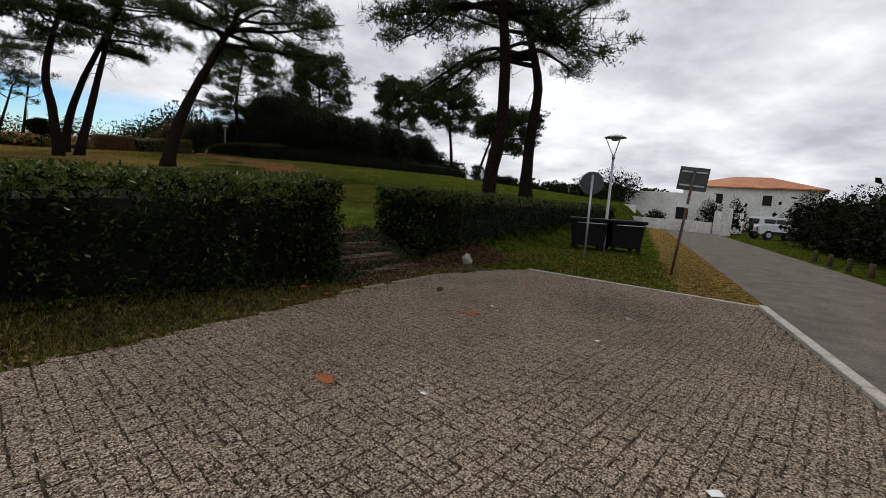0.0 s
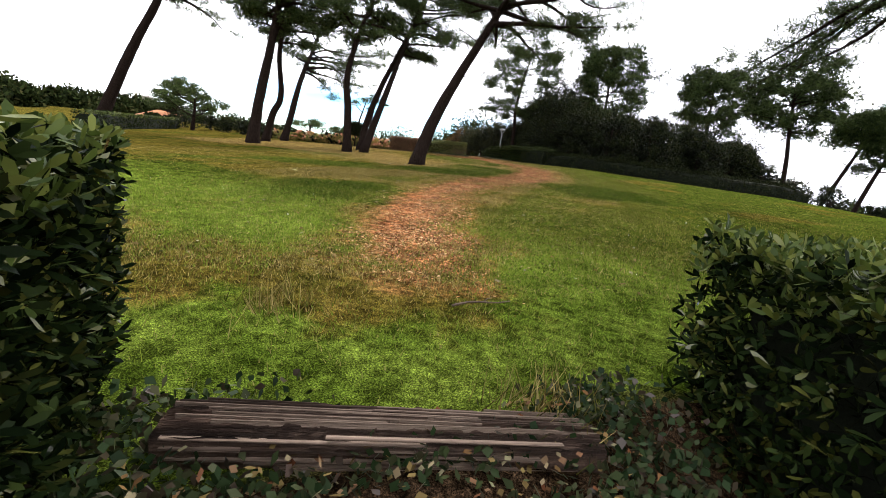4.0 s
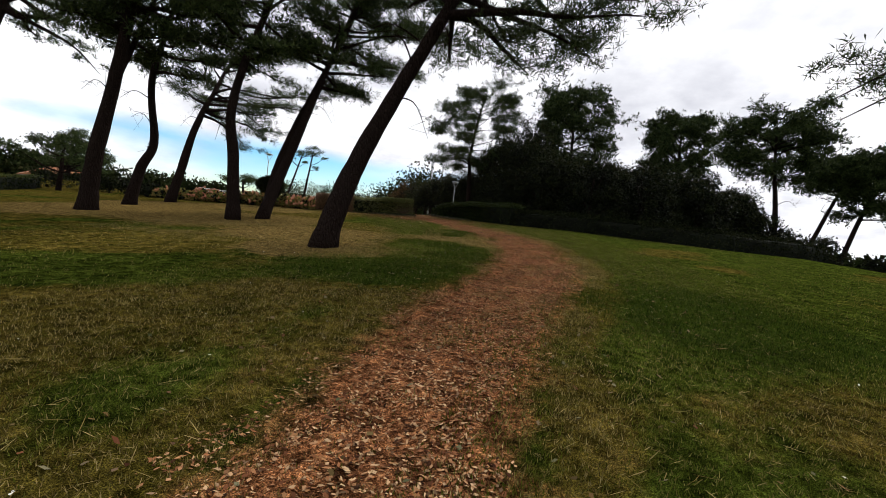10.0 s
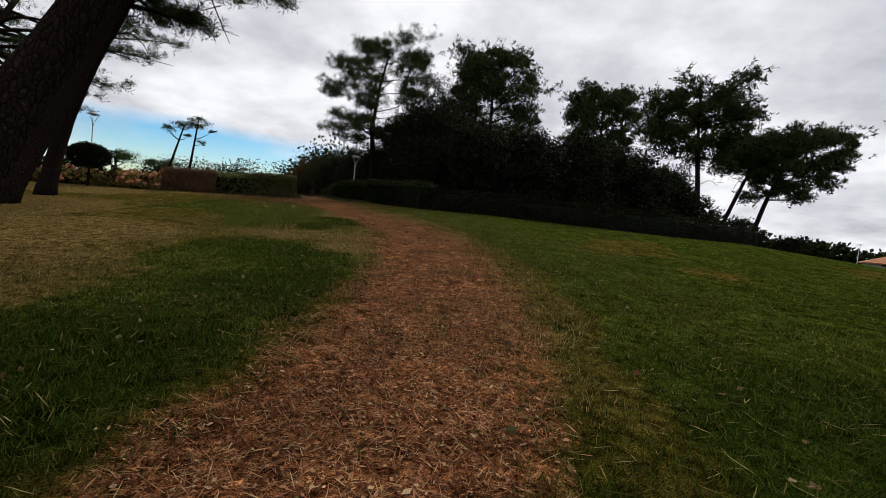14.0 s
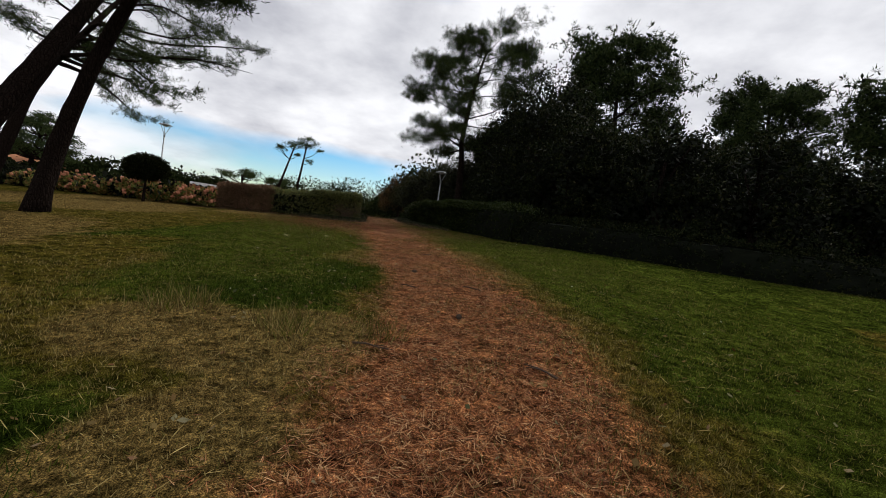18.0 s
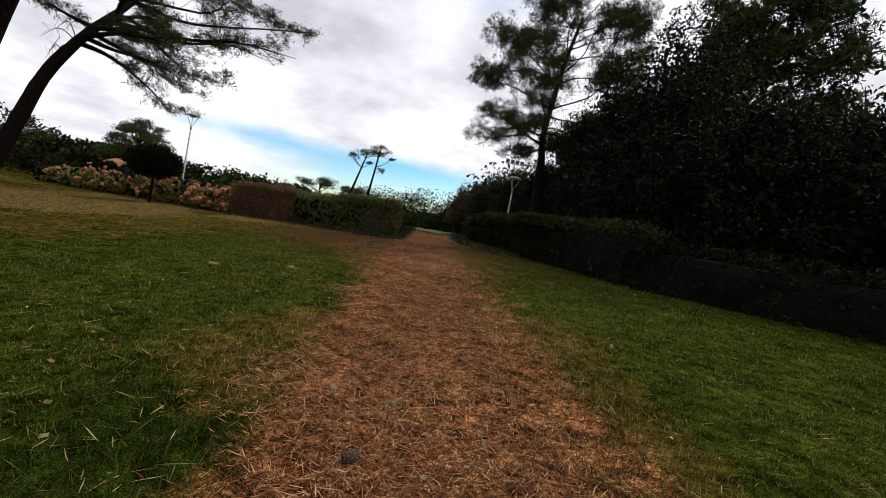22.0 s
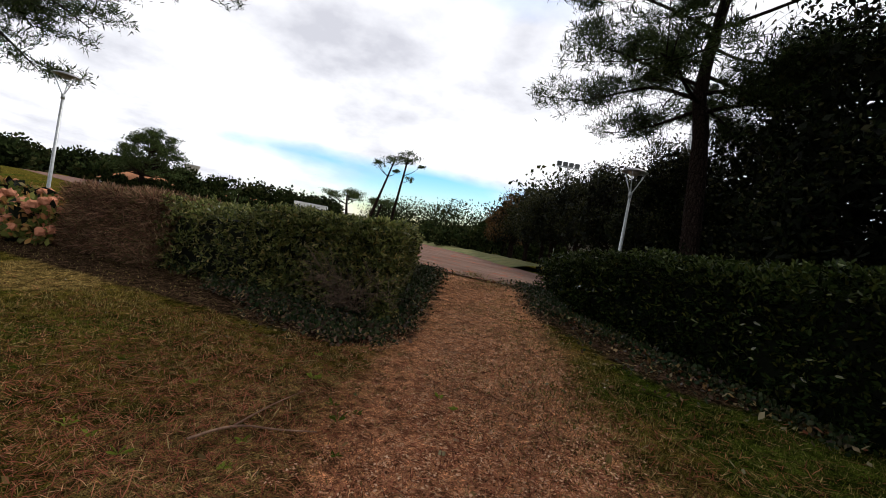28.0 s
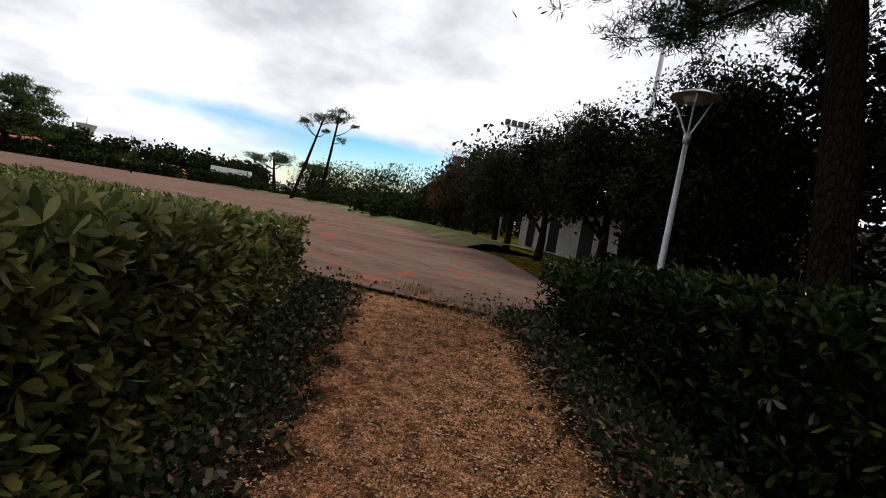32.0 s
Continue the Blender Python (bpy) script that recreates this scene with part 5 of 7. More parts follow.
# clumps of longer grass at the edge of the path
tuft_at = []
for tx, ty in ((-10.7, 34.75), (-9.85, 35.3), (-12.6, 34.6), (-10.9, 34.95), (-12.4, 34.9), (-8.7, 31.2), (-1.0, 9.1), (-3.2, 9.2), (-24.1, 57.4)):
    q = grng.normal(0, 0.16, (90, 2)) + (tx, ty)
    tuft_at.append(q)
blades("grass_tuft", grng, np.concatenate(tuft_at), 0.3, 0.008, M_STRAW, "clumps of long straw-coloured grass", 0.75)
blades("grass_tuft", grng, np.concatenate(tuft_at) + grng.normal(0, 0.1, (len(tuft_at) * 90, 2)), 0.24, 0.008, M_GRASS, "clumps of long green grass", 0.7)


def scatter_flat(name, rng, p, length, width, mat, label, category="litter", lift=0.012, tilt=0.25):
    z = ground_at(p[:, 0], p[:, 1]) + rng.uniform(0.002, lift, len(p))
    a = rng.uniform(0, 2 * math.pi, len(p))
    d = np.column_stack([np.cos(a), np.sin(a), rng.normal(0, tilt, len(p))])
    d /= np.linalg.norm(d, axis=1)[:, None]
    s = np.column_stack([-np.sin(a), np.cos(a), rng.normal(0, tilt, len(p))])
    l = (length * rng.uniform(0.5, 1.3, len(p)))[:, None] / 2
    w = (width * rng.uniform(0.5, 1.3, len(p)))[:, None] / 2
    at = np.column_stack([p, z])
    return tagged(polys(name, np.stack([at - d * l - s * w * 0.6, at + d * l * 0.3 - s * w, at + d * l + s * w * 0.5, at - d * l * 0.4 + s * w], 1), 4, mat), label, category, kind="stuff")


p = strew(grng, 230000, 2.1, 0.85, 11)
keep = (interp_mask(path_mask, p[:, 0], p[:, 1]) + 0.9 * (lumps(p[:, 0], p[:, 1], 2.4, 8) - 0.5) + 0.6 * (lumps(p[:, 0], p[:, 1], 6.0, 18) - 0.5) > grng.uniform(0.15, 0.8, len(p))) & (interp_mask(path_mask, p[:, 0], p[:, 1]) > grng.uniform(0.05, 0.45, len(p)))
p = p[keep]
M_GRIT = leafy("grit_stone", ((0.19, 0.085, 0.046), (0.34, 0.16, 0.085), (0.46, 0.235, 0.125), (0.6, 0.39, 0.25), (0.27, 0.125, 0.066)), 0.85, 0.0, 0.02)
more = strew(grng, 150000, 1.15, 1.0)
more = more[(more[:, 1] > 46.5 + grng.uniform(-2, 1, len(more))) & (more[:, 1] < 57.6)]
late = p[:, 1] > 46 + grng.uniform(-3, 3, len(p))
mid = (p[:, 1] > 24 + grng.uniform(-5, 5, len(p))) & ~late
scatter_flat("bark_chips", grng, p[~mid & ~late], 0.052, 0.024, M_CHIP, "red-brown bark chips strewn over the path")
scatter_flat("fallen_needles", grng, np.concatenate([p[mid], p[mid] + grng.normal(0, 0.1, (mid.sum(), 2))]), 0.13, 0.0055, M_NEEDLE_DRY, "fallen brown pine needles on the path", lift=0.02)
scatter_flat("bark_chips", grng, p[mid][::2], 0.03, 0.012, M_CHIP, "red-brown bark chips under pine needles")
scatter_flat("grit", grng, np.concatenate([p[late], more]), 0.024, 0.018, M_GRIT, "reddish grit on the path to the field", "gravel")
q = np.column_stack([grng.normal(-19.3, 2.4, 60000), grng.normal(48.3, 1.9, 60000)])
q = q[interp_mask(end_bank, q[:, 0], q[:, 1]) < 0.4]
q = q[q[:, 1] < 52]
M_NEEDLE_RED = leafy("rusty_needle", ((0.05, 0.018, 0.011), (0.13, 0.04, 0.022), (0.24, 0.075, 0.04), (0.36, 0.15, 0.08)), 0.75, 0.05, 0.02)
scatter_flat("fallen_needles", grng, q[::4], 0.1, 0.0045, M_NEEDLE_DRY, "fallen pine needles on the worn lawn", lift=0.025)
scatter_flat("fallen_needles", grng, q[1::2], 0.15, 0.005, M_NEEDLE_RED, "rusty red pine needles on the worn lawn", lift=0.03)
q = strew(grng, 2200, 3.4, 1.0)
scatter_flat("fallen_leaves", grng, q[on_lawn(q)], 0.07, 0.04, M_FALLEN, "yellow and brown fallen leaves", lift=0.03, tilt=0.35)

# loose gravel and leaves on the parking
gq = np.column_stack([grng.uniform(-6, 6.2, 120000), grng.uniform(-4, 8.5, 120000)])
u = (gq[:, 0] - EDGE[0]) * UPHILL[0] + (gq[:, 1] - EDGE[1]) * UPHILL[1]
rd = (gq[:, 0] - r0[0]) * side[0] + (gq[:, 1] - r0[1]) * side[1]
corner = (gq - (3.25, 8.55)) @ np.array([0.76, 0.65])
gq = gq[(u < -0.02) & (rd < -0.1) & (corner < -0.2)]
M_PEBBLE = leafy("pebble", ((0.02, 0.016, 0.013), (0.085, 0.068, 0.053), (0.2, 0.16, 0.125), (0.52, 0.45, 0.37)), 0.85, 0.0, 0.05)
scatter_flat("loose_gravel", grng, gq, 0.02, 0.015, M_PEBBLE, "small mixed stones lying in the joints of the paving", "gravel", 0.04)
eu = np.concatenate([grng.normal(0.1, 0.18, 5000), grng.uniform(0.1, 1.1, 3000), grng.uniform(0.05, 1.6, 26000)])
ev = np.concatenate([grng.uniform(-12, 4, 5000), grng.uniform(-12, 4, 3000), grng.uniform(-11, 0.0, 26000)])
q = np.array([uv(a, b) for a, b in zip(eu, ev)])
scatter_flat("fallen_leaves", grng, q[:8000:2], 0.06, 0.036, M_FALLEN_BROWN, "dry leaves gathered along the parking edge", lift=0.03, tilt=0.4)
blades("grass", grng, q, 0.09, 0.008, M_GRASS, "rough grass along the parking edge", 0.8)
q = np.column_stack([grng.uniform(0, 8.5, 14000), grng.uniform(6.5, 14, 14000)])
u = (q[:, 0] - EDGE[0]) * UPHILL[0] + (q[:, 1] - EDGE[1]) * UPHILL[1]
rd = (q[:, 0] - r0[0]) * side[0] + (q[:, 1] - r0[1]) * side[1]
corner = (q - (3.25, 8.55)) @ np.array([0.76, 0.65])
vv = (q[:, 0] - EDGE[0]) * ALONG[0] + (q[:, 1] - EDGE[1]) * ALONG[1]
q = q[(u < 1.0) & (rd < -0.4) & (corner > 0.05) & (vv > 5.2 + 0.9 * (u + 1.2) + grng.uniform(-0.8, 0.8, len(q)))]
blades("grass", grng, q, 0.08, 0.009, M_GRASS, "rough grass of the verge by the signs", 0.8)
M_RUST = leafy("rust_leaf", ((0.25, 0.07, 0.025), (0.34, 0.11, 0.035), (0.16, 0.05, 0.025), (0.36, 0.18, 0.06)), 0.7, 0.1, 0.15)
scatter_flat("fallen_leaves", grng, q[: len(q) // 5], 0.055, 0.035, M_RUST, "rust-coloured leaves on the verge", lift=0.03)

# dry stalks lying in the grass
q = strew(grng, 26000, 4.5, 1.1)
q = q[on_lawn(q) & (interp_mask(path_mask, q[:, 0], q[:, 1]) < 0.6)]
scatter_flat("dry_stalks", grng, q, 0.17, 0.006, M_STRAW, "pale dry stalks lying in the lawn", lift=0.07, tilt=0.2)
# leaves on the treads of the steps
q = np.array([uv(a, b) for a, b in zip(grng.uniform(0.3, 2.6, 1700), grng.uniform(0.3, 2.6, 1700))])
scatter_flat("fallen_leaves", grng, q, 0.052, 0.026, M_FALLEN, "yellow and brown leaves on the steps", lift=0.12, tilt=0.5)

# daisies
M_DAISY = leafy("daisy", ((0.75, 0.74, 0.7), (0.8, 0.8, 0.76), (0.7, 0.66, 0.5)), 0.7, 0.2, 0.05)
q = strew(grng, 260, 7.0, 0.9)
q = q[on_lawn(q) & (interp_mask(path_mask, q[:, 0], q[:, 1]) < 0.1)]
scatter_flat("daisies", grng, q, 0.028, 0.028, M_DAISY, "small white daisies in the lawn", "flower", lift=0.07, tilt=0.2)

# ivy at the foot of the hedges and on the steps
def ivy(name, rng, p, label, lift=0.1, size=(0.062, 0.046)):
    at = np.column_stack([p, height(p[:, 0], p[:, 1]) + rng.uniform(0.01, lift, len(p))])
    d = unit_dirs(rng, len(p), 0.6)
    return tagged(polys(name, leaf_quads(rng, at, *size, dirs=d), 4, M_IVY), label, "ivy", kind="stuff")


q = [np.array([uv(a, b) for a, b in zip(grng.uniform(0.55, 3.2, 2600), grng.normal(0.25, 0.3, 2600))]), np.array([uv(a, b) for a, b in zip(grng.uniform(0.9, 2.7, 1600), grng.normal(2.65, 0.22, 1600))])]
for su, n in ((0.95, 500), (1.45, 700), (1.95, 900), (2.35, 500)):
    q.append(np.array([uv(a, b) for a, b in zip(grng.normal(su, 0.07, n), grng.uniform(0.3, 2.5, n))]))
ivy("ivy", grng, np.concatenate(q), "ivy and leaf litter round the sleeper steps")
side_a = np.array([(-21.7, 50.9), (-24.9, 55.9)])
side_b = np.array([(-20.0, 54.6), (-22.2, 57.7)])
q = []
for seg, n, out in ((side_a, 3600, 0.32), (side_b, 2200, -0.2), (np.array([(-16.2, 52.0), (-20.0, 54.6)]), 1800, -0.12), (np.array([(-21.6, 50.9), (-32, 48.9)]), 2600, 0.2)):
    t = grng.uniform(0, 1, n)[:, None]
    d = (seg[1] - seg[0]) / np.linalg.norm(seg[1] - seg[0])
    q.append(seg[0] + (seg[1] - seg[0]) * t + np.array([d[1], -d[0]]) * (out * np.abs(grng.normal(0, 1, n)))[:, None])
ivy("ivy", grng, np.concatenate(q), "ivy creeping from the hedges over the path edge", 0.14)
# the bank between hedges and path
k = grng.integers(0, len(WAY) - 1, 30000)
d = WAY[k + 1] - WAY[k]
d /= np.linalg.norm(d, axis=1)[:, None]
off = grng.uniform(0.68, 3.2, len(k)) * grng.choice([-1, 1], len(k))
bank = WAY[k] + np.column_stack([-d[:, 1], d[:, 0]]) * off[:, None] + grng.normal(0, 0.12, (len(k), 2))
front = np.column_stack([grng.uniform(-24.5, -20.4, 8500), grng.uniform(49.9, 51.4, 8500)])
verge = []
for seg, n, out in ((side_a, 5200, 1.0), (side_b, 2200, -0.6)):
    d = (seg[1] - seg[0]) / np.linalg.norm(seg[1] - seg[0])
    verge.append(seg[0] + (seg[1] - seg[0]) * grng.uniform(0, 1, n)[:, None] + np.array([d[1], -d[0]]) * (out * grng.uniform(0, 1, n))[:, None])
bank = np.concatenate([bank, front] + verge)
bank = bank[(interp_mask(end_bank, bank[:, 0], bank[:, 1]) > grng.uniform(0.02, 0.6, len(bank)))]
ivy("ivy", grng, np.concatenate([bank[::3], bank[::2] + grng.normal(0, 0.04, bank[::2].shape)]), "ivy covering the ground between hedge and path", 0.16)
scatter_flat("fallen_leaves", grng, np.concatenate([bank[1::3], bank[2::3]]), 0.058, 0.034, M_FALLEN_BROWN, "curled brown and grey leaves over the ivy", lift=0.13, tilt=0.6)
q = np.concatenate(q)
scatter_flat("fallen_leaves", grng, q[::3] + grng.normal(0, 0.1, (len(q[::3]), 2)), 0.075, 0.045, M_FALLEN, "curled brown leaves among the ivy", lift=0.12, tilt=0.6)
q = np.column_stack([grng.normal(-23.6, 0.9, 500), grng.normal(57.2, 0.25, 500)])
scatter_flat("fallen_leaves", grng, q, 0.09, 0.05, M_FALLEN, "drift of brown leaves at the edge of the field", lift=0.08, tilt=0.5)

# ---------------------------------------------------------------- shrubs beyond the lawn
def shrub(name, x, y, rx, ry, tall, mat, label, seed, leaves=1500, size=(0.13, 0.075), category="shrub", group="", flowers=None, stem=0.0):
    rng = np.random.default_rng(seed)
    root = thing(name, (x, y, H(x, y)), label, category, group)
    for k in range(5):
        a = rng.uniform(0, 6.28)
        e = np.array([math.cos(a) * rx * 0.6, math.sin(a) * ry * 0.6, stem + tall * rng.uniform(0.5, 0.85)])
        tube("stem", spline([(0.05 * k - 0.1, 0, -0.1), (e[0] * 0.25, e[1] * 0.25, stem * 0.9 + 0.1), e], 6), np.linspace(0.03, 0.008, 6), M_TWIG, root, 5)
    n = 16
    d = unit_dirs(rng, n, 0.3)
    c = np.abs(d[:, 2:3]) * [0, 0, 1] + d * [1, 1, 0]
    centres = c * [rx * 0.6, ry * 0.6, tall * 0.62] + [0, 0, stem + tall * 0.12]
    idx = np.repeat(np.arange(n), leaves // n)
    q = unit_dirs(rng, len(idx))
    at = centres[idx] + q * (rng.uniform(0.3, 1, len(idx)) ** 0.5)[:, None] * [rx * 0.42, ry * 0.42, tall * 0.26]
    at = at[at[:, 2] > 0.03]
    polys("leaves", leaf_quads(rng, at, *size, up=0.5), 4, mat, root)
    # filling leaves, the shade inside the shrub painted near-black
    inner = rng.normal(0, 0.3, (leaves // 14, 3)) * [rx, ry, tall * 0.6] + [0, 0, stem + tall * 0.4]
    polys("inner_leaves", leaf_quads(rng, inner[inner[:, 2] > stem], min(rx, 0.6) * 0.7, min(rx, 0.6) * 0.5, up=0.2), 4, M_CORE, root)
    if flowers:
        for k in range(flowers):
            e = centres[k % n] * 1.25 + rng.normal(0, 0.16, 3)
            e[2] = max(e[2], 0.3)
            bm = bmesh.new()
            bmesh.ops.create_icosphere(bm, subdivisions=2, radius=0.1)
            for v in bm.verts:
                v.co = Vector(e) + v.co * rng.uniform(0.75, 1.3)
            part("flower_head", bm, M_HYDR_DRY, root, "faded reddish flower head")
    return root


srng = np.random.default_rng(21)
M_PALETWIG = grained("pale_twig", (0.06, 0.04, 0.028), (0.19, 0.13, 0.09), 12, 0.9)
for k, t in enumerate(np.linspace(0, 1, 15)):
    rosy = k in (0, 1, 5, 9, 10)
    shrub("hydrangea", -30.7 - 16.4 * t, 48.9 - 1.5 * t + srng.uniform(-0.3, 0.3), 0.95, 0.9, 1.15 + srng.uniform(-0.15, 0.2), M_HYDR, "hydrangea bush covered in faded salmon flower heads" if rosy else "hydrangea bush with broad yellow-green leaves and few faded heads", 500 + k, 2000, (0.19, 0.13),
          "hydrangea", "hydrangea row", 60 if rosy else 12)
M_DRYSHRUB = leafy("dry_shrub", ((0.05, 0.025, 0.016), (0.17, 0.08, 0.05), (0.36, 0.21, 0.135), (0.12, 0.1, 0.038), (0.085, 0.04, 0.025)), 0.8, 0.1, 0.1)
hedge("dry_hedge", [(-26.5, 49.75), (-27.2, 51.4), (-30.2, 50.5), (-29.9, 49.0)], 1.5, "half-dead clipped hedge of dry brown twigs", 420, (0.2, 0.014), 520, 5, (M_CORE, M_DRYSHRUB, M_DRYSHRUB), level=lambda x, y: float(np.interp(x, (-29.5, -26.5), (5.56, 5.72))) + 0.1 * noise.noise(Vector((x * 1.6, y * 1.6, 5.0))), group="field hedges")
for k, (x, y, r, h) in enumerate(((-48.4, 47.8, 1.4, 1.3), (-50.6, 48.4, 1.6, 1.6), (-53.4, 48.6, 1.8, 1.9), (-57, 48.4, 2.0, 2.1), (-62, 49.5, 2.4, 2.4), (-67, 48, 2.6, 2.7))):
    shrub("evergreen_shrub", x, y, r, r, h, M_BROAD, "rounded dark evergreen shrub at the lawn's far side", 540 + k, 2600, (0.16, 0.08), "shrub", "far shrubs")
# the clipped ball behind the hydrangeas: a dense rounded head on a short stem
ball = thing("topiary_ball", (-33.4, 47.1, H(-33.4, 47.1)), "small evergreen tree clipped into a dense dark ball", "tree")
tube("trunk", spline([(0, 0, -0.1), (0.04, 0, 0.7), (0, 0.02, 1.5)], 7), np.linspace(0.09, 0.05, 7), M_BARK, ball, 8)
w = unit_dirs(srng, 9000, 0.1)
swell = np.array([1 + 0.12 * noise.noise(Vector(q * 2.2)) for q in w])
polys("crown", leaf_quads(srng, w * (srng.uniform(0.72, 1.0, len(w)) * swell)[:, None] * [1.15, 1.15, 0.74] + [0, 0, 1.95], 0.1, 0.055, dirs=w + unit_dirs(srng, len(w)) * 0.7), 4, M_BROAD, ball)
# filling leaves with the ball's inner shade in their colour
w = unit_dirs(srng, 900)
polys("inner_leaves", leaf_quads(srng, w * srng.uniform(0.2, 0.8, (900, 1)) * [1.05, 1.05, 0.66] + [0, 0, 1.95], 0.24, 0.2), 4, M_CORE, ball, "leaf mass inside the crown, shade put into its near-black colour")
# a dead twiggy bush in the front of the wide hedge
bush = thing("dead_bush", (-21.95, 50.82, H(-21.95, 50.82)), "leafless bush of pale brown twigs in front of the hedge", "bush")
for k in range(46):
    a, reach, rise = srng.uniform(0, 6.28), srng.uniform(0.4, 1.3), srng.uniform(0.2, 0.85)
    tip = np.array([math.cos(a) * reach, -abs(math.sin(a)) * min(reach, 0.8) * 0.45, rise])
    mid = tip * [0.4, 0.4, 0.62] + srng.normal(0, 0.05, 3)
    pieces = [tube_data(spline([(srng.uniform(-0.35, 0.35), 0.05, srng.uniform(0.0, 0.3)), mid, tip + srng.normal(0, 0.1, 3)], 7), np.linspace(0.009, 0.003, 7), 5)]
    for w in range(3):
        q = mid + (tip - mid) * srng.uniform(0.1, 0.9)
        pieces.append(tube_data([q, q + srng.normal(0, 0.09, 3), q + srng.normal(0, 0.15, 3) + [0, 0, 0.05]], [0.005, 0.004, 0.002], 4))
    joined("twig", pieces, M_PALETWIG, bush)
# brown twigs sticking out of the hedge beside the path
for k in range(26):
    x, y = -21.8 - srng.uniform(0, 4.2), 50.85 - srng.uniform(0, 0.15)
    y -= (x + 21.8) * 0.22
    e = np.array([srng.uniform(-0.3, 0.3), -srng.uniform(0.1, 0.35), srng.uniform(0.2, 0.5)])
    z = H(x, y) + srng.uniform(0.1, 0.6)
    ob = tube("bare_twig", [(0, 0, 0), tuple(e * 0.5 + srng.normal(0, 0.03, 3)), tuple(e)], [0.006, 0.005, 0.002], M_TWIG, None, 4)
    ob.matrix_basis = pose(x, y + 0.1, z)
    tagged(ob, "bare dry twig sticking out of the hedge", "twig", "hedge twigs")


# ---------------------------------------------------------------- beyond the field
def far_pine(base, top, r, crown, label, seed, flat=0.35, n=7, group="far pines", tufts=420, pads=None, dome=False):
    """A pine a long way off: trunk, limbs, and separate cushions of needles.
    pads: (offset of a cushion from the trunk's top, half width, half height); dome: the cushions lie over a rounded crown."""
    rng = np.random.default_rng(seed)
    b, t = np.array(base, float), np.array(top, float)
    root = thing("pine_tree", tuple(b), label, "pine tree", group)
    line = spline([(0, 0, -0.4), (t - b) * 0.5 + rng.normal(0, 0.2, 3) * [1, 1, 0], t - b], 14)
    tube("trunk", line, np.linspace(r, r * 0.35, 14), M_BARK, root, 8)
    if pads is None:
        pads = []
        for k in range(n):
            a = 2.4 * k + rng.uniform(-0.4, 0.4)
            if dome:
                lift = (k + 0.5) / n
                d = crown * math.sqrt(max(0.03, 1 - lift ** 1.7)) * rng.uniform(0.55, 0.98)
                up = crown * flat * (1.5 * lift - 0.75) + rng.normal(0, crown * 0.03)
            else:
                d, up = crown * rng.uniform(0.3, 0.8), crown * flat * rng.uniform(-0.5, 0.6)
            pads.append(((math.cos(a) * d, math.sin(a) * d, up), crown * rng.uniform(0.22, 0.34), crown * rng.uniform(0.1, 0.15)))
    ends = []
    for off, wide, thick in pads:
        e = (t - b) + np.array(off)
        s = line[min(13, max(6, int(13 * (e[2] - 0.4 * math.hypot(off[0], off[1])) / line[-1][2])))]
        tube("limb", spline([s, (s + e) / 2 + [0, 0, -0.3], e], 5), np.linspace(r * 0.28, 0.03, 5), M_BARK, root, 5)
        for c in range(7):
            mid = e + rng.normal(0, 0.42, 3) * [wide, wide, thick]
            ends.append(mid + rng.normal(0, 1, (tufts // 7, 3)) * [wide * 0.24, wide * 0.24, thick * 0.3])
    at = np.concatenate(ends)
    polys("crown", leaf_quads(rng, at, 0.2 + crown * 0.03, 0.08 + crown * 0.016, up=0.5), 4, M_NEEDLE, root)
    return root


FZ = H(-60, 70)
far_pine((-83.0, 105.3, FZ), (-79.4, 107.0, 19.6), 0.36, 2.6, "tall leaning pine with a ragged wind-blown crown beyond the field", 601, tufts=330,
         pads=(((0.3, 0.3, 0.3), 1.6, 0.7), ((-0.7, -0.8, 0.1), 1.5, 0.6), ((1.2, 1.0, 0.4), 1.3, 0.6), ((0.2, -0.6, -0.6), 1.4, 0.5), ((-2.0, -1.9, -1.3), 1.2, 0.6), ((-2.6, -2.4, -1.0), 1.0, 0.5), ((0.9, 0.2, -2.2), 0.6, 0.3)))
far_pine((-80.4, 109.4, FZ), (-77.8, 109.0, 20.6), 0.36, 2.6, "tall leaning pine with a ragged wind-blown crown beyond the field", 602, tufts=330,
         pads=(((0.1, 0.1, 0.8), 1.3, 0.6), ((-0.8, -0.7, 0.4), 1.4, 0.7), ((0.9, 0.8, 0.1), 1.4, 0.7), ((0.0, 0.4, -0.5), 1.4, 0.6), ((-0.9, 0.2, -0.8), 1.1, 0.5), ((2.0, 1.8, -1.4), 0.6, 0.3), ((0.8, 0.6, -4.2), 0.8, 0.5)))
far_pine((-128, 138, FZ), (-129, 137, 14.5), 0.6, 9.0, "umbrella pine with a wide flat crown", 603, 0.22, 9)
far_pine((-118, 141, FZ), (-117, 141, 13.5), 0.5, 7.0, "umbrella pine with a wide flat crown", 604, 0.22)
far_pine((-118.2, 77.2, FZ - 1.0), (-116.4, 77.7, 12.4), 0.6, 6.4, "broad pine with a domed crown beside the far houses", 605, 0.8, 44, tufts=380, dome=True)
far_pine((-96.6, 86.0, FZ), (-96.6, 86.0, 8.6), 0.16, 1.6, "small pointed conifer at the field's edge", 610, tufts=160,
         pads=(((0, 0, 0.9), 0.25, 0.8), ((0.5, 0, -0.4), 0.6, 0.5), ((-0.6, 0.2, -0.7), 0.6, 0.5), ((0.2, -0.9, -1.4), 0.8, 0.4), ((-0.9, -0.6, -2.0), 0.9, 0.4), ((1.1, 0.7, -2.1), 0.9, 0.4)))
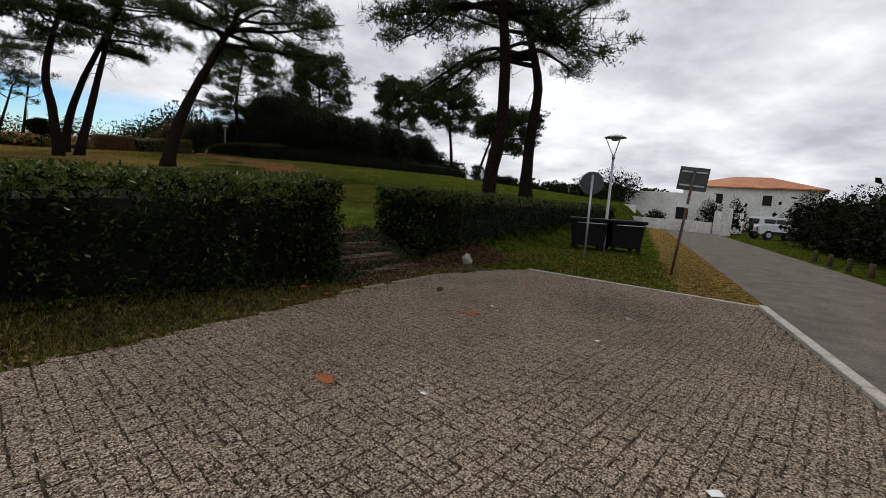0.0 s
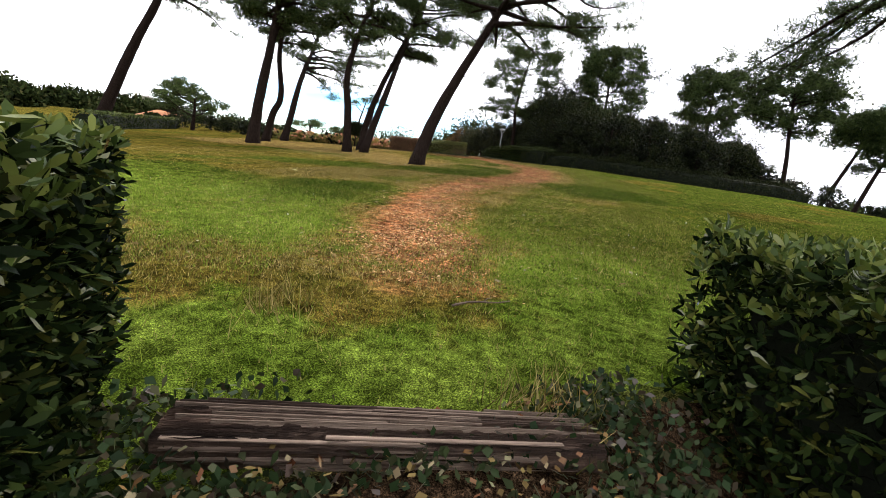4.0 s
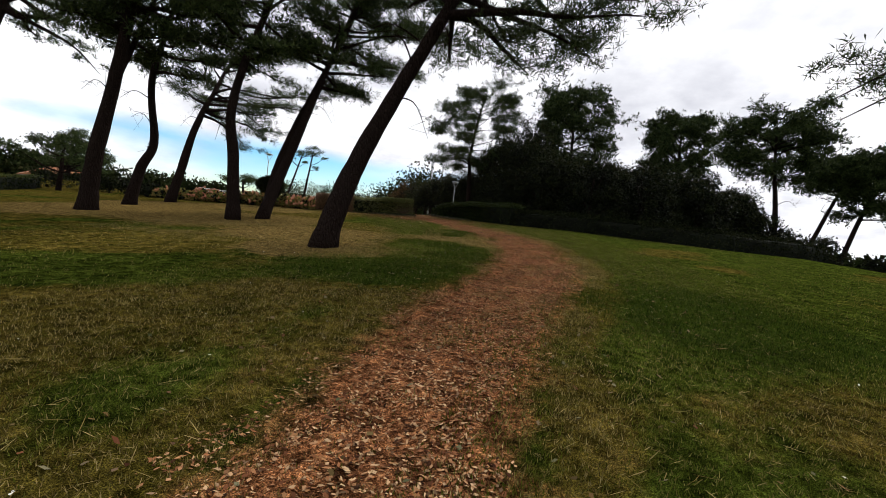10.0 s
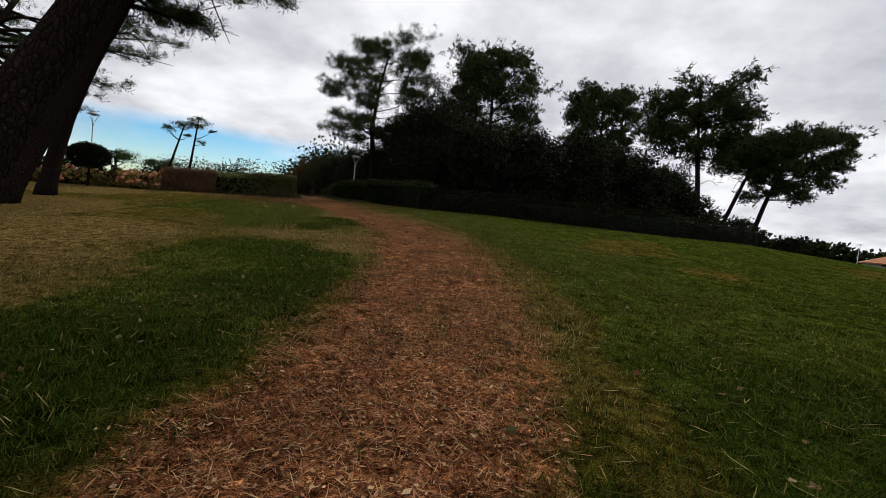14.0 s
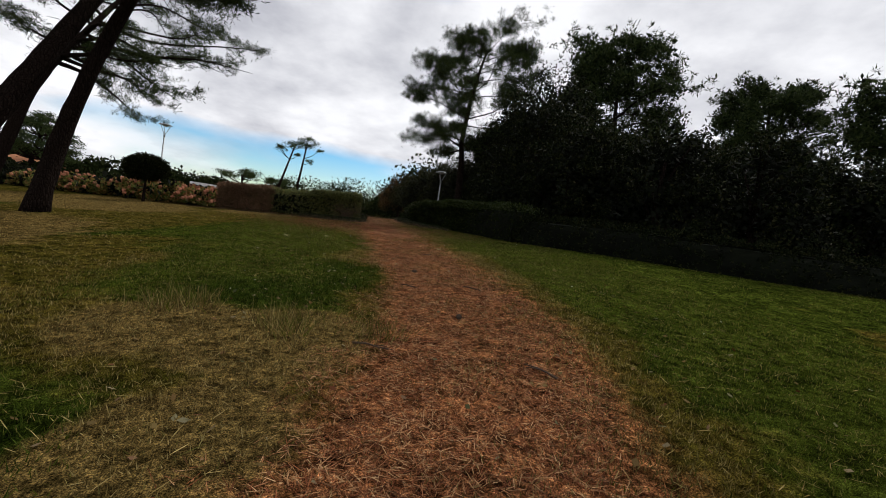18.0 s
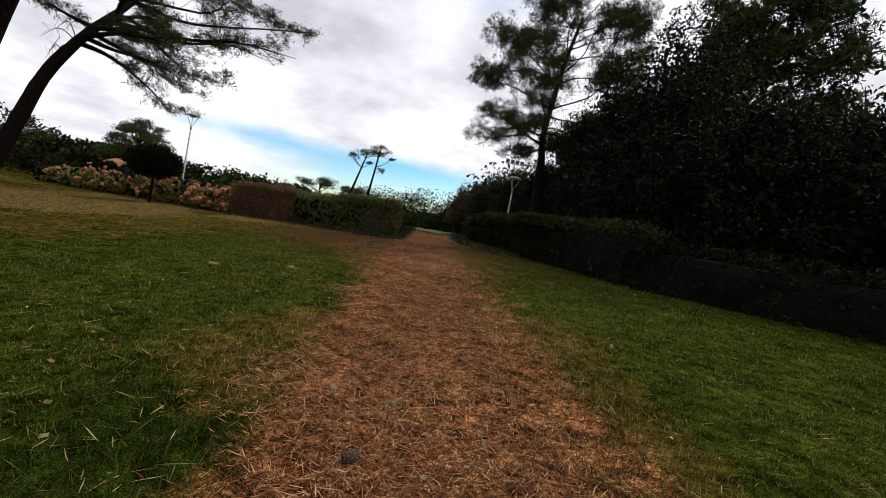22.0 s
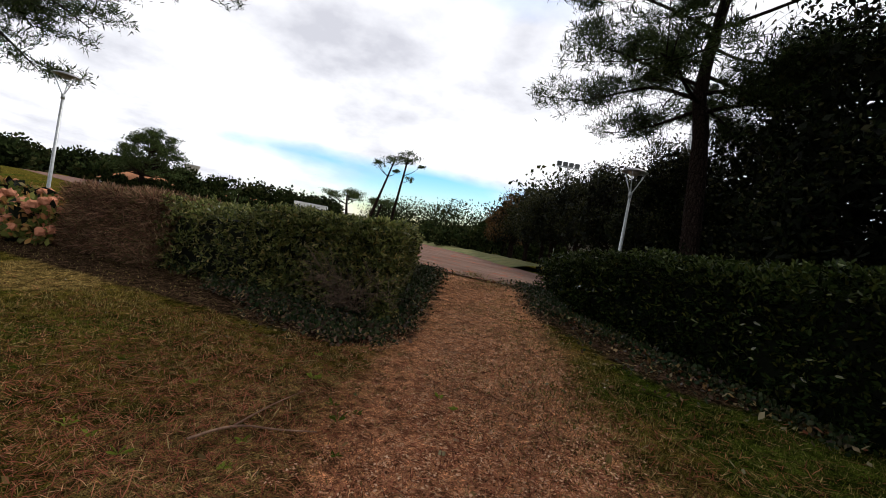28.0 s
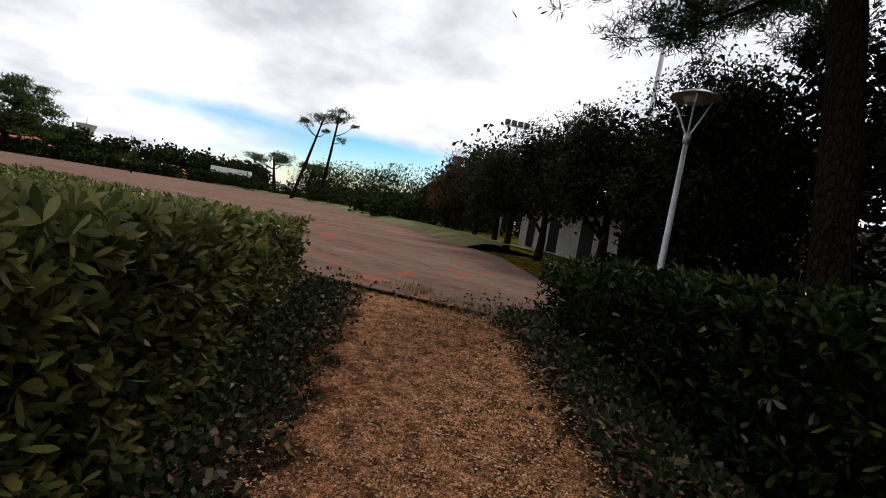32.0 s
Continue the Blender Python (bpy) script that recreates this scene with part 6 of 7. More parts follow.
far_pine((-60.4, 45.6, H(-60, 45.6)), (-60.1, 45.6, 7.4), 0.3, 4.6, "low broad pine at the park's far side", 609, 0.45, 8)
far_pine((-70, 146, FZ), (-70, 146, 15), 0.4, 4.5, "small rounded pine far behind the field", 606, 0.4)
far_pine((-62, 152, FZ), (-62, 152, 12), 0.4, 5, "small rounded pine far behind the field", 607, 0.4)
M_FARLEAF = leafy("far_leaf", ((0.007, 0.011, 0.004), (0.013, 0.02, 0.006), (0.024, 0.034, 0.01), (0.034, 0.034, 0.012)), 0.9, 0.05, 0.02)


def far_wood(points, tall, n, seed, label, size=(1.1, 0.7)):
    """A belt of trees far off, with an uneven top."""
    rng = np.random.default_rng(seed)
    line = spline(points, 80)
    blobs = []
    for k in range(n):
        p = line[rng.integers(0, 80)] + rng.normal(0, 1.6, 2)
        low = H(p[0], p[1])
        h = tall * rng.uniform(0.55, 1.1)
        m = 260
        q = unit_dirs(rng, m)
        c = np.array([p[0], p[1], low + h * 0.55])
        blobs.append(c + q * (rng.uniform(0.2, 1, m) ** 0.5)[:, None] * [h * 0.5, h * 0.5, h * 0.48])
        foot = rng.normal(0, h * 0.28, (m // 3, 3))
        foot[:, 2] = rng.uniform(0, h * 0.4, m // 3)
        blobs.append(foot + [p[0], p[1], low])
    at = np.concatenate(blobs)
    at = at[at[:, 2] > height(at[:, 0], at[:, 1])]
    return tagged(polys("far_trees", leaf_quads(rng, at, *size, up=0.4), 4, M_FARLEAF), label, "trees", kind="stuff")


far_wood([(-150, 165), (-115, 160), (-85, 148), (-64, 134), (-50, 118), (-44, 104)], 13.0, 130, 650, "dense dark wood behind the playing field", (0.7, 0.45))
far_wood([(-190, 60), (-165, 95), (-150, 125), (-150, 150)], 8.5, 90, 651, "trees behind the houses at the field's end", (1.3, 0.8))
far_wood([(-110, 20), (-120, 45), (-140, 75), (-170, 90)], 3.6, 60, 652, "dark trees at the park's far side", (1.2, 0.8))
far_wood([(-119, 72), (-117, 88), (-117.5, 100), (-119, 112)], 2.4, 60, 655, "low bushes in front of the far houses", (0.7, 0.45))
far_wood([(30, 120), (60, 118), (95, 100), (120, 70)], 5.5, 60, 653, "low trees beyond the lawn", (1.0, 0.7))
far_wood([(40, 85), (60, 92), (85, 80), (110, 55)], 4.0, 40, 654, "low trees beyond the road", (0.9, 0.6))

far_wood([(-128, 116), (-100, 112), (-72, 108), (-56, 96), (-42, 85)], 3.2, 70, 656, "bushes along the far edge of the field", (0.5, 0.3))
# a low grass bank round the far side of the field
edge = spline([(-134, 112.5), (-100, 110), (-72, 104.5), (-58, 92.5), (-40, 80.5), (-29, 70)], 60)
bank_v, bank_f = [], []
for i, (x, y) in enumerate(edge):
    d = edge[min(i + 1, 59)] - edge[max(i - 1, 0)]
    nrm = np.array([d[1], -d[0]]) / np.linalg.norm(d)
    for off, up in ((-1.2, -0.1), (0.2, 0.32), (1.6, 0.45), (4.0, 0.3)):
        q = np.array([x, y]) - nrm * off * 1.0
        bank_v.append((q[0], q[1], FZ + up + 0.05 * math.sin(i * 1.7)))
for i in range(59):
    for j in range(3):
        bank_f.append((i * 4 + j, i * 4 + j + 1, i * 4 + j + 5, i * 4 + j + 4))
tagged(raw("grass_bank", bank_v, bank_f, M_DRYGRASS, None, "", True), "low olive grass bank along the playing field", "ground", kind="structure")
house("hut", -124.5, 121.5, 9, 7, 4.4, 4.5, 52, "small white flat-roofed changing hut beside the field", False, FZ, ((-2.8, 1.6, 1.4, 1.2), (0.2, 1.0, 1.2, 2.0), (2.8, 1.6, 1.4, 1.2)))
house("far_house", -124, 80, 14, 9, 3.0, 5.4, 70, "far house with an orange tiled roof", True, FZ - 1.9)
house("far_house", -126, 96, 12, 9, 2.2, 4.2, 60, "far house with an orange tiled roof", True, FZ - 1.9)
house("far_house", -127, 107, 13, 9, 2.6, 4.6, 55, "far house with an orange tiled roof", True, FZ - 1.9)
house("far_house", 52, 97, 14, 9, 2.4, 4.4, -30, "low house with an orange tiled roof beyond the lawn", True, 2.2)
tower = thing("water_tower", (-207, 121, FZ), "pale concrete water tower far off", "tower")
bm = bmesh.new()
bmesh.ops.create_cone(bm, cap_ends=True, segments=24, radius1=1.8, radius2=3.0, depth=4, matrix=Matrix.Translation((0, 0, 10.5)))
part("tank", bm, M_CONC, tower)
bm = bmesh.new()
bmesh.ops.create_cone(bm, cap_ends=True, segments=20, radius1=1.8, radius2=1.7, depth=9.2, matrix=Matrix.Translation((0, 0, 4.1)))
part("shaft", bm, M_CONC, tower)
tube("aerial", [(0, 0, 12.4), (0, 0, 15)], [0.15, 0.08], M_METAL, tower, 6)


def floodlight(x, y, tall, label, r=0.28, turn=0):
    root = thing("floodlight_mast", (x, y, FZ), label, "floodlight", "floodlight masts", turn=turn)
    tube("pole", [(0, 0, -0.2), (0, 0, tall)], [r, r * 0.6], M_METAL, root, 12)
    part("crossbar", boxed(-1.5, -0.08, tall - 0.3, 1.5, 0.08, tall - 0.15, 0.01), M_METAL, root)
    for k in range(4):
        part("lamp_head", boxed(-1.5 + k * 0.8, -0.3, tall - 0.15, -0.95 + k * 0.8, 0.22, tall + 0.4, 0.03), M_SIGNBACK, root)


floodlight(-25.6, 92.5, 19.5, "tall grey floodlight mast behind the wood", 0.3, 30)
floodlight(-78, 187, 31, "tall floodlight mast far beyond the field", 0.5, 20)
floodlight(-74, 190, 28, "tall floodlight mast far beyond the field", 0.5, 20)
floodlight(-41, 101, 13.5, "slim grey mast behind the wood", 0.2, 40)

# the low building behind the wood
M_GREYWALL = grained("stained_render", (0.26, 0.25, 0.24), (0.5, 0.49, 0.47), 2, 0.9, 0.3, 0.01)
clubhouse = thing("clubhouse", (-26, 77.5, FZ), "long low clubhouse with pale stained walls behind trees", "building", turn=-51)
part("wall", boxed(-11, 0, -0.3, 11, 7, 2.9, 0.02), M_GREYWALL, clubhouse)
part("roof", boxed(-11.5, -0.6, 2.9, 11.5, 7.5, 3.15, 0.02), M_CONC, clubhouse)
for k, wx in enumerate((-8.5, -4.2, 0.4, 4.6, 8.8)):
    o = part("opening", boxed(wx - 0.8, -0.03, 0.1, wx + 0.8, 0.1, 2.3, 0.01), M_DARK, clubhouse)
stand = thing("grandstand", (-4, 74, 4.5), "low pale building behind the wood", "building", turn=6)
part("wall", boxed(-14, 0, -0.6, 17, 6, 3.0, 0.02), M_WHITE, stand)
part("roof", boxed(-14.6, -0.7, 3.0, 17.6, 6.6, 3.25, 0.02), M_CONC, stand)
house("gabled_house", 9, 92, 11, 8, 3.2, 5.6, 8, "pale gabled house glimpsed under the trees", True, 4.3)

# trees along the field in front of the clubhouse
frng = np.random.default_rng(31)
M_FIELDTREE = leafy("field_tree_leaf", ((0.01, 0.014, 0.005), (0.022, 0.026, 0.008), (0.045, 0.04, 0.014)), 0.6, 0.15, 0.04, 0.3)
M_BROWNING = leafy("browning_leaf", ((0.02, 0.02, 0.006), (0.07, 0.038, 0.012), (0.12, 0.055, 0.02), (0.03, 0.03, 0.008)), 0.7, 0.15, 0.05)
for k in range(9):
    t = k / 8
    x, y = -42 + 21.5 * t + frng.uniform(-0.5, 0.5), 89.5 - 25.5 * t + frng.uniform(-0.5, 0.5)
    broadleaf(x, y, 5.6 + frng.uniform(-0.5, 0.8), 5.4, 700 + k, "spreading dark tree beside the playing field" if k > 2 else "spreading tree with browning leaves beside the playing field", M_BROWNING if k < 3 else M_FIELDTREE, 14000 if k > 4 else 8000, (0.1, 0.06) if k > 4 else (0.15, 0.09), "field trees", 0.17, 0.42)

# ---------------------------------------------------------------- along the road
M_CARWHITE = grained("white_car_paint", (0.6, 0.61, 0.62), (0.7, 0.71, 0.72), 3, 0.3, 0.02, 0.001)
M_GLASSDARK = material("car_glass", (0.01, 0.012, 0.014), 0.08, 0.0, 0.6)
M_TYRE = grained("tyre_rubber", (0.01, 0.01, 0.01), (0.025, 0.025, 0.025), 10, 0.85)
car = thing("off_road_car", (31.2, 29.6, 0), "white boxy off-road car with a spare wheel on its tail", "car", turn=-8)
bm = bmesh.new()
prof = [(-2.1, 0.45), (-2.15, 1.0), (-2.05, 1.12), (-1.85, 1.78), (0.35, 1.8), (0.85, 1.18), (2.0, 1.05), (2.15, 0.85), (2.15, 0.45)]
vs = [[bm.verts.new((x, s * (0.83 if z < 1.2 else 0.7), z)) for x, z in prof] for s in (-1, 1)]
for i in range(len(prof)):
    j = (i + 1) % len(prof)
    bm.faces.new((vs[0][i], vs[0][j], vs[1][j], vs[1][i]))
bm.faces.new(vs[0])
bm.faces.new(list(reversed(vs[1])))
bmesh.ops.recalc_face_normals(bm, faces=bm.faces[:])
bmesh.ops.bevel(bm, geom=bm.edges[:], offset=0.04, segments=2, affect="EDGES")
part("body", bm, M_CARWHITE, car)
for s in (-1, 1):
    for x0, x1 in ((-1.72, -0.85), (-0.78, -0.05), (0.02, 0.5)):
        part("side_window", boxed(x0, s * 0.79 - 0.02, 1.2, x1, s * 0.79 + 0.02, 1.62, 0.01), M_GLASSDARK, car).matrix_basis = pose(0, 0, 0)
    part("sill", boxed(-1.1, s * 0.83 - 0.03, 0.42, 1.2, s * 0.83 + 0.03, 0.66, 0.02), M_TYRE, car)
    for wx in (-1.3, 1.35):
        bm = bmesh.new()
        bmesh.ops.create_cone(bm, cap_ends=True, segments=24, radius1=0.37, radius2=0.37, depth=0.24, matrix=pose(wx, s * 0.76, 0.37, 90))
        w = part("tyre", bm, M_TYRE, car)
        bm = bmesh.new()
        bmesh.ops.create_cone(bm, cap_ends=True, segments=18, radius1=0.21, radius2=0.2, depth=0.27, matrix=pose(wx, s * 0.76, 0.37, 90))
        part("rim", bm, M_METAL, w)
part("rear_window", boxed(-2.03, -0.55, 1.2, -1.95, 0.55, 1.62, 0.01), M_GLASSDARK, car)
bm = bmesh.new()
bmesh.ops.create_cone(bm, cap_ends=True, segments=24, radius1=0.36, radius2=0.36, depth=0.22, matrix=pose(-2.26, 0.1, 0.98, 0, 90))
spare = part("spare_wheel", bm, M_TYRE, car)
bm = bmesh.new()
bmesh.ops.create_cone(bm, cap_ends=True, segments=18, radius1=0.2, radius2=0.2, depth=0.25, matrix=pose(-2.27, 0.1, 0.98, 0, 90))
part("rim", bm, M_METAL, spare)
M_RED = material("tail_light", (0.4, 0.02, 0.02), 0.3)
for s in (-1, 1):
    part("tail_light", boxed(-2.2, s * 0.72 - 0.06, 0.75, -2.1, s * 0.72 + 0.06, 1.0, 0.01), M_RED, car)
part("bumper", boxed(-2.28, -0.8, 0.45, -2.1, 0.8, 0.62, 0.03), M_TYRE, car)


def wall_run(name, a, b, tall, label, thick=0.25, mat=None, z=0.0):
    a, b = np.array(a, float), np.array(b, float)
    length = float(np.linalg.norm(b - a))
    ob = part(name, boxed(0, -thick / 2, -0.3, length, thick / 2, tall, 0.02), mat or M_WHITE)
    ob.matrix_basis = pose(a[0], a[1], z, 0, 0, math.degrees(math.atan2(b[1] - a[1], b[0] - a[0])))
    return tagged(ob, label, "wall", kind="structure")


wall_run("garden_wall", (24.5, 41), (28.5, 33.5), 1.0, "low white rendered garden wall along the road")
wall_run("garden_wall", (27.6, 44), (24.5, 41.2), 2.2, "white rendered wall of a drive")
gate = part("gate_pillar", boxed(-0.3, -0.3, -0.2, 0.3, 0.3, 2.3, 0.03), M_WHITE)
gate.matrix_basis = pose(28.1, 31.4, 0, 0, 0, 20)
tagged(gate, "white rendered gate pillar beside the road", "pillar")
wall_run("garden_wall", (28.4, 33.0), (35.5, 38), 2.0, "white rendered wall beside the gate")
for k, (x, y, r, h) in enumerate(((31.5, 35.0, 1.2, 2.6), (27.0, 39.5, 1.3, 1.9), (24.2, 43.5, 2.6, 4.0), (27.5, 46, 2.4, 3.6), (22.3, 46.5, 2.2, 2.6), (36, 33, 1.5, 2.6), (34.0, 40.5, 1.6, 3.6), (38.5, 42, 1.4, 4.0))):
    shrub("garden_shrub", x, y, r, r, h, M_BROAD, "dark garden shrub by the white walls", 740 + k, 1600, (0.16, 0.09), "shrub", "garden shrubs")
for k in range(16):
    x, y = road_pt(-2.0 + k * 1.9, 6.5 + 0.09 * k + 0.4 * (k % 2))
    shrub("roadside_bush", x, y, 1.9, 1.9, 3.0 + 0.8 * ((k * 7) % 3) / 2, M_BROAD, "overgrown dark bush along the road", 760 + k, 3600, (0.13, 0.07), "shrub", "roadside bushes")
for k in range(7):
    x, y = road_pt(3.5 + k * 1.6, 4.55)
    post = tube("wooden_post", [(0, 0, -0.15), (0, 0, 0.42), (0, 0, 0.46)], [0.075, 0.075, 0.06], M_TWIG, None, 10)
    post.matrix_basis = pose(x, y, 0)
    tagged(post, "short round wooden post along the road verge", "post", "verge posts")
# litter and leaves on the parking, twigs on the path
M_PAPER = material("pale_paper", (0.6, 0.6, 0.57), 0.8)
for k, (x, y, s) in enumerate(((1.75, 0.75, 0.045), (2.4, 3.4, 0.035), (1.5, 4.9, 0.035), (0.2, 2.0, 0.03), (3.4, 4.4, 0.035))):
    ob = part("scrap_of_paper", boxed(-s, -s * 0.6, 0, s, s * 0.6, 0.006, 0.002), M_PAPER)
    ob.matrix_basis = pose(x, y, 0.035, 4, 3, 40 * k)
    tagged(ob, "small pale scrap lying on the gravel", "litter", "scraps on the parking")
for k, (x, y, l, a) in enumerate(((-9.95, 38.6, 0.5, -30), (-10.9, 37.9, 0.45, -20), (-9.7, 34.9, 0.45, 10), (-12.6, 42.1, 0.3, 70), (-1.9, 10.4, 0.7, 60), (-8.0, 35.3, 0.4, 150), (0.85, 5.6, 0.14, 10))):
    rng = np.random.default_rng(800 + k)
    pts = [(-l / 2, 0, 0), (-l / 6, 0.03 * l, 0.02), (l / 6, -0.03 * l, 0.015), (l / 2, 0.02, 0.01)]
    root = thing("fallen_stick", (x, y, float(ground_at(np.array([x]), np.array([y]))[0]) + 0.02), "dry fallen stick lying on the ground", "stick", "fallen sticks", turn=a)
    tube("stem", spline(pts, 8), np.linspace(0.012, 0.005, 8), M_TWIG, root, 6)
    tube("side_twig", [(0, 0, 0.015), (l * 0.15, l * 0.12, 0.02), (l * 0.3, l * 0.2, 0.01)], [0.007, 0.005, 0.003], M_TWIG, root, 5)
# a forked branch among needles and small weeds beside the path
M_BRANCH = grained("dry_branch", (0.09, 0.045, 0.03), (0.3, 0.18, 0.12), 14, 0.9)
fork = thing("fallen_branch", (-19.84, 48.2, float(ground_at(np.array([-19.84]), np.array([48.2]))[0]) + 0.03), "forked dry pine branch lying on needle litter", "branch")
tube("stem", spline([(0.0, -0.32, 0.0), (0.0, -0.12, 0.02), (0.06, 0.04, 0.03), (0.22, 0.2, 0.03), (0.4, 0.4, 0.04)], 14), np.linspace(0.011, 0.005, 14), M_BRANCH, fork, 8)
tube("side_twig", spline([(0.02, -0.05, 0.02), (-0.06, 0.2, 0.05), (-0.15, 0.45, 0.06), (-0.22, 0.72, 0.07)], 12), np.linspace(0.008, 0.003, 12), M_BRANCH, fork, 8, label="paler side shoot")
weeds = np.random.default_rng(91)
for k in range(30):
    x, y = weeds.normal(-19.9, 1.1), weeds.normal(48.2, 1.1)
    if to_line(np.array([x]), np.array([y]), ((-26.2, 49.9), (-21.7, 50.9), (-24.5, 56.2)))[0] < 1.4:
        continue
    leaves = int(weeds.integers(5, 9))
    a = np.linspace(0, 2 * math.pi, leaves, endpoint=False) + weeds.uniform(0, 6)
    out = np.column_stack([np.cos(a), np.sin(a), weeds.uniform(0.25, 0.7, leaves)])
    out /= np.linalg.norm(out, axis=1)[:, None]
    root = thing("weed", (x, y, float(ground_at(np.array([x]), np.array([y]))[0]) + 0.004), "small green weed among pine needles", "weed", "weeds by the path")
    for corners in leaf_blades(weeds, np.zeros((leaves, 3)), weeds.uniform(0.05, 0.1), 0.026, out):
        raw("leaf", [tuple(q) for q in corners], [(0, 1, 2, 3), (0, 3, 4, 5)], M_CLOVER if k % 3 else M_DEEP, root)
# fallen pine cones, maple leaves and pale tufts of dry grass
def pine_cone(x, y, z, turn):
    root = thing("pine_cone", (x, y, z), "dark open pine cone lying on the ground", "pine cone", "pine cones", turn=turn)
    bm = bmesh.new()
    bmesh.ops.create_icosphere(bm, subdivisions=2, radius=1.0, matrix=Matrix.Diagonal((0.05, 0.032, 0.03, 1)))
    part("core", bm, M_TWIG, root)
    for ring in range(6):
        for j in range(7):
            a = 2 * math.pi * (j + 0.5 * (ring % 2)) / 7
            r = 0.034 * math.sin(math.pi * (ring + 1) / 7.5)
            b = boxed(-0.008, -0.01, -0.003, 0.008, 0.012, 0.004)
            part("scale", b, M_TWIG, root).matrix_basis = pose(-0.045 + ring * 0.017, math.cos(a) * r, math.sin(a) * r, math.degrees(a) - 90, 0, 0)


for x, y, turn in ((0.83, 5.85, 30), (-11.56, 39.35, 70), (-9.4, 36.6, 130)):
    z = float(ground_at(np.array([x]), np.array([y]))[0]) if on_lawn(np.array([[x, y]]))[0] else 0.03
    pine_cone(x, y, z + 0.035, turn)
for k, (x, y) in enumerate(((1.08, 4.42), (1.16, 4.5), (0.98, 4.52), (-0.56, 2.21), (-0.62, 2.28), (-1.35, 5.56), (-1.47, 4.81), (-0.95, 5.25), (2.6, 6.6), (3.4, 7.2))):
    bm = bmesh.new()
    tips = []
    for j in range(10):
        a, r = 2 * math.pi * j / 10, (0.085 if j % 2 == 0 else 0.04)
        tips.append(bm.verts.new((math.cos(a) * r, math.sin(a) * r, 0.02 if j % 2 == 0 else 0.004)))
    mid_v = bm.verts.new((0, 0, 0))
    for j in range(10):
        bm.faces.new((mid_v, tips[j], tips[(j + 1) % 10]))
    ob = part("maple_leaf", bm, M_RUST)
    ob.matrix_basis = pose(x, y, 0.036 if not 0.1 < (x - EDGE[0]) * UPHILL[0] + (y - EDGE[1]) * UPHILL[1] else H(x, y) + 0.05, 6, 4, k * 77)
    tagged(ob, "orange-red fallen maple leaf", "leaf", "maple leaves")
M_PALEGREEN = leafy("pale_sprig", ((0.3, 0.32, 0.16), (0.42, 0.42, 0.22), (0.5, 0.4, 0.16)), 0.7, 0.2, 0.05)
for k, (x, y, r) in enumerate(((-12.85, 43.37, 0.14), (-16.67, 42.72, 0.12), (-17.38, 41.63, 0.15), (-11.4, 17.2, 0.16))):
    rng = np.random.default_rng(880 + k)
    d = unit_dirs(rng, 46, 0.35) * [1, 1, 0.35]
    z = float(ground_at(np.array([x]), np.array([y]))[0])
    ob = polys("needle_sprig", needle_tris(rng, np.zeros((46, 3)) + [0, 0, 0.02], r, 0.008, d), 3, M_PALEGREEN)
    ob.matrix_basis = pose(x, y, z + 0.03, 0, 0, 40 * k)
    tagged(ob, "pale fallen sprig of pine needles on the ground", "sprig", "needle sprigs")
# timber edging along the parking
M_EDGING = grained("pale_worn_timber", (0.12, 0.095, 0.07), (0.34, 0.28, 0.21), 4, 0.9, 0.8, 0.02, (1.2, 14, 14))
for x0, y0, x1, y1 in ((-0.78, 5.5, -0.5, 5.8), (-0.44, 5.86, -0.1, 6.22), (0.08, 6.4, 0.52, 6.9), (0.54, 6.92, 1.0, 7.42)):
    l = math.hypot(x1 - x0, y1 - y0)
    bm = boxed(0, -0.045, -0.08, l, 0.045, 0.045, 0.012)
    for v in bm.verts:
        v.co += Vector((noise.noise(v.co * 7 + Vector((x0, y0, 0))) * 0.03, noise.noise(v.co * 9 + Vector((y0, x0, 3))) * 0.016, -0.02 * abs(noise.noise(v.co * 5 + Vector((x1, 0, 0))))))
    ob = part("edging_board", bm, M_EDGING)
    ob.matrix_basis = pose(x0, y0, 0, 0, 0, math.degrees(math.atan2(y1 - y0, x1 - x0)))
    tagged(ob, "pale worn timber edging along the parking", "edging", "parking edging", "structure")
# setts of the parking: the nearest ones singly, the rest joined
def in_outline(x, y, outline):
    inside = np.zeros(np.shape(x), bool)
    for (x1, y1), (x2, y2) in zip(outline, outline[1:] + outline[:1]):
        inside ^= ((y1 > y) != (y2 > y)) & (x < (x2 - x1) * (y - y1) / (y2 - y1 + 1e-12) + x1)
    return inside


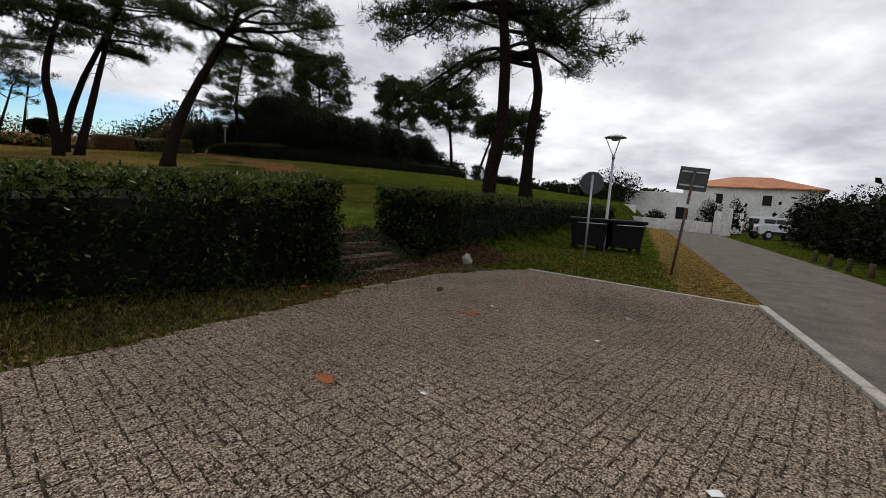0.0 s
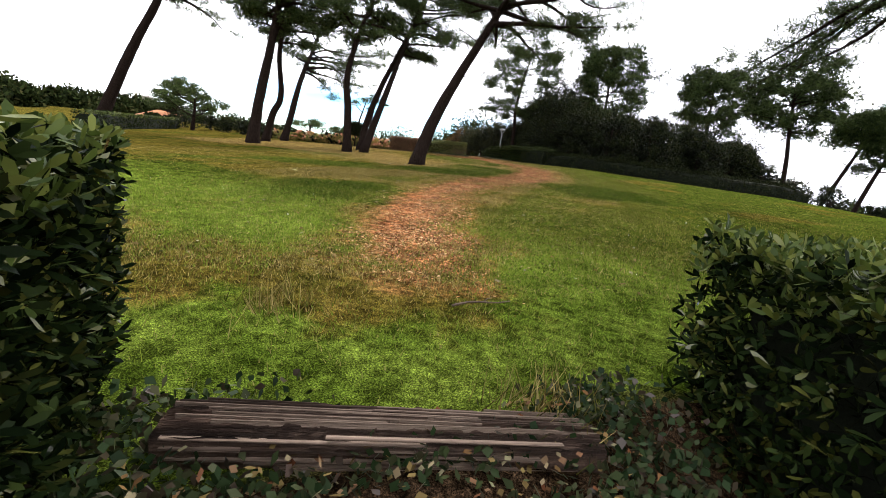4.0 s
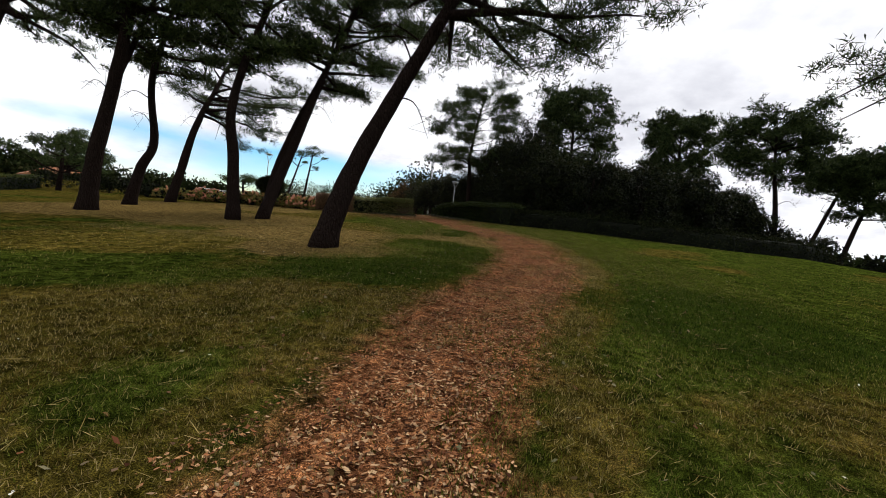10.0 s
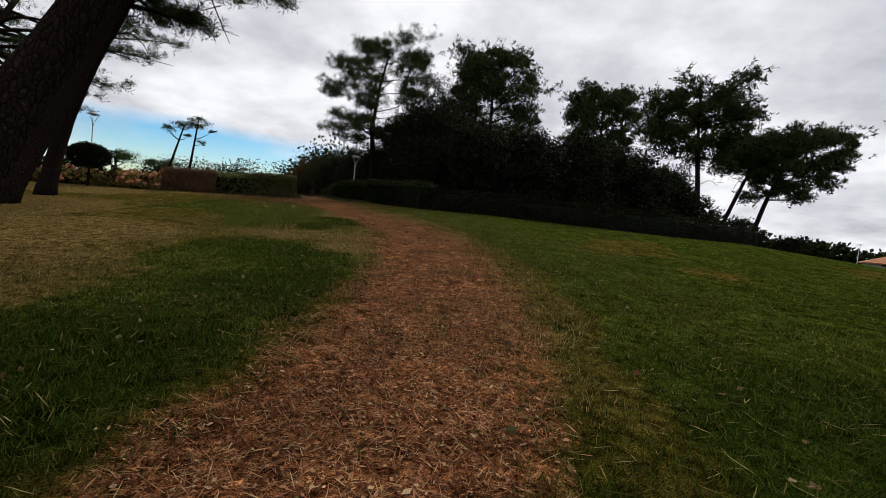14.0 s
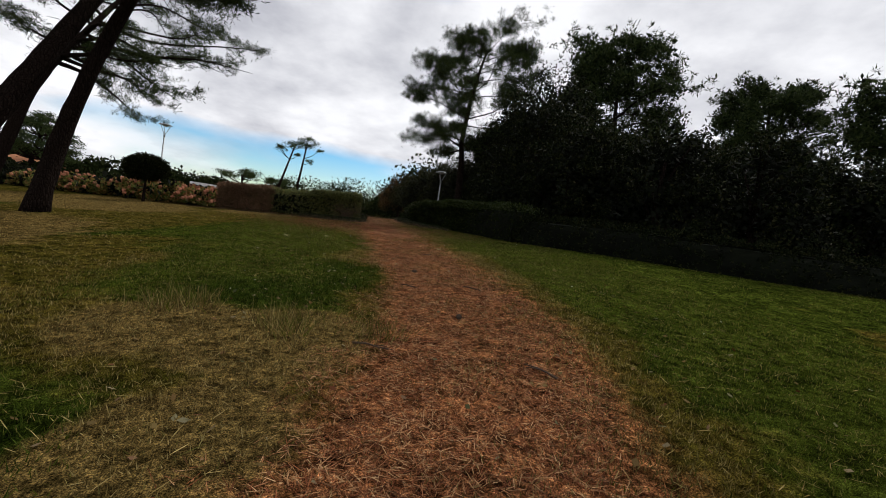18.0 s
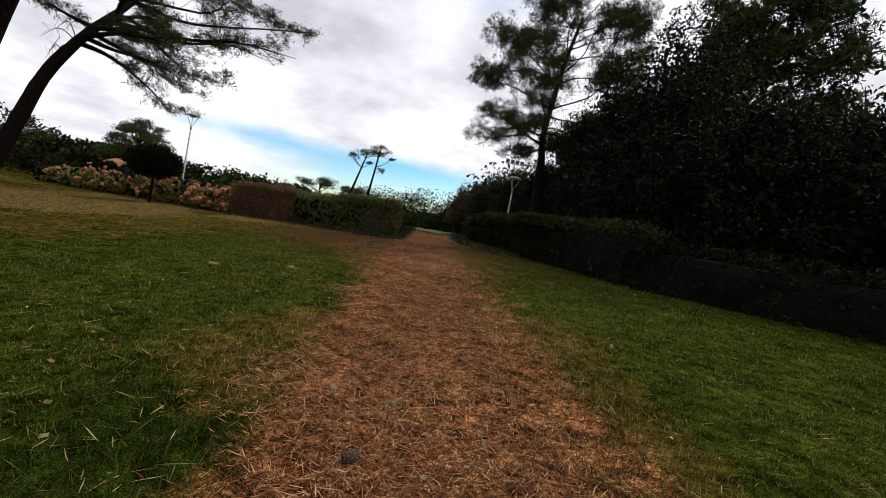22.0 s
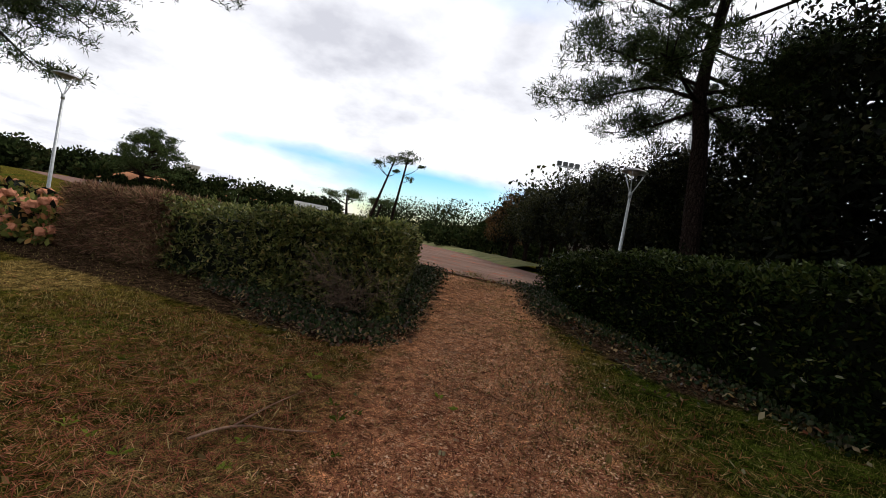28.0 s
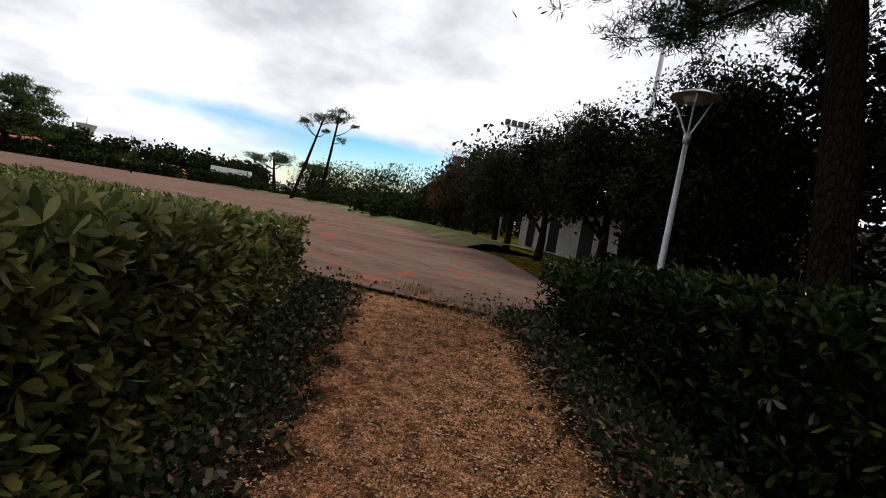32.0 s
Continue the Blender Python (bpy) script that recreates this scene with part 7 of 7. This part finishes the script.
PITCH, TURN = 0.1, radians(40)
ga, gb = np.meshgrid(np.arange(-140, 140), np.arange(-140, 140))
ga, gb = ga.ravel() * PITCH, gb.ravel() * PITCH
sx, sy = ga * math.cos(TURN) - gb * math.sin(TURN), ga * math.sin(TURN) + gb * math.cos(TURN) + 2.0
ga_j = np.random.default_rng(31).normal(0, 0.005, (2, len(sx)))
sx, sy = sx + ga_j[0], sy + ga_j[1]
held = in_outline(sx, sy, parking_outline) & (sy > -4.5) & (sx > -7.5)
sx, sy = sx[held], sy[held]
sett_rng = np.random.default_rng(909)


def sett_corners(rng):
    """A sett's outer corners and its slightly smaller top, uneven."""
    out = []
    for grow, z in ((0.505, 0.006), (0.49, 0.027), (0.44, 0.032)):
        for px, py in ((-1, -1), (1, -1), (1, 1), (-1, 1)):
            out.append(((px * grow + rng.uniform(-0.075, 0.075)) * PITCH * 0.95, (py * grow + rng.uniform(-0.075, 0.075)) * PITCH * 0.95, z + rng.uniform(-0.0015, 0.0015)))
    return out


SETT_FACES = [(8, 9, 10, 11)] + [(r + k, r + (k + 1) % 4, r + 4 + (k + 1) % 4, r + 4 + k) for r in (0, 4) for k in range(4)]
kinds = []
for k in range(8):
    me = bpy.data.meshes.new("paving_sett")
    me.from_pydata(sett_corners(sett_rng), [], SETT_FACES)
    me.update()
    me.materials.append(M_GRAVEL)
    kinds.append(me)
order = np.argsort(np.hypot(sx + 0.4, sy - 4.6))
for i in order[:300]:
    ob = new("paving_sett", kinds[int(sett_rng.integers(0, 8))])
    ob.parent = parking
    ob.matrix_basis = pose(sx[i], sy[i], sett_rng.uniform(-0.002, 0.002), sett_rng.uniform(-0.8, 0.8), sett_rng.uniform(-0.8, 0.8), 40 + sett_rng.uniform(-2.5, 2.5) + 90 * int(sett_rng.integers(0, 4)))
rest_v, rest_f = [], []
ct, st = math.cos(TURN), math.sin(TURN)
shapes = [np.array(sett_corners(sett_rng)) for k in range(24)]
for i in order[300:]:
    q = shapes[int(sett_rng.integers(0, 24))]
    k = len(rest_v)
    rest_v += list(zip(q[:, 0] * ct - q[:, 1] * st + sx[i], q[:, 0] * st + q[:, 1] * ct + sy[i], q[:, 2] + sett_rng.uniform(-0.002, 0.002)))
    rest_f += [tuple(k + n for n in f) for f in SETT_FACES]
rest = raw("paving_setts", rest_v, rest_f, M_GRAVEL, parking)
tagged(rest, kind="stuff")
